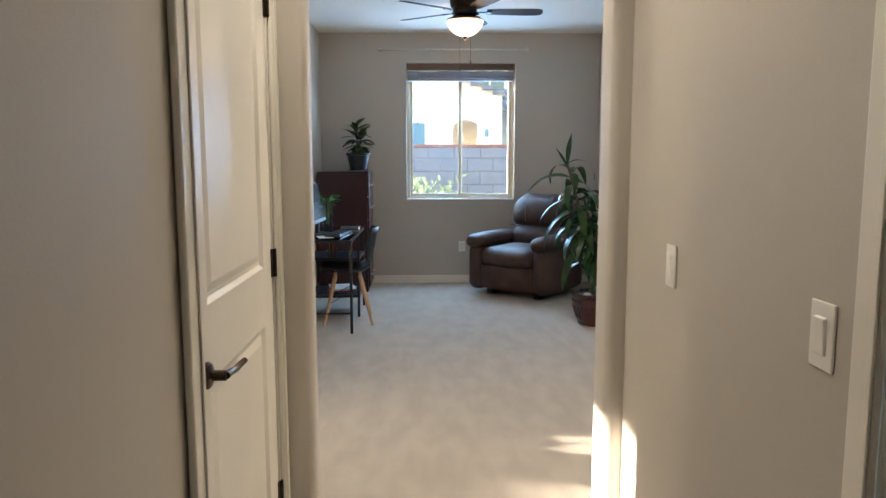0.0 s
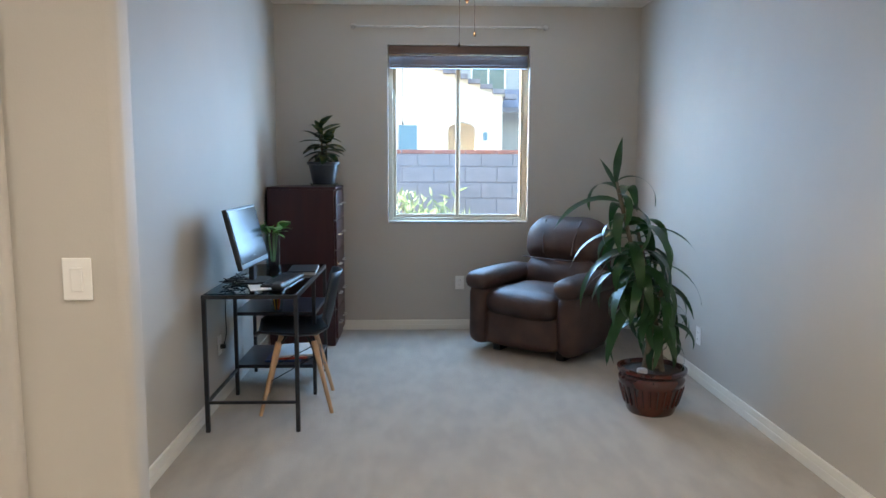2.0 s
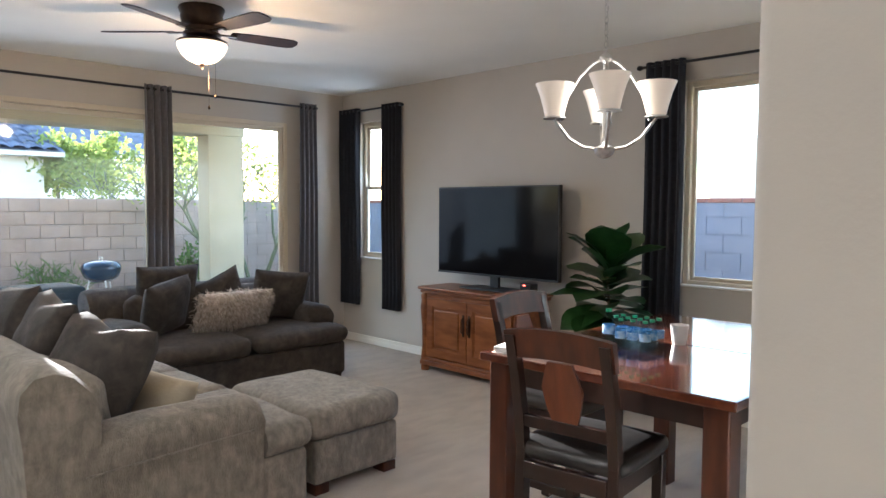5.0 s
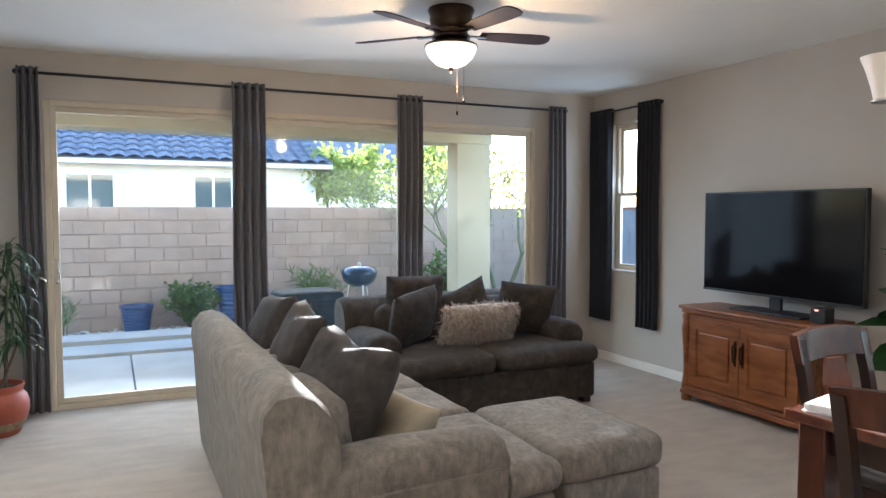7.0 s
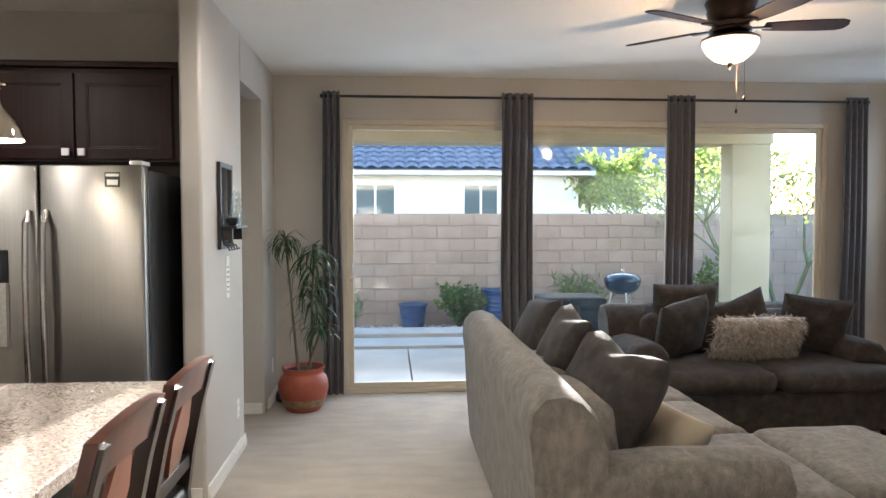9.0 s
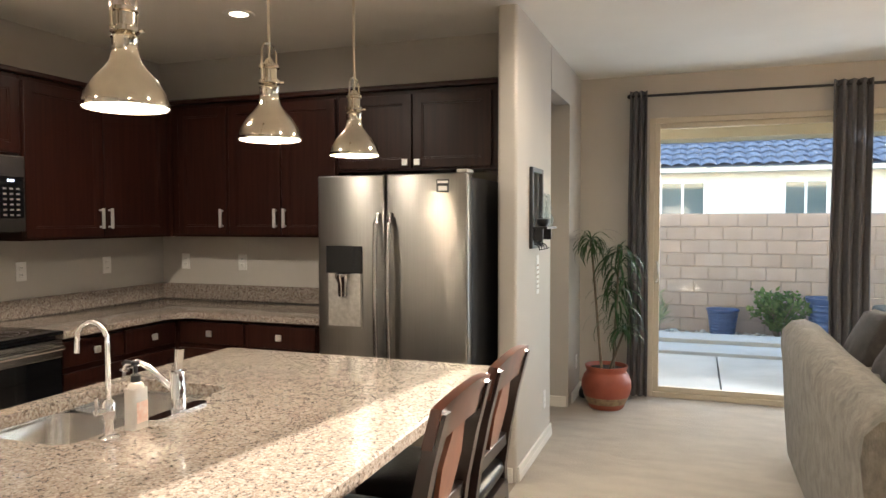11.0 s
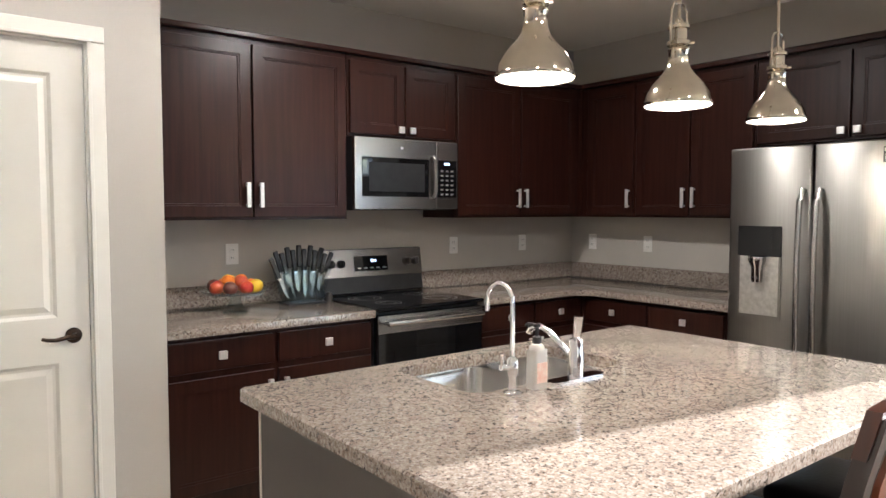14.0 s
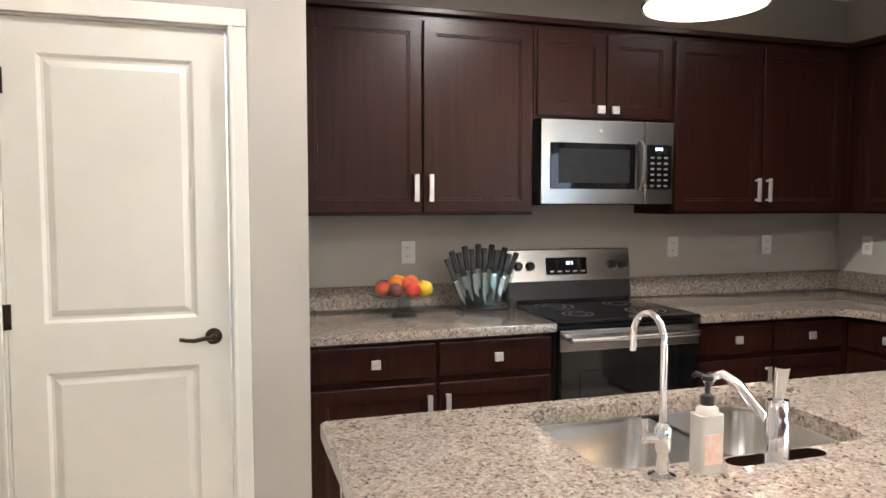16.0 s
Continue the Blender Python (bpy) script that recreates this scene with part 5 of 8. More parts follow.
def fur_cushion():
    ob = thing("fur_cushion", "shaggy beige faux-fur lumbar cushion on the loveseat", "cushion", pose(-5.80, 6.50, 0.66, -24, 0, -90))
    part("cover", cloth_pillow(0.66, 0.32, 0.14, 11), "fur", ob, smooth=80)
    bm = bmesh.new()
    rng = random.Random(5)
    for _ in range(2600):
        u, v = rng.uniform(-1, 1), rng.uniform(-1, 1)
        p = ((1 - u * u) * (1 - v * v)) ** 0.42
        sgn = 1 if rng.random() < 0.75 else -1
        b = Vector((u * 0.33, sgn * 0.07 * p, v * 0.16))
        d = Vector((u * 0.5 + rng.gauss(0, 0.4), sgn * (0.6 + rng.random()), v * 0.5 - 0.35 + rng.gauss(0, 0.4))).normalized()
        s = d.cross(Vector((rng.gauss(0, 1), rng.gauss(0, 1), rng.gauss(0, 1)))).normalized() * 0.0035
        l = 0.03 + rng.random() * 0.03
        tip = b + d * l + Vector((0, 0, -0.012))
        vs = [bm.verts.new(q) for q in (b - s, b + s, b + d * l * 0.55 + s * 0.7, b + d * l * 0.55 - s * 0.7, tip)]
        bm.faces.new(vs[:4])
        bm.faces.new((vs[3], vs[2], vs[4]))
    tagged(part("long_fur", bm, "fur", ob), kind="stuff")


fur_cushion()


def ottoman():
    ob = thing("ottoman", "taupe chenille storage ottoman on short wooden feet", "ottoman", pose(-3.905, 5.985, 0, 0, 0, 1.5))
    part("base", soft_box(-0.41, 0.41, -0.29, 0.29, 0.055, 0.29, r=0.025), "velvet", ob, smooth=60)
    part("cushion_top", soft_box(-0.425, 0.425, -0.31, 0.31, 0.285, 0.455, r=0.06, puff=0.012, lump=0.006), "velvet", ob, "soft rounded cushion top", smooth=70)
    for sx in (-1, 1):
        for sy in (-1, 1):
            cx, cy = sx * 0.35, sy * 0.235
            part("foot", boxes((cx - 0.05, cx + 0.05, cy - 0.045, cy + 0.045, 0, 0.055), bev=0.004), "cherry", ob, "reddish wooden block foot")


ottoman()


def tv_stand():
    ob = thing("tv_stand", "honey-brown wooden media cabinet with two panelled doors", "tv stand", pose(-5.25, 8.055, 0))
    W, D, Hh = 1.20, 0.43, 0.775
    part("carcase", box(0.05, W - 0.05, 0.03, D, 0.07, Hh - 0.05, bev=0.004), "oak", ob)
    t = bmesh.new()
    B(t, -0.005, W + 0.005, -0.012, D + 0.004, Hh - 0.028, Hh, bev=0.010, seg=3)
    B(t, 0.015, W - 0.015, 0.006, D, Hh - 0.06, Hh - 0.0285, bev=0.008)
    part("top", t, "oak", ob, "moulded wooden top")
    b = bmesh.new()
    B(b, 0.015, W - 0.015, 0.0, D, 0.055, 0.095, bev=0.008)
    B(b, 0.025, W - 0.025, 0.008, D, 0.0955, 0.125, bev=0.006)
    part("plinth", b, "oak", ob)
    for px in (0.045, W - 0.045):
        c = lathe([(0.038, 0.0), (0.042, 0.03), (0.035, 0.055), (0.04, 0.10), (0.034, 0.16), (0.026, 0.24), (0.030, 0.40), (0.040, 0.52), (0.045, 0.58), (0.036, 0.64), (0.042, 0.69), (0.03, 0.714), (0, 0.714)], 16, at=(px, 0.045, 0))
        part("corner_post", c, "oak", ob, "turned corner post", smooth=50)
    dw = (W - 0.20) / 2
    for k in range(2):
        x0 = 0.10 + k * dw
        d = part("door", rot(shaker(dw - 0.006, 0.53, rail=0.07), Matrix.Translation((x0 + 0.003, 0.008, 0.145))), "oak", ob)
        part("raised_field", box(x0 + 0.10, x0 + dw - 0.10, 0.007, 0.018, 0.245, 0.575, bev=0.008), "oak", d)
        hx = x0 + dw - 0.035 if k == 0 else x0 + 0.035
        h = tube(bmesh.new(), [(hx, 0.004, 0.40), (hx, -0.022, 0.415), (hx, -0.024, 0.47), (hx, -0.022, 0.525), (hx, 0.004, 0.54)], 0.006, 8)
        B(h, hx - 0.012, hx + 0.012, 0.002, 0.008, 0.375, 0.565, bev=0.003)
        part("handle", h, "orb", d, "dark iron drop handle", smooth=40)


tv_stand()


def television():
    ob = thing("television", "large black flat-screen television, switched off", "television", pose(-4.56, 8.31, 0.776))
    part("housing", box(-0.69, 0.69, 0.0, 0.045, 0.115, 0.905, bev=0.006), "black", ob)
    part("screen", box(-0.678, 0.678, -0.003, 0.001, 0.133, 0.893), "tvglass", ob, "glossy black screen")
    part("bezel_strip", box(-0.69, 0.69, -0.005, 0.0, 0.115, 0.131, bev=0.002), "blackmetal", ob)
    part("neck", boxes((-0.05, 0.05, 0.005, 0.035, 0.02, 0.125), bev=0.006), "blackmetal", ob)
    part("foot", box(-0.31, 0.31, -0.12, 0.14, 0.0, 0.014, bev=0.005), "blackmetal", ob, "flat black base plate")


television()
sp = thing("media_box", "small black media box with a red standby light", "media player", pose(-4.10, 8.22, 0.776))
part("case", box(-0.055, 0.055, -0.05, 0.05, 0, 0.10, bev=0.006), "black", sp)
M["redled"] = glow("red standby light", (1.0, 0.08, 0.05), 2.0)
part("standby_light", box(-0.02, 0.005, -0.0515, -0.05, 0.085, 0.09), "redled", sp, "red standby light")


# ---- dining ----
def counter_chair(name, label, place, group=""):
    """Counter-height chair facing +y."""
    ob = thing(name, label, "chair", place, group)
    w, d, sz = 0.205, 0.205, 0.60
    for sx in (-1, 1):
        part("back_post", rot(boxes((-0.02, 0.02, -0.024, 0.024, 0.0, 0.62), bev=0.004), Matrix.Translation((sx * 0.185, -0.215, 0)) @ Matrix.Rotation(radians(-3), 4, "X")), "darkwood", ob)
        u = bmesh.new()
        rg = []
        for y, z in ((-0.185, 0.60), (-0.205, 0.75), (-0.235, 0.90), (-0.272, 1.045)):
            rg.append([u.verts.new((sx * 0.185 + a, y + b, z)) for a, b in ((-0.019, -0.02), (0.019, -0.02), (0.019, 0.02), (-0.019, 0.02))])
        for a, b in zip(rg, rg[1:]):
            for q in range(4):
                u.faces.new((a[q], a[(q + 1) % 4], b[(q + 1) % 4], b[q]))
        u.faces.new(rg[0])
        u.faces.new(rg[-1])
        part("back_upright", u, "darkwood", ob)
        part("front_leg", boxes((sx * 0.185 - 0.021, sx * 0.185 + 0.021, 0.165, 0.207, 0, 0.575), bev=0.004), "darkwood", ob)
        part("side_stretcher", boxes((sx * 0.185 - 0.011, sx * 0.185 + 0.011, -0.20, 0.165, 0.20, 0.235), bev=0.003), "darkwood", ob)
        part("side_apron", boxes((sx * 0.185 - 0.012, sx * 0.185 + 0.012, -0.18, 0.165, 0.51, 0.575), bev=0.003), "darkwood", ob)
    for y, z0, z1 in ((0.186, 0.51, 0.575), (-0.205, 0.51, 0.575), (0.186, 0.27, 0.31), (-0.212, 0.30, 0.335)):
        part("stretcher", boxes((-0.165, 0.165, y - 0.012, y + 0.012, z0, z1), bev=0.003), "darkwood", ob)
    part("seat", soft_box(-0.215, 0.215, -0.20, 0.22, 0.575, 0.645, r=0.03, puff=0.01, cuts=4), "seatpad", ob, "black leatherette seat pad", smooth=60)
    # crest rail, bowed up in the middle
    c = bmesh.new()
    rg = []
    for i in range(13):
        f = i / 12 * 2 - 1
        x = f * 0.212
        zt = 1.060 + 0.020 * (1 - f * f)
        zb = 0.955 + 0.018 * (1 - f * f)
        yo = -0.012 * (1 - f * f)
        rg.append([c.verts.new(p) for p in ((x, -0.285 + yo, zt), (x, -0.255 + yo, zt), (x, -0.228 + yo, zb), (x, -0.258 + yo, zb))])
    for a, b in zip(rg, rg[1:]):
        for q in range(4):
            c.faces.new((a[q], a[(q + 1) % 4], b[(q + 1) % 4], b[q]))
    c.faces.new(rg[0])
    c.faces.new(rg[-1])
    part("crest_rail", c, "cherry", ob, "bowed cherry crest rail", smooth=35)
    part("lower_rail", rot(boxes((-0.168, 0.168, -0.012, 0.012, 0.70, 0.745), bev=0.003), Matrix.Translation((0, -0.203, 0))), "darkwood", ob)
    # shield-shaped splat
    s = bmesh.new()
    rg = []
    for z, hw in ((0.742, 0.050), (0.80, 0.068), (0.865, 0.080), (0.91, 0.066), (0.962, 0.048)):
        y = -0.205 - 0.045 * (z - 0.74) / 0.22
        rg.append([s.verts.new(p) for p in ((-hw, y - 0.007, z), (hw, y - 0.007, z), (hw, y + 0.007, z), (-hw, y + 0.007, z))])
    for a, b in zip(rg, rg[1:]):
        for q in range(4):
            s.faces.new((a[q], a[(q + 1) % 4], b[(q + 1) % 4], b[q]))
    s.faces.new(rg[0])
    s.faces.new(rg[-1])
    part("splat", s, "splatwood", ob, "shield-shaped cherry splat")
    return ob


M["splatwood"] = mat("reddish cherry veneer", (0.085, 0.022, 0.008), rough=0.3, colour2=(0.13, 0.036, 0.013), scale=5, stretch=(5, 5, 0.7), coat=0.2)
M["seatpad"] = mat("black leatherette", (0.014, 0.013, 0.013), rough=0.35, colour2=(0.022, 0.020, 0.019), scale=12, bump=0.1)
CL = "dark wooden counter-height chair with cherry splat and black seat"
ch = counter_chair("dining_chair", CL, pose(-1.955, 5.90, 0, 0, 0, 6), "counter-height chairs")
copy_thing(ch, pose(-2.46, 6.42, 0, 0, 0, -88))
for sx in (-2.545, -3.055):
    tagged(copy_thing(ch, pose(sx, 2.97, 0, 0, 0, 180)), "dark wooden counter-height chair pushed up to the island")


def dining_table():
    ob = thing("dining_table", "counter-height cherry dining table with square legs", "table", pose(-2.42, 5.78, 0))
    W, L = 1.05, 1.50
    t = bmesh.new()
    B(t, 0, W, 0, L / 2 - 0.002, 0.878, 0.912, bev=0.006)
    B(t, 0, W, L / 2 + 0.002, L, 0.878, 0.912, bev=0.006)
    part("tabletop", t, "cherrytop", ob, "glossy cherry two-leaf tabletop")
    for a in ((0.06, W - 0.06, 0.06, 0.085), (0.06, W - 0.06, L - 0.085, L - 0.06), (0.06, 0.085, 0.085, L - 0.085), (W - 0.085, W - 0.06, 0.085, L - 0.085)):
        part("apron", box(*a, 0.79, 0.877), "darkwood", ob)
    for lx in (0.03, W - 0.12):
        for ly in (0.03, L - 0.12):
            part("leg", boxes((lx, lx + 0.09, ly, ly + 0.09, 0, 0.878), bev=0.006), "cherry", ob)


M["cherrytop"] = mat("polished cherry veneer", (0.07, 0.018, 0.010), rough=0.10, colour2=(0.11, 0.033, 0.016), scale=4, stretch=(6, 0.8, 6), coat=0.5)
dining_table()
M["petclear"] = glass("clear water bottle plastic", (0.80, 0.90, 0.95), ior=1.35)
M["petblue"] = mat("blue bottle label", (0.04, 0.22, 0.55), rough=0.3, colour2=(0.45, 0.62, 0.80), scale=40)
M["capgreen"] = mat("green bottle cap", (0.03, 0.38, 0.20), rough=0.35, colour2=(0.03, 0.33, 0.18), scale=10)


def bottle(place):
    ob = thing("water_bottle", "clear plastic water bottle with blue label and green cap", "bottle", place, "water bottles on the table")
    part("body", lathe([(0, 0.002), (0.028, 0), (0.031, 0.01), (0.029, 0.04), (0.031, 0.06), (0.031, 0.12), (0.029, 0.135), (0.022, 0.165), (0.012, 0.18), (0.012, 0.192), (0, 0.192)], 14), "petclear", ob, smooth=40)
    part("bottle_label", lathe([(0.0316, 0.065), (0.0318, 0.07), (0.0318, 0.112), (0.0316, 0.117)], 14), "petblue", ob, "printed blue label", smooth=40)
    part("cap", lathe([(0, 0.186), (0.015, 0.186), (0.015, 0.203), (0, 0.204)], 12), "capgreen", ob, "green screw cap", smooth=40)
    return ob


SMALL = Matrix.Diagonal((0.86, 0.86, 0.78, 1))
b0 = bottle(pose(-2.13, 6.28, 0.912) @ SMALL)
for i in range(4):
    for j in range(3):
        if i or j:
            copy_thing(b0, pose(-2.13 + i * 0.057, 6.28 + j * 0.057, 0.912) @ SMALL)
bk = thing("open_magazine", "thick white open booklet lying on the dining table", "magazine", pose(-2.26, 5.94, 0.912, 0, 0, 14))
M["paper"] = mat("white paper", (0.80, 0.79, 0.76), rough=0.7, colour2=(0.74, 0.73, 0.70), scale=60)
part("pages", box(-0.14, 0.14, -0.10, 0.10, 0.002, 0.024, bev=0.004), "paper", bk)
part("cover", box(-0.145, 0.145, -0.105, 0.105, 0, 0.002), "paper", bk)
cp = thing("cup", "small white ceramic cup on the dining table", "cup", pose(-1.93, 6.52, 0.912))
part("bowl", lathe([(0, 0.002), (0.028, 0), (0.036, 0.05), (0.040, 0.085), (0.037, 0.085), (0.032, 0.05), (0, 0.008)], 20), "white", cp, smooth=50)


def chandelier():
    ob = thing("chandelier", "brushed nickel chandelier with frosted glass shades, lit", "chandelier", pose(-2.36, 6.58, -0.045))
    part("canopy", lathe([(0, CEIL + 0.015), (0.05, CEIL + 0.019), (0.065, CEIL + 0.045), (0, CEIL + 0.045)], 24), "nickel", ob, smooth=40)
    c = bmesh.new()
    z, k = 2.28, 0
    while z < CEIL + 0.01:
        for a in range(8):
            p = [2 * math.pi * (a + e) / 8 for e in (0, 1)]
            q = [((0.009 * math.cos(t), 0, z + 0.018 * math.sin(t)) if k % 2 else (0, 0.009 * math.cos(t), z + 0.018 * math.sin(t))) for t in p]
            tube(c, q, 0.0018, 4)
        z += 0.028
        k += 1
    part("chain", c, "nickel", ob, "nickel link chain")
    part("hub", lathe([(0, 1.775), (0.02, 1.78), (0.045, 1.80), (0.05, 1.825), (0.02, 1.84), (0.012, 1.86), (0.012, 2.05), (0.02, 2.06), (0.012, 2.07), (0.010, 2.22), (0.028, 2.235), (0.03, 2.25), (0.010, 2.27), (0, 2.28)], 20), "nickel", ob, smooth=45)
    for i in range(4):
        a = 2 * math.pi * i / 4 + 2.22
        ca, sa = math.cos(a), math.sin(a)
        R = 0.235
        arm = bmesh.new()
        pts = [(0.04, 1.82), (0.10, 1.83), (0.165, 1.87), (0.21, 1.93), (R, 1.965)]
        tube(arm, [(r * ca, r * sa, zz) for r, zz in pts], 0.008, 8)
        tube(arm, [(r * ca, r * sa, zz) for r, zz in ((R - 0.03, 1.95), (0.185, 2.05), (0.12, 2.16), (0.06, 2.22), (0.02, 2.24))], 0.007, 8)
        lathe([(0, 1.965), (0.055, 1.966), (0.055, 1.972), (0.02, 1.975), (0.02, 1.99), (0, 1.99)], 16, arm, at=(R * ca, R * sa, 0))
        ap = part("arm", arm, "nickel", ob, smooth=45)
        part("shade", lathe([(0.033, 1.972), (0.045, 1.976), (0.055, 2.02), (0.072, 2.08), (0.092, 2.13), (0.089, 2.13), (0.069, 2.08), (0.051, 2.02), (0.040, 1.98)], 24, at=(R * ca, R * sa, 0)), "shade_dim", ap, "flared frosted glass shade", smooth=50)
    return ob


chandelier()


def ceiling_fan(place, az, blade, r):
    ob = thing("ceiling_fan", "bronze five-blade ceiling fan with lit glass bowl", "ceiling fan", place, "ceiling fans")
    part("motor_housing", lathe([(0, 0), (0.135, 0), (0.14, -0.012), (0.125, -0.05), (0.13, -0.062), (0.12, -0.11), (0.10, -0.125), (0.10, -0.15), (0.115, -0.16), (0.115, -0.175), (0.06, -0.19), (0, -0.19)], 32), "orb", ob, "dark bronze motor housing", smooth=45)
    part("light_rim", lathe([(0.06, -0.185), (0.13, -0.20), (0.158, -0.213), (0.160, -0.222), (0.14, -0.225), (0, -0.22)], 32), "orb", ob, smooth=45)
    part("glass_bowl", lathe([(0.152, -0.224), (0.148, -0.25), (0.125, -0.29), (0.085, -0.325), (0.04, -0.342), (0, -0.345)], 32), "shade", ob, "frosted glass bowl, glowing", smooth=60)
    part("finial", lathe([(0, -0.34), (0.016, -0.343), (0.014, -0.36), (0.007, -0.372), (0, -0.385)], 14), "orb", ob, smooth=45)
    for dx, l in ((0.05, 0.16), (-0.04, 0.22)):
        ch_ = bmesh.new()
        tube(ch_, [(dx, 0.06, -0.22), (dx, 0.06, -0.38 - l)], 0.0012, 4)
        lathe([(0, 0), (0.006, 0.004), (0.008, 0.014), (0.003, 0.028), (0, 0.03)], 8, ch_, at=(dx, 0.06, -0.40 - l))
        part("pull_chain", ch_, "orb", ob)
    for k in range(5):
        a = radians(az + 72 * k)
        m_ = Matrix.Rotation(a, 4, "Z")
        br = boxes((0.09, 0.22, -0.018, 0.018, -0.158, -0.150), bev=0.002)
        b_ = part("blade_bracket", rot(br, m_), "orb", ob, "bronze blade bracket")
        bl = bmesh.new()
        out = [(0.18, -0.045), (0.30, -0.058), (0.48, -0.066), (r - 0.05, -0.064), (r - 0.012, -0.045), (r, 0.0), (r - 0.012, 0.045), (r - 0.05, 0.064), (0.48, 0.066), (0.30, 0.058), (0.18, 0.045)]
        lo = [bl.verts.new((x, y, -0.003)) for x, y in out]
        hi = [bl.verts.new((x, y, 0.003)) for x, y in out]
        bl.faces.new(lo[::-1])
        bl.faces.new(hi)
        for i in range(len(out)):
            j = (i + 1) % len(out)
            bl.faces.new((lo[i], lo[j], hi[j], hi[i]))
        part("blade", rot(bl, m_ @ Matrix.Translation((0, 0, -0.147)) @ Matrix.Rotation(radians(-11), 4, "X")), blade, ob, "dark walnut fan blade")


M["walnut"] = mat("dark walnut blade", (0.014, 0.007, 0.006), rough=0.6, colour2=(0.026, 0.013, 0.010), scale=5, stretch=(2, 2, 2), spec=0.15)
ceiling_fan(pose(-4.75, 5.75, CEIL), 79.8, "walnut", 0.63)
ceiling_fan(pose(0.80, 6.68, CEIL), 1, "walnut", 0.65)


# ---- curtains ----
def curtain(name, label, m_, axis, at, a0, a1, z0, z1, folds=5, amp=0.035, flare=0.0, grommets=True, seed=0):
    """A hanging panel with rounded folds. axis 'y': runs along y at x = at."""
    ob = thing(name, label, "curtain")
    bm = bmesh.new()
    nu, nv = folds * 10, 14
    rows = []
    for j in range(nv + 1):
        v = j / nv
        z = z0 + (z1 - z0) * v
        row = []
        for i in range(nu + 1):
            u = i / nu
            sp_ = 1 + flare * (1 - v)
            mid = (a0 + a1) / 2
            s = mid + (a0 + (a1 - a0) * u - mid) * sp_ + 0.01 * math.sin(7 * v + seed) * (1 - v)
            d = amp * math.cos(2 * math.pi * folds * u + 0.5 * math.sin(3 * v + seed)) * (0.8 + 0.2 * math.sin(2.3 * v + seed))
            row.append(bm.verts.new((at + d, s, z) if axis == "y" else (s, at + d, z)))
        rows.append(row)
    for a, b in zip(rows, rows[1:]):
        for i in range(nu):
            bm.faces.new((a[i], a[i + 1], b[i + 1], b[i]))
    o = part("panel", bm, m_, ob, smooth=70)
    md = o.modifiers.new("thickness", "SOLIDIFY")
    md.thickness = 0.003
    if grommets:
        for k in range(folds):
            u = (k + 0.5) / folds
            s = a0 + (a1 - a0) * u
            g = lathe([(0.018, -0.004), (0.026, -0.003), (0.026, 0.003), (0.018, 0.004), (0.018, -0.004)], 14)
            m2 = Matrix.Translation((at, s, z1 - 0.035)) @ Matrix.Rotation(radians(90), 4, "X") if axis == "y" else Matrix.Translation((s, at, z1 - 0.035)) @ Matrix.Rotation(radians(90), 4, "Y")
            part("grommet", rot(g, m2), "blackmetal", ob, "dark metal grommet")
    return ob


GC = "grey grommet curtain panel hanging at the sliding door"
for i, (a0, a1, fl) in enumerate(((3.29, 3.43, 0.25), (4.80, 5.07, 0.06), (6.25, 6.50, 0.02), (7.87, 8.08, 0.25))):
    curtain("curtain", GC, "curtain", "y", -6.91, a0, a1, 0.02, 2.585, folds=4 if i else 3, flare=fl, seed=i)
for a0, a1 in ((-6.985, -6.64), (-6.25, -5.97)):
    curtain("curtain", "black curtain panel at the narrow side window", "navy", "x", 8.45, a0, a1, 0.42, 2.56, folds=5, amp=0.025, seed=a0, grommets=False)
curtain("curtain", "black curtain panel at the dining window", "navy", "x", 8.44, -3.21, -2.90, 0.05, 2.56, folds=5, amp=0.025, seed=9, grommets=False)


def rod(name, label, p, q, r, m_, fin=0.02, brackets=()):
    ob = thing(name, label, "curtain rod")
    part("pole", tube(bmesh.new(), [p, q], r, 10), m_, ob, smooth=40)
    d = (Vector(q) - Vector(p)).normalized()
    for e, s in ((p, -1), (q, 1)):
        f = lathe([(0, -0.01), (fin * 0.7, -0.005), (fin, 0.012), (fin, 0.02), (fin * 0.6, 0.034), (0, 0.036)], 14)
        part("finial", rot(f, Matrix.Translation(e) @ (d * s).to_track_quat("Z", "Y").to_matrix().to_4x4()), m_, ob, smooth=45)
    for b, w_ in brackets:
        part("bracket", tube(bmesh.new(), [b, w_], 0.006, 6), m_, ob)


rod("curtain_rod", "long black metal curtain rod over the sliding door", (-6.91, 3.30, 2.545), (-6.91, 8.07, 2.545), 0.011, "blackmetal",
    brackets=[((-6.91, y, 2.545), (-7.0, y, 2.545)) for y in (3.36, 4.93, 6.4, 7.98)])
rod("curtain_rod", "short black metal curtain rod over the side window", (-6.94, 8.45, 2.53), (-5.95, 8.45, 2.53), 0.010, "blackmetal",
    brackets=[((x, 8.45, 2.53), (x, 8.51, 2.53)) for x in (-6.9, -6.0)])
rod("curtain_rod", "black metal curtain rod over the dining window", (-3.24, 8.44, 2.53), (-1.2, 8.44, 2.53), 0.010, "blackmetal",
    brackets=[((x, 8.44, 2.53), (x, 8.51, 2.53)) for x in (-3.22, -1.26)])


# ---- windows ----
def pane(name, parent, axis, at, a0, a1, z0, z1):
    g = box(at - 0.003, at + 0.003, a0, a1, z0, z1) if axis == "y" else box(a0, a1, at - 0.003, at + 0.003, z0, z1)
    o = part(name, g, "glass", parent, "clear glass pane")
    o.visible_shadow = False
    return o


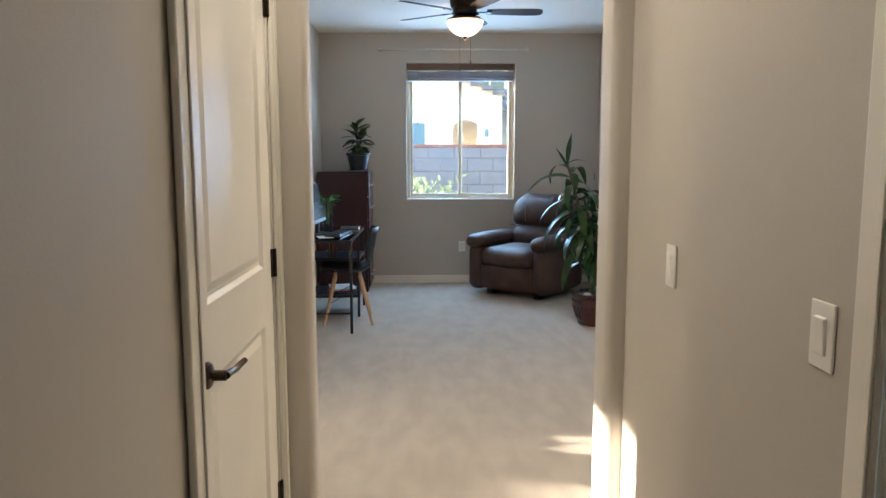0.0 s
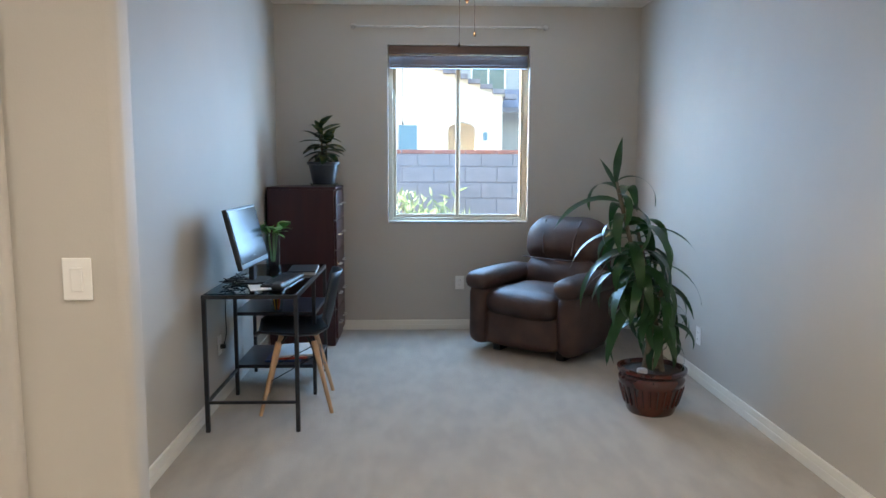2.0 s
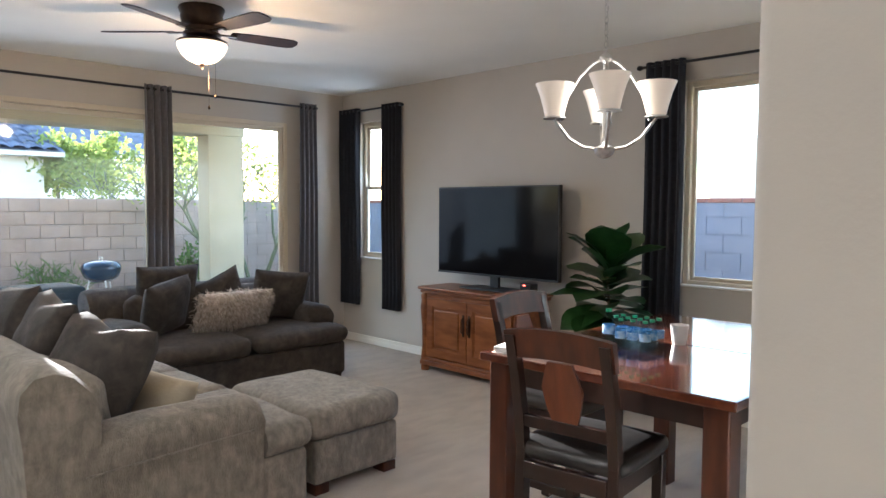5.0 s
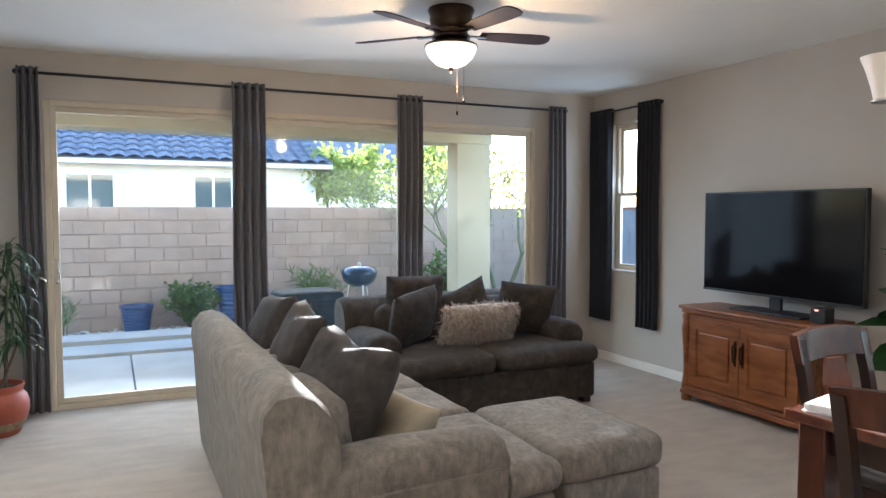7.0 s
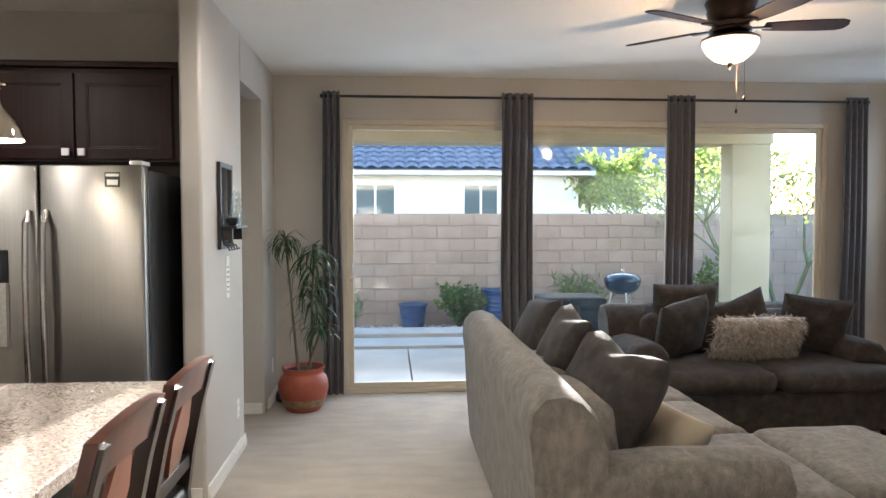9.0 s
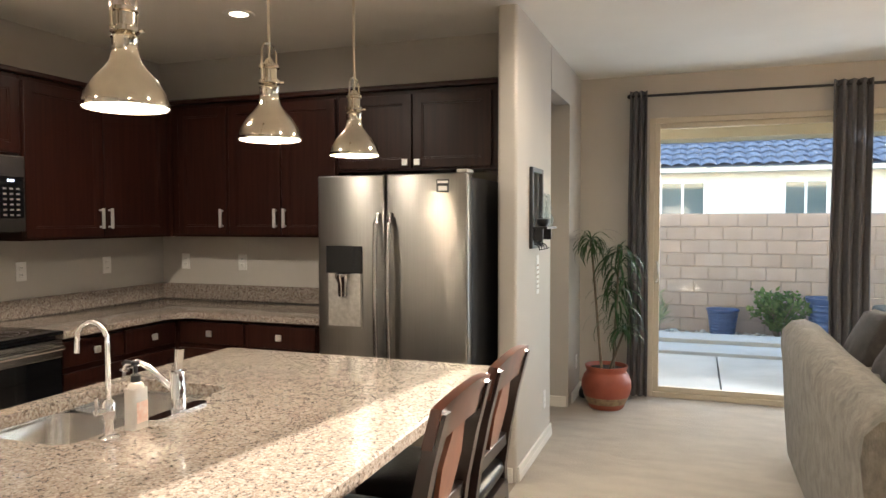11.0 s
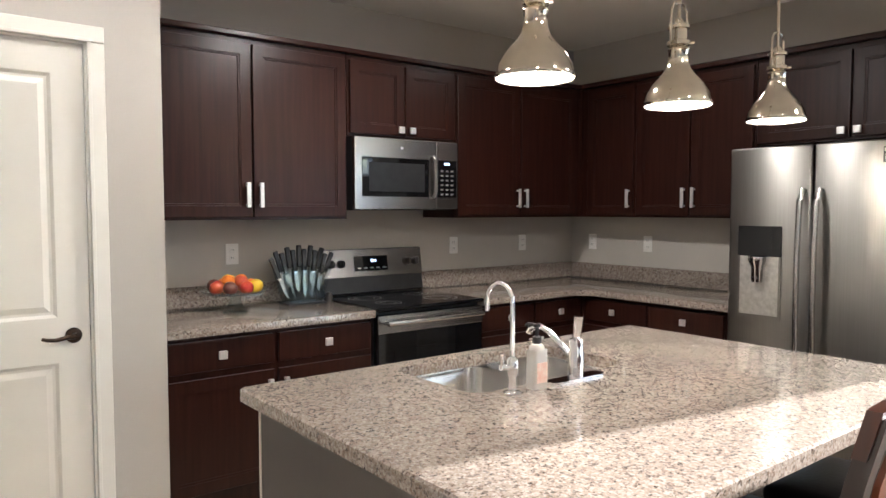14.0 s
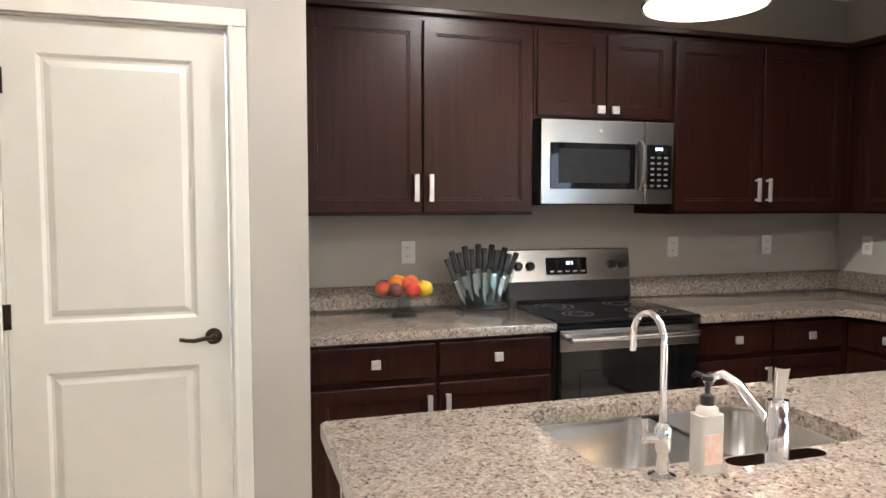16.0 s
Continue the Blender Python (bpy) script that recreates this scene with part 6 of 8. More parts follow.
def frame_rect(bm, axis, at, d, a0, a1, z0, z1, w, bev=0.004):
    for b in ((a0, a0 + w, z0, z1), (a1 - w, a1, z0, z1), (a0 + w, a1 - w, z0, z0 + w), (a0 + w, a1 - w, z1 - w, z1)):
        if axis == "y":
            B(bm, at - d / 2, at + d / 2, b[0], b[1], b[2], b[3], bev=bev, seg=1)
        else:
            B(bm, b[0], b[1], at - d / 2, at + d / 2, b[2], b[3], bev=bev, seg=1)
    return bm


sl = tagged(thing("sliding_door", "wide three-panel sliding glass patio door, tan frame", "glass door"), kind="structure")
part("outer_frame", frame_rect(bmesh.new(), "y", -7.05, 0.11, 3.442, 7.778, 0.0, 2.368, 0.045), "vinyl", sl)
for k, (a0, a1) in enumerate(((3.487, 4.93), (4.90, 6.36), (6.33, 7.733))):
    at = -7.03 if k != 1 else -7.075
    s = part("sash", frame_rect(bmesh.new(), "y", at, 0.035, a0, a1, 0.046, 2.322, 0.045), "vinyl", sl)
    pane("pane", s, "y", at, a0 + 0.044, a1 - 0.044, 0.09, 2.278)
    if k == 0:
        h = tube(bmesh.new(), [(at + 0.02, a0 + 0.02, 0.98), (at + 0.06, a0 + 0.03, 1.0), (at + 0.065, a0 + 0.035, 1.07), (at + 0.06, a0 + 0.03, 1.14), (at + 0.02, a0 + 0.02, 1.16)], 0.008, 8)
        part("handle", h, "nickel", s, "curved door pull", smooth=40)


def window(name, label, x0, x1, z0, z1, y_in, style):
    ob = tagged(thing(name, label, "window"), kind="structure")
    y = y_in + 0.10
    part("window_frame", frame_rect(bmesh.new(), "x", y, 0.06, x0, x1, z0, z1, 0.038), "vinyl", ob)
    if style == "slide":
        xm = (x0 + x1) / 2
        for k, (a, b) in enumerate(((x0 + 0.038, xm + 0.02), (xm - 0.02, x1 - 0.038))):
            yy = y + (0.014 if k == 0 else -0.016)
            s = part("sash", frame_rect(bmesh.new(), "x", yy, 0.026, a, b, z0 + 0.038, z1 - 0.038, 0.028), "vinyl", ob)
            pane("pane", s, "x", yy, a + 0.027, b - 0.027, z0 + 0.065, z1 - 0.065)
    else:
        zm = (z0 + z1) / 2 + 0.03
        for k, (a, b) in enumerate(((z0 + 0.038, zm + 0.02), (zm - 0.02, z1 - 0.038))):
            yy = y + (-0.016 if k == 0 else 0.014)
            s = part("sash", frame_rect(bmesh.new(), "x", yy, 0.026, x0 + 0.038, x1 - 0.038, a, b, 0.03), "vinyl", ob)
            pane("pane", s, "x", yy, x0 + 0.066, x1 - 0.066, a + 0.028, b - 0.028)
    part("window_sill", box(x0 + 0.002, x1 - 0.002, y_in - 0.004, y - 0.031, z0 + 0.001, z0 + 0.012, bev=0.003), "trim", ob, "white painted sill")
    return ob


window("window_1", "sliding window with tan frame and raised wooden blind", 0.262, 1.448, 0.932, 2.408, 8.50, "slide")
window("window_2", "narrow single-hung window with tan frame", -6.718, -6.062, 0.932, 2.408, 8.51, "hung")
window("window_3", "dining window with tan frame behind dark curtains", -2.948, -1.452, 0.932, 2.408, 8.51, "slide")


# ---- wall shelf on the wing wall ----
ws = thing("picture_shelf", "black framed mirror with a small ledge on the wall", "shelf", pose(-5.14, 2.866, 1.34))
part("picture_frame", boxes((-0.16, -0.13, 0, 0.022, 0.0, 0.50), (0.13, 0.16, 0, 0.022, 0.0, 0.50), (-0.13, 0.13, 0, 0.022, 0.47, 0.50), (-0.13, 0.13, 0, 0.022, 0.0, 0.03), bev=0.003), "black", ws)
part("mirror_face", box(-0.13, 0.13, 0, 0.008, 0.03, 0.47), "chrome", ws, "silvered mirror face")
part("ledge", box(-0.16, 0.16, 0.022, 0.11, 0.12, 0.135, bev=0.003), "black", ws, "narrow black ledge")
for bx0 in (-0.14, 0.12):
    part("bracket", box(bx0, bx0 + 0.02, 0.022, 0.08, 0.05, 0.12), "black", ws)
for hk in range(4):
    hx_ = -0.11 + hk * 0.073
    part("hook", tube(bmesh.new(), [(hx_, 0.02, 0.03), (hx_, 0.05, 0.015), (hx_, 0.055, -0.01), (hx_, 0.07, 0.0)], 0.004, 6), "blackmetal", ws, "small black key hook", smooth=40)
for dx, c in ((-0.09, "glassware"), (0.02, "glassware")):
    v = thing("glass_bottle", "small clear glass bottle on the wall ledge", "bottle", pose(-5.14 + dx, 2.933, 1.4755))
    part("body", lathe([(0, 0.002), (0.030, 0), (0.036, 0.04), (0.026, 0.075), (0.014, 0.095), (0.024, 0.115), (0.012, 0.135), (0.020, 0.152), (0.010, 0.168), (0.014, 0.19), (0.006, 0.205), (0, 0.206)], 16), c, v, smooth=45)
bw = thing("small_bowl", "little dark stone bowl on the wall ledge", "bowl", pose(-5.06, 2.933, 1.4755))
part("bowl", lathe([(0, 0), (0.02, 0), (0.036, 0.02), (0.038, 0.045), (0.03, 0.05), (0.0, 0.03)], 18), "black", bw, smooth=45)
nt_ = thing("hanging_card", "narrow printed paper card hanging on the wall", "card", pose(-5.22, 2.8665, 1.12))
part("card", box(-0.04, 0.04, 0, 0.002, -0.08, 0.17), "paper", nt_)
part("print_bars", boxes(*[(-0.03, 0.02 + 0.01 * (k % 2), 0.002, 0.0026, -0.05 + k * 0.03, -0.04 + k * 0.03) for k in range(6)]), "terraband", nt_)
wall_plate(pose(-5.45, 2.865, 0.30, 0, 0, 180))
wall_plate(pose(-6.80, 2.865, 0.30, 0, 0, 180))

# ---- leaves and plants ----
def blade_leaf(l, w, droop, seg=8, fold=0.25, tipw=0.0, wide_at=0.4, wave=0.0):
    """A folded leaf along +x that arches down; base at the origin."""
    bm = bmesh.new()
    rows = []
    x = z = 0.0
    for i in range(seg + 1):
        f = i / seg
        ang = -droop * f
        if i:
            x += math.cos(ang) * l / seg
            z += math.sin(ang) * l / seg
        if f < wide_at:
            hw = w / 2 * math.sin(math.pi / 2 * (0.18 + 0.82 * f / wide_at))
        else:
            hw = w / 2 * max(tipw, math.cos(math.pi / 2 * (f - wide_at) / (1 - wide_at)) ** 0.8)
        wv = wave * math.sin(f * 9)
        up = hw * fold
        rows.append([bm.verts.new((x, -hw, z + up + wv)), bm.verts.new((x, 0, z)), bm.verts.new((x, hw, z + up - wv))])
    for a, b in zip(rows, rows[1:]):
        bm.faces.new((a[0], a[1], b[1], b[0]))
        bm.faces.new((a[1], a[2], b[2], b[1]))
    return bm


def leaf_meshes(name, m_, specs):
    return [mesh(name, blade_leaf(*s), m_, 80) for s in specs]


def put_leaf(me, parent, base, az, pitch, roll=0, k=1.0, name="leaf"):
    ob = new(name, me)
    ob.parent = parent
    ob.matrix_basis = Matrix.Translation(base) @ Matrix.Rotation(radians(az), 4, "Z") @ Matrix.Rotation(radians(-pitch), 4, "Y") @ Matrix.Rotation(radians(roll), 4, "X") @ Matrix.Scale(k, 4)
    return ob


# corn plant beside the recliner
def corn_plant():
    rng = random.Random(21)
    ob = thing("corn_plant", "tall glossy green corn plant in an oxblood glazed pot", "potted plant", pose(1.875, 6.42, 0))
    pot = part("pot", lathe([(0, 0.0), (0.130, 0.0), (0.138, 0.012), (0.155, 0.08), (0.180, 0.16), (0.190, 0.205), (0.178, 0.222), (0.182, 0.235), (0.198, 0.245), (0.198, 0.262), (0.180, 0.266), (0.172, 0.24), (0, 0.235)], 40), "glaze", ob, "oxblood glazed ceramic pot", smooth=50)
    for k in range(26):
        a = 2 * math.pi * k / 26
        f = tube(bmesh.new(), [(0.150 * math.cos(a), 0.150 * math.sin(a), 0.055), (0.166 * math.cos(a), 0.166 * math.sin(a), 0.11), (0.181 * math.cos(a), 0.181 * math.sin(a), 0.165)], 0.007, 6)
        part("flute", f, "glaze", pot, smooth=50)
    part("soil", lathe([(0, 0.245), (0.1, 0.243), (0.174, 0.240)], 24), "soil", ob)
    part("pebble", soft_box(-0.11, -0.05, -0.10, -0.05, 0.24, 0.275, r=0.017, cuts=2), "concrete", ob, smooth=80)
    mes = leaf_meshes("corn plant leaf", "leaf", [(0.50, 0.072, 2.0, 10, 0.3, 0, 0.35, 0.005), (0.42, 0.070, 2.5, 10, 0.3, 0, 0.35, 0.006), (0.56, 0.075, 1.7, 10, 0.25, 0, 0.4, 0.007), (0.36, 0.065, 2.7, 10, 0.3, 0, 0.4, 0.005), (0.26, 0.058, 0.12, 6, 0.3, 0, 0.45, 0.002)])
    stems = [((0.00, 0.02), (-0.26, -0.06), 1.33), ((0.05, -0.03), (-0.10, 0.05), 1.06), ((-0.03, 0.05), (0.03, -0.06), 0.76), ((0.04, 0.03), (0.10, 0.05), 0.55)]
    for si, ((bx, by), (tx, ty), h) in enumerate(stems):
        pts = [(bx + (tx - bx) * f ** 1.3, by + (ty - by) * f, 0.235 + (h - 0.235) * f) for f in [i / 6 for i in range(7)]]
        part("stem", tube(bmesh.new(), pts, 0.017, 8, 0.011), "bark", ob, "brown woody cane", smooth=50)
        n = (36, 24, 18, 14)[si]
        for k in range(n):
            f = 1 - (k / n) ** 0.8 * (0.62 if si == 0 else 0.5)
            bx_, by_ = bx + (tx - bx) * f ** 1.3, by + (ty - by) * f
            z = 0.235 + (h - 0.235) * f
            az = k * 137.5 + rng.uniform(-20, 20) + si * 40
            pit = 42 - 60 * (1 - f) * 1.2 + rng.uniform(-20, 16)
            put_leaf(mes[rng.choice((0, 1, 1, 2, 3))], ob, (bx_, by_, z), az, pit, rng.uniform(-25, 25), rng.uniform(0.72, 1.0) * (1.0 if si < 2 else 0.8))
    put_leaf(mes[4], ob, (-0.26, -0.06, 1.31), 30, 86, 0, 1.05)
    put_leaf(mes[4], ob, (-0.26, -0.06, 1.29), 200, 60, 0, 0.8)


corn_plant()


def potted(name, label, place, pot_bm, pot_mat, pot_label):
    ob = thing(name, label, "potted plant", place)
    part("pot", pot_bm, pot_mat, ob, pot_label, smooth=50)
    return ob


# croton on the chest of drawers
def croton():
    rng = random.Random(8)
    ob = potted("croton_plant", "variegated croton in a dark pot on the chest", pose(-0.24, 8.17, 1.252), lathe([(0, 0.012), (0.085, 0.012), (0.088, 0.02), (0.118, 0.165), (0.13, 0.167), (0.132, 0.19), (0.122, 0.19), (0.108, 0.17), (0, 0.165)], 32), "blackpot", "dark plastic pot")
    part("saucer", lathe([(0, 0), (0.095, 0), (0.112, 0.022), (0.109, 0.024), (0.092, 0.006), (0, 0.006)], 28), "clear", ob, "clear plastic saucer", smooth=50)
    part("soil", lathe([(0, 0.175), (0.112, 0.172)], 20), "soil", ob)
    mes = leaf_meshes("croton leaf", "leafy", [(0.20, 0.085, 0.7, 6, 0.2, 0, 0.5), (0.17, 0.075, 1.1, 6, 0.2, 0, 0.5), (0.22, 0.08, 0.4, 6, 0.2, 0, 0.5)])
    for s in range(3):
        a = s * 2.1
        top = (0.03 * math.cos(a), 0.03 * math.sin(a), 0.36 + 0.05 * s)
        part("stem", tube(bmesh.new(), [(0.015 * math.cos(a), 0.015 * math.sin(a), 0.17), top], 0.006, 6), "bark", ob)
        for k in range(13):
            f = 0.25 + 0.75 * k / 12
            put_leaf(mes[rng.randrange(3)], ob, (top[0] * f, top[1] * f, 0.17 + (top[2] - 0.17) * f), k * 137.5 + s * 50, -10 + 70 * f ** 2 + rng.uniform(-12, 12), rng.uniform(-15, 15), rng.uniform(0.75, 1.05))


croton()


# pothos cutting in a glass vase on the desk
def vase():
    rng = random.Random(3)
    ob = potted("pothos_vase", "pothos cutting in a clear glass cylinder vase", pose(-0.42, 7.02, 0.748), lathe([(0, 0.004), (0.045, 0.0), (0.047, 0.22), (0.044, 0.22), (0.042, 0.008), (0, 0.010)], 24), "clear", "clear glass cylinder")
    w = part("water", lathe([(0, 0.012), (0.041, 0.012), (0.041, 0.11), (0, 0.11)], 20), "petclear", ob)
    mes = leaf_meshes("pothos leaf", "leaflight", [(0.10, 0.075, 0.6, 5, 0.15, 0, 0.4), (0.085, 0.065, 0.9, 5, 0.15, 0, 0.4)])
    for s in range(5):
        a = s * 1.26
        tip = (0.07 * math.cos(a), 0.07 * math.sin(a), 0.27 + 0.02 * (s % 3))
        part("stem", tube(bmesh.new(), [(0.01 * math.cos(a), 0.01 * math.sin(a), 0.05), (0.03 * math.cos(a), 0.03 * math.sin(a), 0.22), tip], 0.003, 5), "leaflight", ob)
        for k in range(3):
            put_leaf(mes[k % 2], ob, (tip[0] * (0.4 + 0.3 * k), tip[1] * (0.4 + 0.3 * k), 0.235 + 0.02 * k), math.degrees(a) + rng.uniform(-60, 60), rng.uniform(0, 50), rng.uniform(-20, 20))


M["leaflight"] = mat("fresh green leaf", (0.06, 0.20, 0.03), rough=0.35, colour2=(0.12, 0.28, 0.06), scale=18)
vase()


# ponytail-like dracaena by the sliding door
def slider_plant():
    rng = random.Random(12)
    ob = potted("dracaena_plant", "thin-leaved dracaena in a terracotta pot by the glass door", pose(-6.52, 3.155, 0), lathe([(0, 0.0), (0.125, 0.0), (0.138, 0.012), (0.150, 0.045), (0.178, 0.10), (0.197, 0.17), (0.196, 0.22), (0.180, 0.265), (0.160, 0.29), (0.156, 0.305), (0.168, 0.33), (0.170, 0.345), (0.158, 0.346), (0.146, 0.315), (0, 0.305)], 36), "terra", "round terracotta pot")
    part("glaze_band", lathe([(0.152, 0.044), (0.167, 0.072), (0.1815, 0.103), (0.1795, 0.104), (0.150, 0.043)], 36), "terraband", ob, "patterned tan glaze band", smooth=50)
    part("soil", lathe([(0, 0.318), (0.147, 0.316)], 20), "soil", ob)
    mes = leaf_meshes("dracaena leaf", "leaf", [(0.38, 0.022, 2.4, 8, 0.3, 0, 0.3), (0.32, 0.020, 2.7, 8, 0.3, 0, 0.3), (0.42, 0.022, 2.0, 8, 0.3, 0, 0.3)])
    for (bx, by), (tx, ty), h, n, low in (((0.05, -0.03), (0.0, -0.13), 1.36, 60, 0.90), ((-0.03, 0.05), (0.05, 0.10), 1.30, 110, 0.34), ((0.03, 0.02), (0.05, 0.15), 0.66, 30, 0.75)):
        pts = [(bx + (tx - bx) * f, by + (ty - by) * f, 0.29 + (h - 0.29) * f) for f in [i / 5 for i in range(6)]]
        part("stem", tube(bmesh.new(), pts, 0.012, 8, 0.008), "bark", ob, "bare thin cane", smooth=50)
        for k in range(n):
            f = low + (1 - low) * rng.random() ** 0.6
            put_leaf(mes[rng.randrange(3)], ob, (bx + (tx - bx) * f, by + (ty - by) * f, 0.29 + (h - 0.29) * f), rng.uniform(0, 360), rng.uniform(5, 75), rng.uniform(-15, 15), rng.uniform(0.7, 1.0) * (0.8 if n < 100 else 0.95))


slider_plant()
tagged(part("cloth_bag", soft_box(-6.90, -6.70, 2.90, 3.04, 0.0, 0.09, r=0.04, lump=0.02, cuts=4), "black", smooth=70), "small dark cloth bag on the carpet", "bag")


def fiddle():
    rng = random.Random(2)
    ob = potted("fiddle_leaf_fig", "broad-leaved fiddle leaf fig in a pale pot", pose(-3.24, 8.02, 0), lathe([(0, 0), (0.12, 0), (0.14, 0.05), (0.165, 0.40), (0.17, 0.42), (0.155, 0.42), (0.14, 0.38), (0, 0.37)], 30), "white", "pale ceramic pot")
    part("soil", lathe([(0, 0.385), (0.145, 0.38)], 20), "soil", ob)
    mes = leaf_meshes("fiddle leaf", "leaf", [(0.26, 0.19, 0.5, 6, 0.15, 0, 0.62, 0.004), (0.22, 0.16, 0.8, 6, 0.15, 0, 0.62, 0.004), (0.20, 0.15, 0.3, 6, 0.15, 0, 0.62, 0.004)])
    part("stem", tube(bmesh.new(), [(0, 0, 0.37), (0.02, 0, 0.8), (0.0, 0, 1.13)], 0.012, 8, 0.008), "bark", ob, smooth=50)
    for k in range(36):
        f = 0.35 + 0.65 * k / 35
        put_leaf(mes[rng.randrange(3)], ob, (0.01, 0, 0.45 + 0.67 * f), k * 137.5, -5 + 72 * f ** 3 + rng.uniform(-14, 14), rng.uniform(-20, 20), rng.uniform(1.35, 1.7))


fiddle()

# ---- office ----
def recliner():
    ob = thing("recliner", "brown leather recliner armchair with padded arms", "armchair", pose(1.52, 7.87, 0, 0, 0, 142))
    # local: front towards +y, width along x
    part("base", soft_box(-0.36, 0.36, -0.34, 0.36, 0.07, 0.33, r=0.05), "leather", ob, smooth=60)
    part("rocker_base", boxes((-0.30, -0.24, -0.30, 0.30, 0, 0.07), (0.24, 0.30, -0.30, 0.30, 0, 0.07), (-0.24, 0.24, -0.03, 0.03, 0.02, 0.07)), "black", ob, "dark metal rocker base")
    part("footrest", soft_box(-0.30, 0.30, 0.33, 0.43, 0.08, 0.33, r=0.04, puff=0.015, lump=0.006), "leather", ob, smooth=70)
    part("seat_cushion", soft_box(-0.30, 0.30, -0.22, 0.46, 0.30, 0.49, r=0.085, puff=0.025, lump=0.012, seed=2), "leather", ob, smooth=70)
    bt = Matrix.Translation((0, -0.24, 0.42)) @ Matrix.Rotation(radians(14), 4, "X")
    part("back_lower", rot(soft_box(-0.31, 0.31, -0.13, 0.13, 0.0, 0.25, r=0.10, puff=0.025, lump=0.014, seed=4), bt), "leather", ob, smooth=70)
    part("back_upper", rot(soft_box(-0.325, 0.325, -0.15, 0.14, 0.21, 0.58, r=0.13, puff=0.03, lump=0.016, seed=6), bt), "leather", ob, "tufted padded headrest", smooth=70)
    part("back_shell", rot(soft_box(-0.33, 0.33, -0.20, -0.06, -0.12, 0.54, r=0.06), bt), "leather", ob, smooth=60)
    part("tuft_seam", rot(tube(bmesh.new(), [(-0.30, 0.148, 0.235), (-0.1, 0.165, 0.225), (0.1, 0.165, 0.225), (0.30, 0.148, 0.235)], 0.006, 6), bt), "leather", ob)
    for tx in (-0.12, 0.12):
        part("tuft", rot(tube(bmesh.new(), [(tx, 0.158, 0.27), (tx * 1.15, 0.168, 0.40), (tx * 1.3, 0.12, 0.55)], 0.007, 6), bt), "leather", ob)
    for sx in (-1, 1):
        part("side_panel", soft_box(min(sx * 0.29, sx * 0.46), max(sx * 0.29, sx * 0.46), -0.38, 0.44, 0.06, 0.52, r=0.075, puff=0.02, lump=0.006, seed=sx + 3), "leather", ob, smooth=70)
        part("arm_pad", soft_box(min(sx * 0.27, sx * 0.48), max(sx * 0.27, sx * 0.48), -0.30, 0.47, 0.48, 0.62, r=0.068, puff=0.012, lump=0.008, seed=sx + 9), "leather", ob, "padded leather armrest", smooth=70)
    return ob


recliner()


def chest():
    ob = thing("chest_of_drawers", "tall dark mahogany chest of five drawers", "dresser", pose(-0.115, 7.93, 0, 0, 0, 90))
    # local: front at y = 0 facing -y (towards +x in the room), x along the wall
    W, D, Hh = 0.53, 0.53, 1.25
    part("carcase", box(0, W, 0.02, D, 0.0, Hh - 0.022, bev=0.003), "mahogany", ob)
    part("top", box(-0.008, W + 0.008, 0.0, D, Hh - 0.0215, Hh, bev=0.004), "mahogany", ob)
    for k in range(5):
        z0 = 0.06 + k * 0.234
        d = part("drawer", box(0.012, W - 0.012, 0.0, 0.019, z0, z0 + 0.226, bev=0.003), "mahogany", ob)
        for hx in (0.13, W - 0.13):
            part("pull", tube(bmesh.new(), [(hx - 0.045, 0, z0 + 0.113), (hx - 0.04, -0.022, z0 + 0.113), (hx + 0.04, -0.022, z0 + 0.113), (hx + 0.045, 0, z0 + 0.113)], 0.006, 6), "nickel", d, "small nickel drawer pull")


chest()


def desk():
    ob = thing("desk", "black steel desk with glass top and lower shelves", "desk", pose(-0.612, 6.12, 0))
    W, L, Hh = 0.50, 1.14, 0.742
    t = 0.011
    for x in (0, W - 0.022):
        for y in (0, L - 0.022):
            part("leg", box(x, x + 0.022, y, y + 0.022, 0, Hh - 0.02, bev=0.002), "blackmetal", ob)
    part("top_frame", boxes((0, W, 0, 0.022, Hh - 0.02, Hh), (0, W, L - 0.022, L, Hh - 0.02, Hh), (0, 0.022, 0.022, L - 0.022, Hh - 0.02, Hh), (W - 0.022, W, 0.022, L - 0.022, Hh - 0.02, Hh)), "blackmetal", ob)
    part("glass_top", box(0.012, W - 0.012, 0.012, L - 0.012, Hh + 0.001, Hh + 0.007, bev=0.002), "tinted", ob, "tempered glass top")
    part("low_rail", boxes((0.022, W - 0.022, 0.004, 0.018, 0.155, 0.170)), "blackmetal", ob)
    part("back_rail", boxes((0.004, 0.018, 0.022, L - 0.022, 0.155, 0.170)), "blackmetal", ob)
    for x in (0, W - 0.022):
        part("shelf_post", box(x, x + 0.022, 0.62, 0.642, 0, Hh - 0.02, bev=0.002), "blackmetal", ob)
    for z in (0.50, 0.17):
        part("shelf", box(0.002, W - 0.002, 0.625, L - 0.024, z, z + 0.022, bev=0.002), "deskshelf", ob, "black laminate shelf")


M["deskshelf"] = mat("black laminate", (0.012, 0.014, 0.02), rough=0.3, colour2=(0.02, 0.022, 0.028), scale=9)
desk()


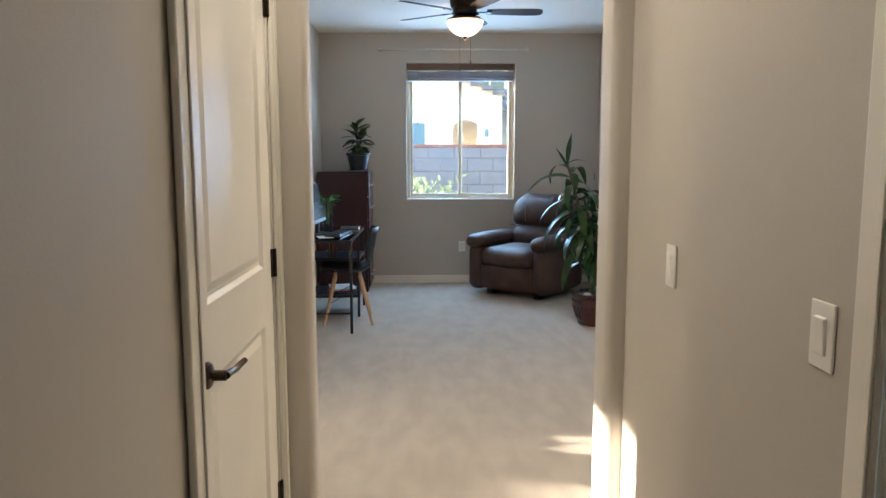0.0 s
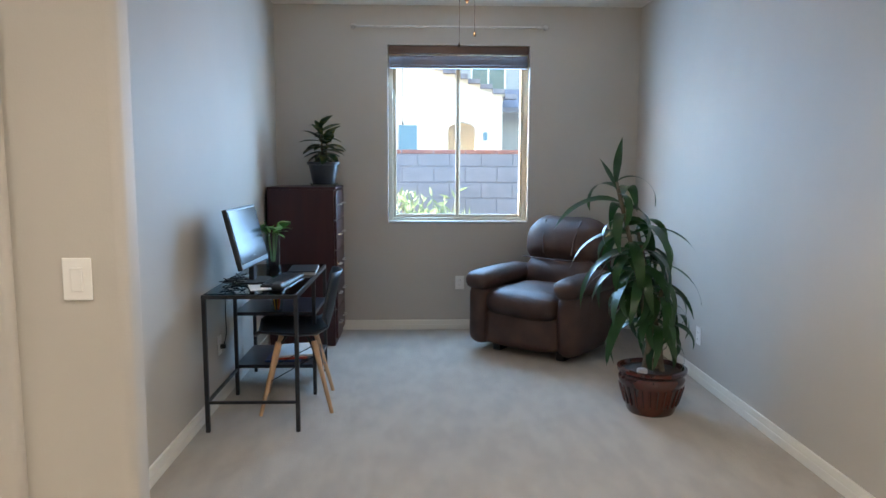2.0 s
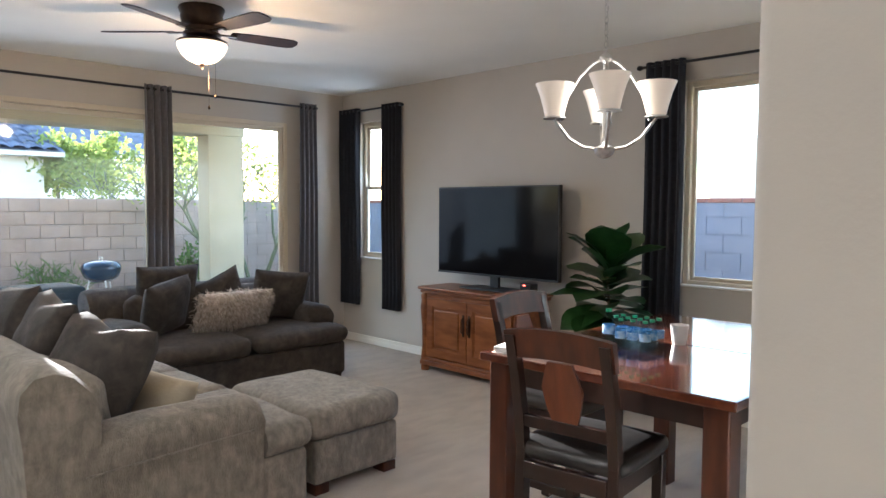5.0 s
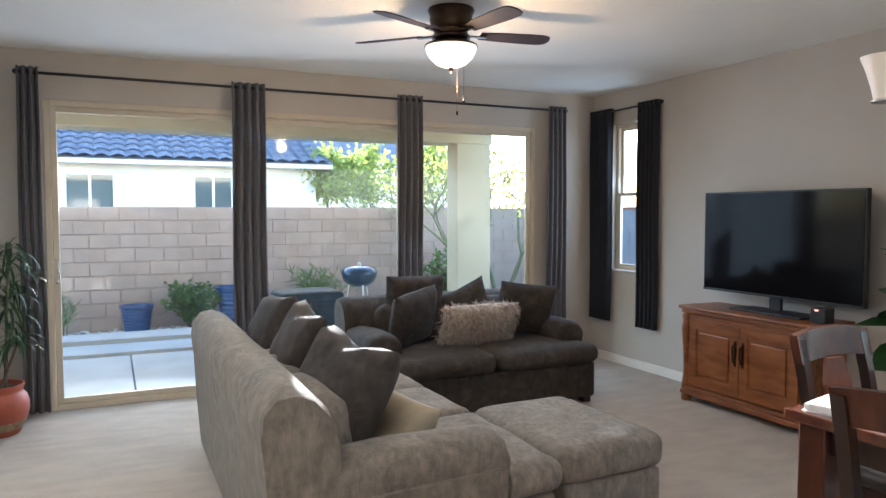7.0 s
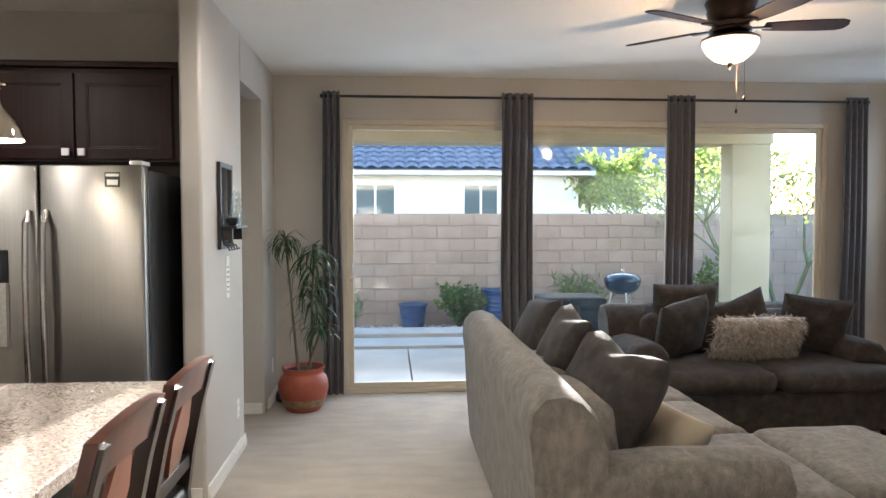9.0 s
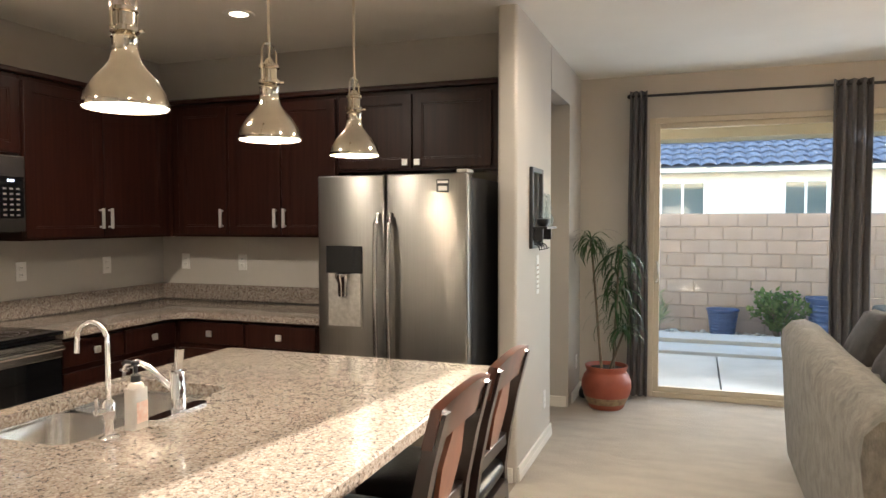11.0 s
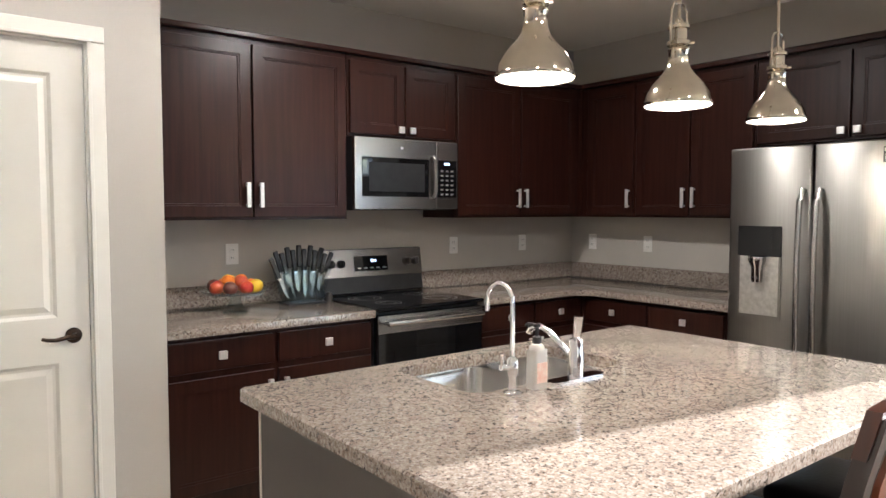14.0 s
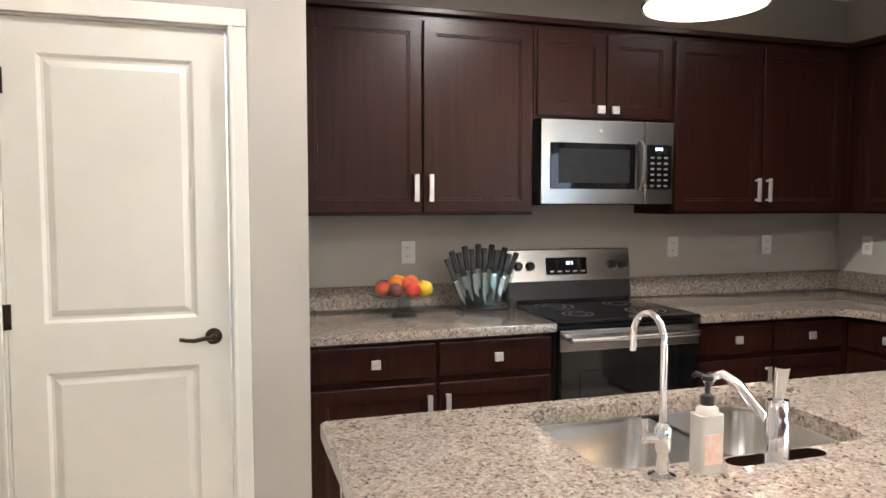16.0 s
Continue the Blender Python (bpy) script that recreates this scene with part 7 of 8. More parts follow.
def monitor():
    ob = thing("monitor", "black desktop monitor leaning back, switched off", "monitor", pose(-0.42, 6.52, 0.751, 0, 0, 87))
    # local: screen faces -y
    part("foot", prism(bmesh.new(), rounded(-0.12, 0.12, -0.08, 0.08, 0.06), 0, 0.012), "black", ob, smooth=40)
    part("stand", boxes((-0.03, 0.03, 0.0, 0.03, 0.012, 0.16), bev=0.006), "black", ob)
    tl = Matrix.Translation((0, -0.01, 0.10)) @ Matrix.Rotation(radians(-14), 4, "X")
    part("housing", rot(box(-0.265, 0.265, 0, 0.028, 0, 0.34, bev=0.006), tl), "black", ob)
    part("screen", rot(box(-0.25, 0.25, -0.003, 0.001, 0.03, 0.325), tl), "screen", ob, "glossy dark screen")


monitor()
kb = thing("keyboard", "black keyboard lying on the desk", "keyboard", pose(-0.26, 6.52, 0.7495, 0, 0, 90 - 6))
part("case", box(-0.22, 0.22, -0.065, 0.065, 0, 0.016, bev=0.005), "black", kb)
for r in range(5):
    part("key_row", boxes(*[(-0.21 + c * 0.030, -0.186 + c * 0.030, -0.055 + r * 0.023, -0.036 + r * 0.023, 0.016, 0.021) for c in range(14)]), "deskshelf", kb)
lp = thing("laptop", "closed grey laptop on the desk", "laptop", pose(-0.205, 6.90, 0.7495, 0, 0, 4))
part("body", box(-0.085, 0.085, -0.15, 0.15, 0, 0.016, bev=0.004), "nickel", lp)
part("lid", box(-0.085, 0.085, -0.15, 0.15, 0.0165, 0.024, bev=0.003), "black", lp)
ms = thing("mouse", "black computer mouse beside the keyboard", "mouse", pose(-0.24, 6.26, 0.7495))
part("shell", soft_box(-0.03, 0.03, -0.05, 0.05, 0, 0.034, r=0.016, cuts=4), "black", ms, smooth=80)
pn = thing("paper_sheet", "white paper sheet on the desk", "paper", pose(-0.35, 6.33, 0.7495, 0, 0, 18))
part("sheet", box(-0.06, 0.06, -0.10, 0.10, 0, 0.002), "paper", pn)


def cables():
    ob = thing("cable_tangle", "tangle of black cables behind the monitor", "cables")
    rng = random.Random(6)
    for k in range(5):
        p = [(-0.58 + 0.05 * rng.random(), 6.34 + 0.05 * k, 0.753 + 0.004 * k)]
        for q in range(7):
            p.append((-0.58 + 0.14 * rng.random(), 6.30 + 0.34 * rng.random(), 0.754 + 0.05 * rng.random() * math.sin(q * 0.5)))
        part("cable", tube(bmesh.new(), p, 0.003, 5), "black", ob)
    part("drop_cable", tube(bmesh.new(), [(-0.60, 6.55, 0.755), (-0.62, 6.60, 0.735), (-0.630, 6.64, 0.55), (-0.628, 6.64, 0.42), (-0.645, 6.64, 0.345), (-0.66, 6.64, 0.335)], 0.003, 5), "black", ob)
    part("plug", box(-0.666, -0.636, 6.63, 6.652, 0.325, 0.350, bev=0.003), "black", ob)


cables()
pc = thing("pen_cup", "clear cup full of pens on the desk shelf", "pen cup", pose(-0.36, 6.80, 0.522))
part("cup", lathe([(0, 0.003), (0.036, 0), (0.042, 0.10), (0.039, 0.10), (0.033, 0.006), (0, 0.006)], 20), "clear", pc, smooth=45)
for k in range(9):
    a = k * 0.7
    part("pen", tube(bmesh.new(), [(0.012 * math.cos(a), 0.012 * math.sin(a), 0.006), (0.032 * math.cos(a), 0.032 * math.sin(a), 0.14 + 0.01 * (k % 3))], 0.004, 6), ("redapple", "bluepot", "lemon", "black")[k % 4], pc)
for k, (c, lb) in enumerate((("bluepot", "blue"), ("redapple", "red"), ("paper", "white"))):
    bk_ = thing("booklet", lb + " paper booklet lying on the low desk shelf", "book", pose(-0.33 + 0.02 * k, 6.95 + 0.015 * k, 0.192 + k * 0.0125, 0, 0, 7 * k))
    part("cover", box(-0.11, 0.11, -0.15, 0.15, 0, 0.012, bev=0.001), c, bk_)


def shell_chair():
    ob = thing("shell_chair", "black moulded shell chair on beech dowel legs", "chair", pose(-0.20, 6.60, 0, 0, 0, 96))
    # local: sitter faces +y
    bm = bmesh.new()
    prof = [(0.23, 0.425), (0.20, 0.445), (0.10, 0.435), (-0.02, 0.425), (-0.12, 0.43), (-0.185, 0.47), (-0.215, 0.56), (-0.235, 0.66), (-0.255, 0.76), (-0.27, 0.805)]
    wid = [0.20, 0.215, 0.225, 0.23, 0.235, 0.235, 0.225, 0.21, 0.185, 0.14]
    rows = []
    for (y, z), w in zip(prof, wid):
        row = []
        for k in range(13):
            f = k / 12 * 2 - 1
            curl = 0.045 * abs(f) ** 2.5
            back = z > 0.5
            row.append(bm.verts.new((f * w, y + (curl * 1.3 if back else 0), z + (0 if back else curl))))
        rows.append(row)
    for a, b in zip(rows, rows[1:]):
        for k in range(12):
            bm.faces.new((a[k], a[k + 1], b[k + 1], b[k]))
    s = part("shell", bm, "shellblack", ob, "black moulded plastic shell", smooth=70)
    s.modifiers.new("thickness", "SOLIDIFY").thickness = 0.006
    for sx in (-1, 1):
        for sy in (-1, 1):
            part("leg", tube(bmesh.new(), [(sx * 0.12, sy * 0.10, 0.405), (sx * 0.21, sy * 0.20, 0.0)], 0.017, 10, 0.011), "beech", ob, "round beech leg", smooth=50)
            part("bracket", tube(bmesh.new(), [(sx * 0.09, sy * 0.06, 0.425), (sx * 0.135, sy * 0.115, 0.36)], 0.006, 6), "blackmetal", ob)
    for sy in (-1, 1):
        part("wire_brace", tube(bmesh.new(), [(-0.14, sy * 0.125, 0.33), (0.175, sy * 0.16, 0.18)], 0.003, 5), "blackmetal", ob)
        part("wire_brace", tube(bmesh.new(), [(0.14, sy * 0.125, 0.33), (-0.175, sy * 0.16, 0.18)], 0.003, 5), "blackmetal", ob)
    for sx in (-1, 1):
        part("wire_brace", tube(bmesh.new(), [(sx * 0.14, -0.125, 0.33), (sx * 0.175, 0.16, 0.18)], 0.003, 5), "blackmetal", ob)


M["shellblack"] = mat("matt black plastic", (0.010, 0.012, 0.016), rough=0.4, colour2=(0.014, 0.016, 0.02), scale=14)
shell_chair()
rod("curtain_rod", "empty brushed chrome curtain rod over the office window", (-0.0, 8.43, 2.545), (1.55, 8.43, 2.545), 0.009, "nickel", fin=0.022,
    brackets=[((x, 8.43, 2.545), (x, 8.50, 2.545)) for x in (0.03, 1.52)])


def blind():
    ob = thing("wooden_blind", "brown wooden blind raised to the window head", "blind", pose(0.855, 8.535, 0))
    part("headrail", box(-0.585, 0.585, -0.025, 0.025, 2.345, 2.406, bev=0.003), "blind", ob)
    for k in range(9):
        part("slat", rot(box(-0.58, 0.58, -0.024, 0.024, -0.0038, 0.0038, bev=0.001), Matrix.Translation((0, 0, 2.322 - k * 0.0085))), "blind", ob)
    part("bottom_rail", box(-0.58, 0.58, -0.024, 0.024, 2.225, 2.248, bev=0.003), "blind", ob)
    for x in (-0.45, 0.45):
        part("ladder_cord", tube(bmesh.new(), [(x, -0.025, 2.37), (x, -0.025, 2.24)], 0.0015, 4), "blind", ob)
    c = tube(bmesh.new(), [(-0.47, -0.03, 2.37), (-0.47, -0.032, 1.78)], 0.002, 4)
    lathe([(0, 0), (0.008, 0.004), (0.006, 0.03), (0, 0.036)], 8, c, at=(-0.47, -0.032, 1.75))
    part("pull_cord", c, "black", ob, "dark pull cord with tassel")


blind()
wall_plate(pose(0.872, 8.50, 0.41, 0, 0, 0))
wall_plate(pose(2.38, 7.0, 0.30, 0, 0, -90))
wall_plate(pose(-0.675, 6.64, 0.345, 0, 0, 90))

# ---- outdoors ----
# stucco greyed so that the upper storey's shade is in the colour
M["upperw"] = mat("shaded grey stucco", (0.40, 0.42, 0.44), rough=0.95, colour2=(0.36, 0.38, 0.40), scale=3, bump=0.3, bump_scale=80)
struct("ground", box(-600, 600, -600, 600, -0.7, -0.20), "ground", "tan gravel desert ground", "ground")
struct("patio_slab", boxes((-9.4, -7.165, 1.0, 4.05, -0.22, -0.06), (-9.4, -7.165, 4.065, 7.0, -0.22, -0.06), (-9.4, -7.165, 7.015, 9.5, -0.22, -0.06), bev=0.004), "concrete", "pale concrete patio slab with control joints", "patio")
for x0, x1 in ((-10.35, -9.75), (-11.25, -10.7)):
    tagged(part("stepping_slab", boxes((x0, x1, 1.0, 6.4, -0.22, -0.08), bev=0.01), "concrete"), "long pale concrete stepping slab set in gravel", "paving slab")


def scatter_stones(name, label, x0, x1, y0, y1, n, seed, m_, smin=0.015, smax=0.04, z=-0.20):
    rng = random.Random(seed)
    bm = bmesh.new()
    for _ in range(n):
        r = rng.uniform(smin, smax)
        c = Vector((rng.uniform(x0, x1), rng.uniform(y0, y1), z + r * 0.3))
        r_ = bmesh.ops.create_icosphere(bm, subdivisions=1, radius=r, matrix=Matrix.Translation(c) @ Matrix.Diagonal((1, rng.uniform(0.6, 1.2), rng.uniform(0.5, 0.8), 1)))
    tagged(part(name, bm, m_), label, "gravel", kind="stuff")


scatter_stones("gravel", "loose tan gravel between the slabs", -10.7, -10.35, 1.5, 6.4, 500, 1, "gravel", z=-0.20)
scatter_stones("gravel", "loose tan gravel between the slabs", -9.75, -9.4, 1.5, 6.4, 500, 2, "gravel", z=-0.20)
scatter_stones("gravel", "loose pale river stones along the block wall", -12.1, -11.3, 1.5, 9.0, 700, 3, "concrete", 0.02, 0.06)
# patio cover
struct("patio_roof", boxes((-10.0, -7.165, -1.5, 8.72, 2.74, 2.95)), "stuccot", "tan stucco patio ceiling", "patio roof")
struct("patio_beam", boxes((-10.12, -9.62, -1.5, 8.75, 2.464, 2.738), bev=0.01), "stuccot", "tan stucco patio beam", "beam")
struct("patio_column", boxes((-9.95, -9.62, 8.20, 8.72, -0.22, 2.463), bev=0.012), "stuccot", "square stucco patio column", "column")
struct("patio_column", boxes((-9.95, -9.62, -1.4, -0.9, -0.22, 2.463), bev=0.012), "stuccot", "square stucco patio column", "column")


def block_wall(name, label, axis, at, a0, a1, top, cap, near0, near1, block="cmu", joint="mortar"):
    """Running-bond block wall: core with recessed joints and single blocks where they show."""
    ob = tagged(thing(name, label, "wall"), kind="structure")
    d = 0.075
    core = box(at - d + 0.012, at + d - 0.012, a0, a1, -0.22, top) if axis == "y" else box(a0, a1, at - d + 0.012, at + d - 0.012, -0.22, top)
    part("core", core, joint, ob)
    bl, bh, j = 0.40, 0.20, 0.010
    rows = int(round((top + 0.20) / bh))
    bm = box(-bl / 2 + j / 2, bl / 2 - j / 2, -d, d, -bh / 2 + j / 2, bh / 2 - j / 2, bev=0.005, seg=1)
    me = mesh("block", bm, block)
    rest = bmesh.new()
    n = 0
    for r in range(rows):
        z = -0.20 + bh * (r + 0.5)
        a = a0 + (bl / 2 if r % 2 else bl)
        while a < a1:
            if near0 <= a <= near1 and n < 290:
                o = new("block", me)
                o.parent = ob
                o.matrix_basis = pose(at, a, z, 0, 0, 90) if axis == "y" else pose(a, at, z)
                n += 1
            else:
                if axis == "y":
                    B(rest, at - d, at + d, a - bl / 2 + j / 2, a + bl / 2 - j / 2, z - bh / 2 + j / 2, z + bh / 2 - j / 2)
                else:
                    B(rest, a - bl / 2 + j / 2, a + bl / 2 - j / 2, at - d, at + d, z - bh / 2 + j / 2, z + bh / 2 - j / 2)
            a += bl
    if rest.verts:
        tagged(part("far_blocks", rest, block, ob), kind="stuff")
    else:
        rest.free()
    if cap:
        cm = mesh("cap_block", box(-0.195, 0.195, -0.09, 0.09, 0, 0.05, bev=0.006, seg=1), cap)
        a = a0 + 0.2
        while a < a1:
            o = new("cap_block", cm)
            o.parent = ob
            o.matrix_basis = pose(at, a, top, 0, 0, 90) if axis == "y" else pose(a, at, top)
            a += 0.4


block_wall("block_wall_west", "tan concrete block garden wall", "y", -12.25, 1.0, 13.0, 1.60, None, 2.6, 9.6)
block_wall("block_wall_north", "shade-toned concrete block garden wall with red cap", "x", 11.5, -12.1, 4.5, 1.56, "cap", -1.2, 3.2, "cmugrey", "mortargrey")


def tile_roof(parent, x0, x1, y0, y1, z0, slope, axis):
    """Rows of barrel tiles on a pitched plane; axis 'x' rises towards -x from x1, axis 'y' rises towards +y from y0."""
    bm = bmesh.new()
    run = (x1 - x0) if axis == "x" else (y1 - y0)
    wide = (y1 - y0) if axis == "x" else (x1 - x0)
    rows, cols = int(run / 0.38), int(wide / 0.30)
    for r in range(rows):
        for c in range(cols):
            lo, hi = r * 0.38, r * 0.38 + 0.42
            for k in range(4):
                f0, f1 = k / 4, (k + 1) / 4
                q = []
                for s, f in ((lo, f0), (lo, f1), (hi, f1), (hi, f0)):
                    w = (c + f) * 0.30
                    h = z0 + s * slope + 0.055 * math.sin(math.pi * f) + (0.025 if s == lo else 0)
                    q.append((x1 - s, y0 + w, h) if axis == "x" else (x0 + w, y0 + s, h))
                bm.faces.new([bm.verts.new(p) for p in q])
    return tagged(part("roof_tiles", bm, "rooftile", parent, "grey curved clay roof tiles"), kind="stuff")


def far_window(parent, axis, at, a0, a1, z0, z1, mull=True):
    fr = frame_rect(bmesh.new(), axis, at, 0.05, a0, a1, z0, z1, 0.05)
    w = part("window", fr, "white", parent, "white framed window")
    if axis == "y":
        part("pane", box(at - 0.01, at + 0.01, a0 + 0.05, a1 - 0.05, z0 + 0.05, z1 - 0.05), "farglass", w)
        if mull:
            part("mullion", box(at - 0.02, at + 0.02, (a0 + a1) / 2 - 0.025, (a0 + a1) / 2 + 0.025, z0 + 0.05, z1 - 0.05), "white", w)
    else:
        part("pane", box(a0 + 0.05, a1 - 0.05, at - 0.01, at + 0.01, z0 + 0.05, z1 - 0.05), "farglass", w)
        if mull:
            part("mullion", box((a0 + a1) / 2 - 0.025, (a0 + a1) / 2 + 0.025, at - 0.02, at + 0.02, z0 + 0.05, z1 - 0.05), "white", w)


hw = thing("neighbour_house", "single-storey cream stucco house with grey tile roof", "house")
part("wall", box(-21.0, -17.0, -8.0, 8.2, -0.2, 2.60), "stucco", hw)
part("fascia", box(-17.0, -16.60, -8.4, 8.5, 2.50, 2.60), "stucco", hw)
part("roof_deck", rot(prism(bmesh.new(), [(-21.45, 2.601), (-16.56, 2.601), (-19.0, 3.50)], -8.5, 8.4), Matrix.Rotation(radians(90), 4, "X")), "rooftile", hw)
# raised ridge, out of view, added to keep low sun off floor and sofa
part("sun_stop_ridge", prism(bmesh.new(), [(-19.2, -8.4), (-18.82, -8.4), (-18.82, 8.5), (-19.2, 8.5)], 3.44, 3.685), "rooftile", hw, "unseen raised ridge that stops the low sun")
tile_roof(hw, -19.0, -16.55, -8.4, 8.5, 2.61, 0.385, "x")
far_window(hw, "y", -16.97, 3.05, 4.0, 1.25, 2.33)
far_window(hw, "y", -16.97, 5.50, 6.35, 1.25, 2.33)
h2 = thing("neighbour_house", "distant cream stucco house beyond the garden wall", "house")
part("wall", box(-34, -26.5, 8.6, 17.0, -0.2, 3.3), "stucco", h2)
part("roof", rot(prism(bmesh.new(), [(-3.2, 0), (3.2, 0), (0, 1.5)], 0, 8.0), Matrix.Translation((-30.2, 17.4, 3.3)) @ Matrix.Rotation(radians(90), 4, "X")), "rooftile", h2)

h3 = thing("neighbour_house", "two-storey cream stucco house with an arched entry", "house")
part("front_wall", boxes((-8.0, 1.22, 20.0, 20.3, -0.2, 3.095), (1.90, 2.55, 20.0, 20.3, -0.2, 3.095), (1.22, 1.90, 20.0, 20.3, 2.46, 3.095), (-8.0, -7.7, 20.3, 27, -0.2, 3.35), (2.25, 2.55, 20.3, 24, -0.2, 3.1)), "stucco", h3)
part("entry_recess", box(1.0, 2.2, 21.6, 21.7, -0.2, 2.8), "stuccot", h3)
ar = bmesh.new()
for k in range(8):
    a0_, a1_ = math.pi * k / 8, math.pi * (k + 1) / 8
    for q in ((a0_, a1_),):
        x0_, x1_ = 1.56 - 0.34 * math.cos(q[0]), 1.56 - 0.34 * math.cos(q[1])
        z0_, z1_ = 2.28 + 0.18 * math.sin(q[0]), 2.28 + 0.18 * math.sin(q[1])
        vs = [ar.verts.new(p) for p in ((x0_, 20.0, z0_), (x1_, 20.0, z1_), (x1_, 20.0, 2.47), (x0_, 20.0, 2.47))]
        vb = [ar.verts.new((v.co.x, 20.3, v.co.z)) for v in vs]
        ar.faces.new(vs)
        ar.faces.new(vb[::-1])
        for i in range(4):
            ar.faces.new((vs[i], vs[(i + 1) % 4], vb[(i + 1) % 4], vb[i]))
part("arch", ar, "stucco", h3)
part("gable_roof", rot(prism(bmesh.new(), [(-4.2, 0.0), (2.75, 0.0), (-0.9, 1.35), (-1.1, 1.35)], 0, 3.0), Matrix.Translation((0.0, 23.0, 3.1)) @ Matrix.Rotation(radians(90), 4, "X")), "stucco", h3)
vg = bmesh.new()
for k in range(13):
    x, z = -1.0 + k * 0.30, 4.46 - k * 0.118
    B(vg, x, x + 0.29, 19.85, 20.25, z - 0.02, z + 0.09)
tagged(part("verge_tiles", vg, "rooftile", h3, "grey verge tiles down the gable"), kind="stuff")
part("upper_wall", box(-7.0, 4.5, 24.0, 31.0, 2.6, 6.4), "upperw", h3, "grey shaded upper storey")
far_window(h3, "x", 23.97, 2.05, 3.10, 3.35, 4.9)
part("side_roof", rot(box(2.55, 5.5, -0.4, 2.8, 0, 0.12), Matrix.Translation((0, 21.0, 2.85)) @ Matrix.Rotation(radians(14), 4, "X")), "rooftile", h3)
part("side_wall", box(2.55, 5.5, 22.6, 22.8, -0.2, 3.0), "upperw", h3)
far_window(h3, "x", 19.98, -0.62, -0.02, 1.4, 2.4, mull=False)
part("shutter", boxes((0.02, 0.46, 19.95, 19.99, 1.4, 2.38), bev=0.005), "teal", h3, "blue-grey wooden shutter")
part("shutter", boxes((-1.10, -0.66, 19.95, 19.99, 1.4, 2.38), bev=0.005), "teal", h3, "blue-grey wooden shutter")
part("wall_lantern", boxes((2.08, 2.18, 19.88, 19.98, 2.02, 2.22), bev=0.02), "teal", h3, "small dark wall lantern")


def shrub(name, label, place, n, spread, h, l, w, m_, seed, stem_m="bark", up=0.6):
    """A shrub of many single leaves on thin branching stems."""
    rng = random.Random(seed)
    ob = thing(name, label, "shrub", place)
    st = bmesh.new()
    lv = bmesh.new()
    for s in range(max(5, n // 40)):
        a = rng.uniform(0, 2 * math.pi)
        r = spread * rng.uniform(0.2, 1.0)
        top = Vector((r * math.cos(a), r * math.sin(a), h * rng.uniform(0.6, 1.0)))
        tube(st, [(0.03 * math.cos(a), 0.03 * math.sin(a), 0), (top.x * 0.4, top.y * 0.4, top.z * 0.55), top], 0.008, 5, 0.003)
        for k in range(40):
            f = rng.uniform(0.3, 1.05)
            b = Vector((top.x * f * f, top.y * f * f, top.z * f)) + Vector((rng.gauss(0, 0.04), rng.gauss(0, 0.04), rng.gauss(0, 0.03)))
            d = Vector((rng.gauss(0, 1), rng.gauss(0, 1), rng.gauss(up, 0.7))).normalized()
            sd = d.cross(Vector((rng.gauss(0, 1), rng.gauss(0, 1), rng.gauss(0, 1)))).normalized() * w * rng.uniform(0.35, 0.6)
            ll = l * rng.uniform(0.6, 1.1)
            vs = [lv.verts.new(q) for q in (b, b + d * ll * 0.45 + sd, b + d * ll, b + d * ll * 0.45 - sd)]
            lv.faces.new(vs)
    part("stems", st, stem_m, ob)
    tagged(part("leaves", lv, m_, ob, "many small leaves"), kind="stuff")
    return ob


shrub("oleander_shrub", "pale green oleander shrub outside the office window", pose(0.62, 9.75, -0.2), 900, 0.42, 1.36, 0.15, 0.032, "olean", 4, up=1.2)
shrub("garden_shrub", "round green garden shrub by the block wall", pose(-11.75, 4.95, -0.2), 1300, 0.44, 0.66, 0.10, 0.06, "leafdry", 5)
shrub("garden_shrub", "spiky pale desert shrub by the block wall", pose(-11.6, 3.30, -0.2), 300, 0.40, 0.62, 0.22, 0.018, "olean", 6, up=1.0)
shrub("garden_shrub", "feathery green shrub by the block wall", pose(-11.7, 6.75, -0.2), 900, 0.55, 0.85, 0.22, 0.02, "leafdry", 7, up=0.6)
shrub("garden_shrub", "leafy green shrub beside the patio column", pose(-11.3, 8.75, -0.2), 1500, 0.60, 1.12, 0.10, 0.05, "leafdry", 8)
shrub("dry_shrub", "bare pale shrub beyond the north wall", pose(1.15, 13.2, -0.2), 160, 0.40, 2.15, 0.16, 0.014, "stucco", 9, up=1.4)


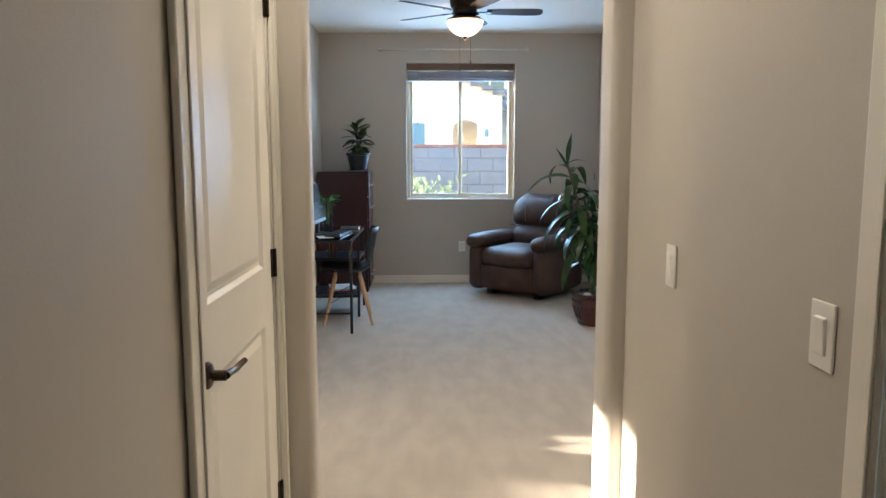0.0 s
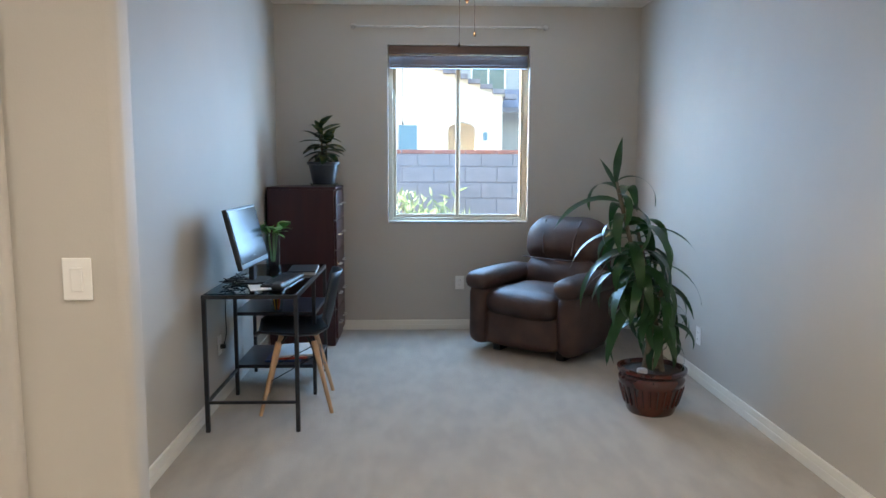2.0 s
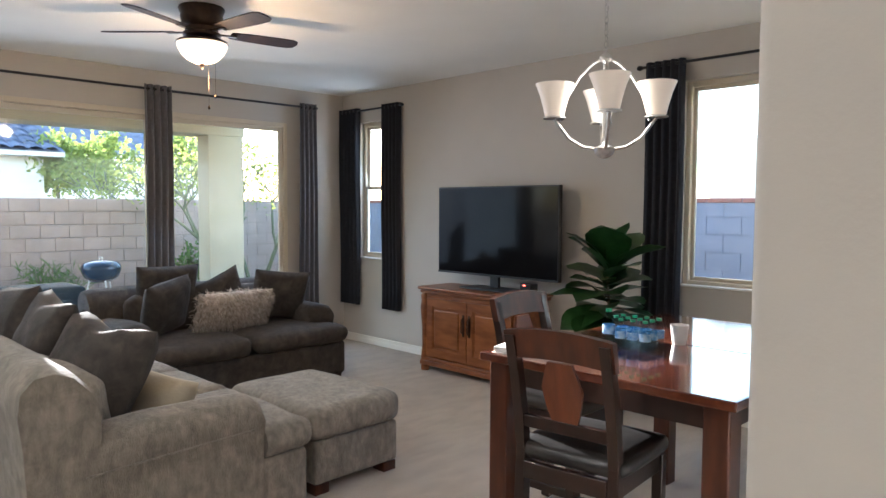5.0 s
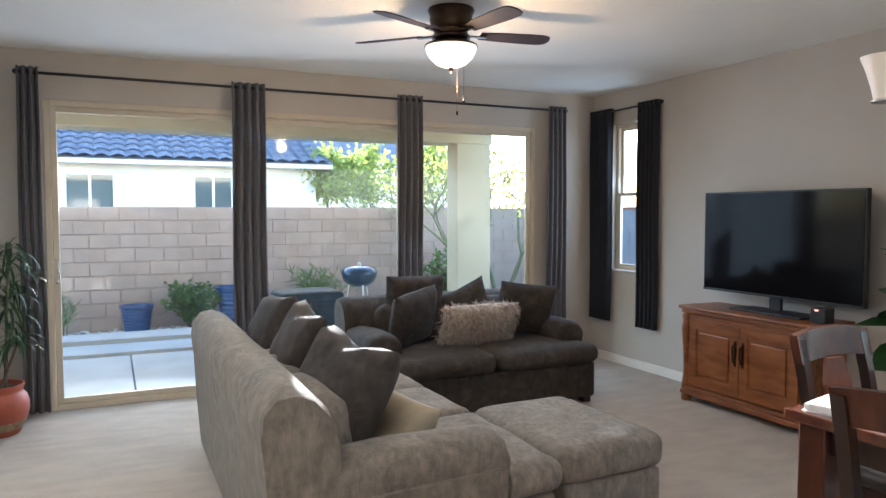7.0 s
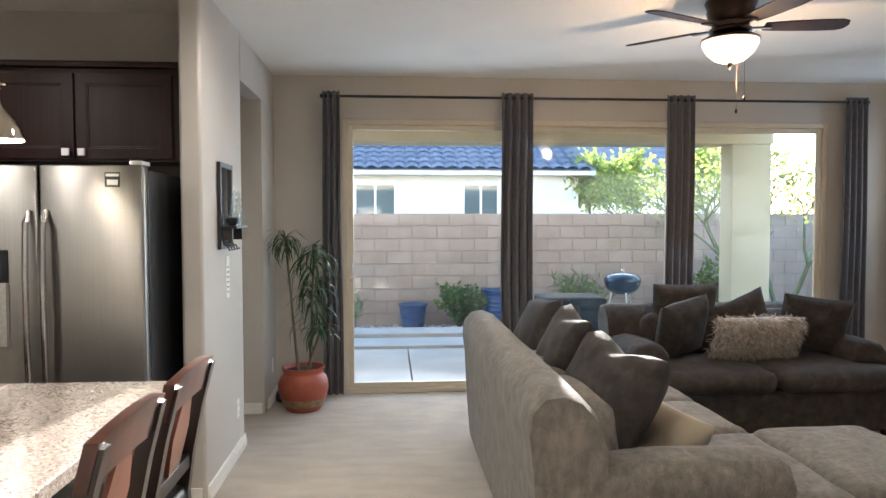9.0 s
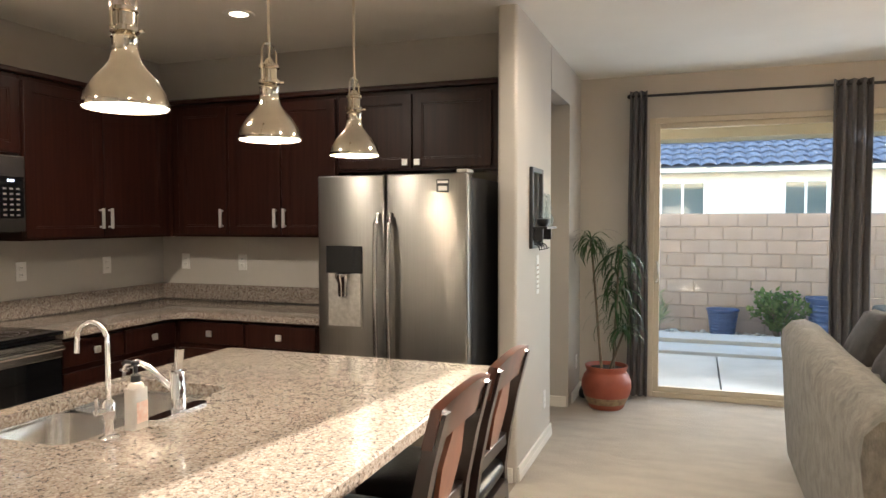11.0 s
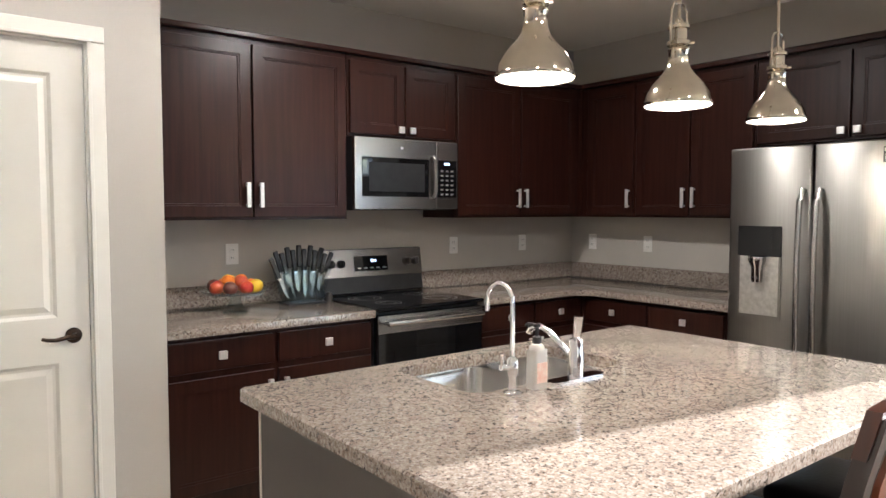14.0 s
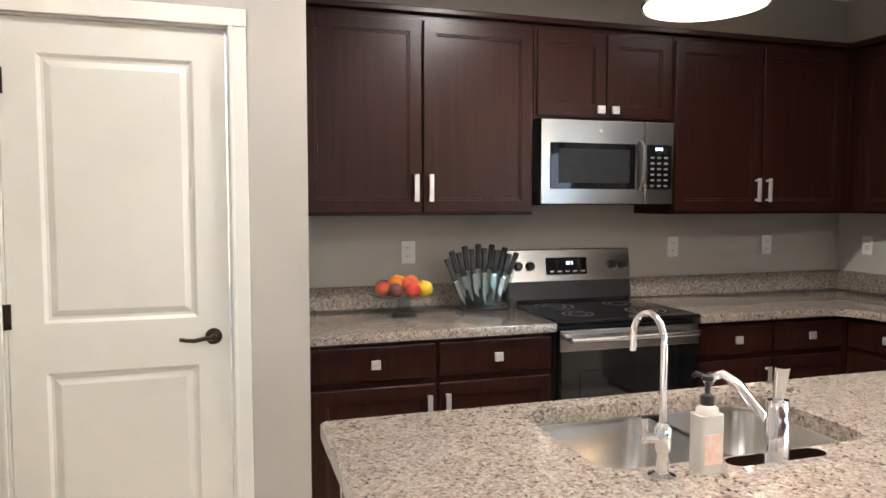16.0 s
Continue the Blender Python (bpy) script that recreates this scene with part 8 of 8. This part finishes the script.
def tree(name, label, place, h, spread, seed, leaf_m, nl=2600, lw=0.03, ll=0.09):
    rng = random.Random(seed)
    ob = thing(name, label, "tree", place)
    wood = bmesh.new()
    lv = bmesh.new()
    tips = []

    def grow(p, d, r, l, depth):
        pts = [p]
        for k in range(3):
            d = (d + Vector((rng.gauss(0, 0.16), rng.gauss(0, 0.16), rng.gauss(0.03, 0.08)))).normalized()
            pts.append(pts[-1] + d * l / 3)
        tube(wood, pts, r, 6, r * 0.65)
        if depth <= 1:
            tips.extend(pts[1:])
        if depth:
            for k in range(3):
                nd = (d + Vector((rng.gauss(0, 0.6), rng.gauss(0, 0.6), rng.gauss(0.15, 0.3)))).normalized()
                grow(pts[-1], nd, r * 0.6, l * rng.uniform(0.6, 0.8), depth - 1)

    for s in range(3):
        a = s * 2.1 + rng.random()
        grow(Vector((0.05 * math.cos(a), 0.05 * math.sin(a), 0)), Vector((spread * math.cos(a), spread * math.sin(a), 1)).normalized(), 0.045, h * 0.36, 3)
    for _ in range(nl):
        b = rng.choice(tips) + Vector((rng.gauss(0, 0.14), rng.gauss(0, 0.14), rng.gauss(0, 0.12)))
        d = Vector((rng.gauss(0, 1), rng.gauss(0, 1), rng.gauss(-0.1, 0.8))).normalized()
        sd = d.cross(Vector((rng.gauss(0, 1), rng.gauss(0, 1), rng.gauss(0, 1)))).normalized() * lw * rng.uniform(0.5, 1)
        lv.faces.new([lv.verts.new(q) for q in (b, b + d * ll * 0.5 + sd, b + d * ll, b + d * ll * 0.5 - sd)])
    part("trunk", wood, "palo", ob, "smooth green-grey trunks and limbs", smooth=60)
    tagged(part("crown", lv, leaf_m, ob, "loose crown of tiny leaves"), kind="stuff")


M["palo"] = mat("green-grey bark", (0.12, 0.14, 0.07), rough=0.7, colour2=(0.17, 0.18, 0.10), scale=12)
tree("palo_verde_tree", "airy palo verde tree beside the patio", pose(-11.3, 9.75, -0.2), 3.3, 0.5, 31, "crown", 1500)
tree("palo_verde_tree", "airy palo verde tree beyond the garden wall", pose(-15.0, 10.6, -0.2), 4.0, 0.6, 32, "crown", 1700, 0.03, 0.10)
tree("palo_verde_tree", "airy palo verde tree beyond the garden wall", pose(-18.6, 9.9, -0.2), 4.3, 0.6, 33, "crown", 6500, 0.06, 0.15)
tree("palo_verde_tree", "airy palo verde tree outside the side window", pose(-10.4, 15.5, -0.2), 4.6, 0.6, 34, "crown", 2200, 0.04, 0.13)


def garden_pot(x, y, r, h):
    ob = thing("garden_pot", "blue glazed garden pot with ribbed sides", "pot", pose(x, y, -0.2))
    prof = [(0, 0), (r * 0.72, 0)]
    for k in range(8):
        z = h * (k + 0.5) / 9
        rr = r * (0.74 + 0.24 * z / h)
        prof += [(rr, z - 0.012), (rr + 0.008, z), (rr, z + 0.012)]
    prof += [(r, h * 0.93), (r * 1.05, h * 0.95), (r * 1.05, h), (r * 0.92, h), (r * 0.85, h * 0.85), (0, h * 0.84)]
    part("pot", lathe(prof, 28), "bluepot", ob, smooth=50)
    part("soil", lathe([(0, h * 0.88), (r * 0.86, h * 0.87)], 20), "soil", ob)
    return ob


garden_pot(-11.85, 4.20, 0.22, 0.40)
gp = garden_pot(-11.75, 5.55, 0.27, 0.62)
part("twig", tube(bmesh.new(), [(0, 0, 0.54), (0.02, 0.01, 0.75), (0.0, 0.06, 0.92)], 0.010, 6, 0.004), "bark", gp)


def kettle_grill():
    ob = thing("kettle_grill", "dark blue kettle barbecue on three legs", "barbecue", pose(-10.5, 7.08, -0.2))
    part("bowl", lathe([(0, 0.66), (0.12, 0.67), (0.21, 0.73), (0.245, 0.81), (0.25, 0.85), (0.24, 0.85), (0.2, 0.74), (0, 0.68)], 28), "grillblue", ob, smooth=50)
    l = part("lid", lathe([(0.255, 0.853), (0.25, 0.885), (0.215, 0.93), (0.12, 0.958), (0, 0.965)], 28), "grillblue", ob, "domed enamel lid", smooth=60)
    part("lid_handle", tube(bmesh.new(), [(-0.05, 0, 0.96), (-0.05, 0, 1.0), (0.05, 0, 1.0), (0.05, 0, 0.96)], 0.010, 6), "white", l)
    for k in range(3):
        a = k * 2.094
        part("leg", tube(bmesh.new(), [(0.15 * math.cos(a), 0.15 * math.sin(a), 0.70), (0.27 * math.cos(a), 0.27 * math.sin(a), 0.0)], 0.011, 6), "nickel", ob)


M["grillblue"] = mat("dark blue enamel", (0.012, 0.03, 0.06), rough=0.2, colour2=(0.016, 0.036, 0.07), scale=6, coat=0.4)
kettle_grill()
db = thing("deck_box", "dark teal storage box on the patio", "storage box", pose(-8.45, 5.80, -0.06))
M["deckbox"] = mat("dark teal resin", (0.022, 0.036, 0.048), rough=0.7, colour2=(0.028, 0.044, 0.056), scale=8, spec=0.05)
part("body", soft_box(-0.28, 0.28, -0.32, 0.32, 0, 0.62, r=0.05, cuts=4), "deckbox", db, smooth=60)
part("lid", soft_box(-0.30, 0.30, -0.34, 0.34, 0.60, 0.74, r=0.05, cuts=4), "deckbox", db, smooth=60)
part("latch", box(0.30, 0.31, -0.03, 0.03, 0.55, 0.66, bev=0.003), "black", db)
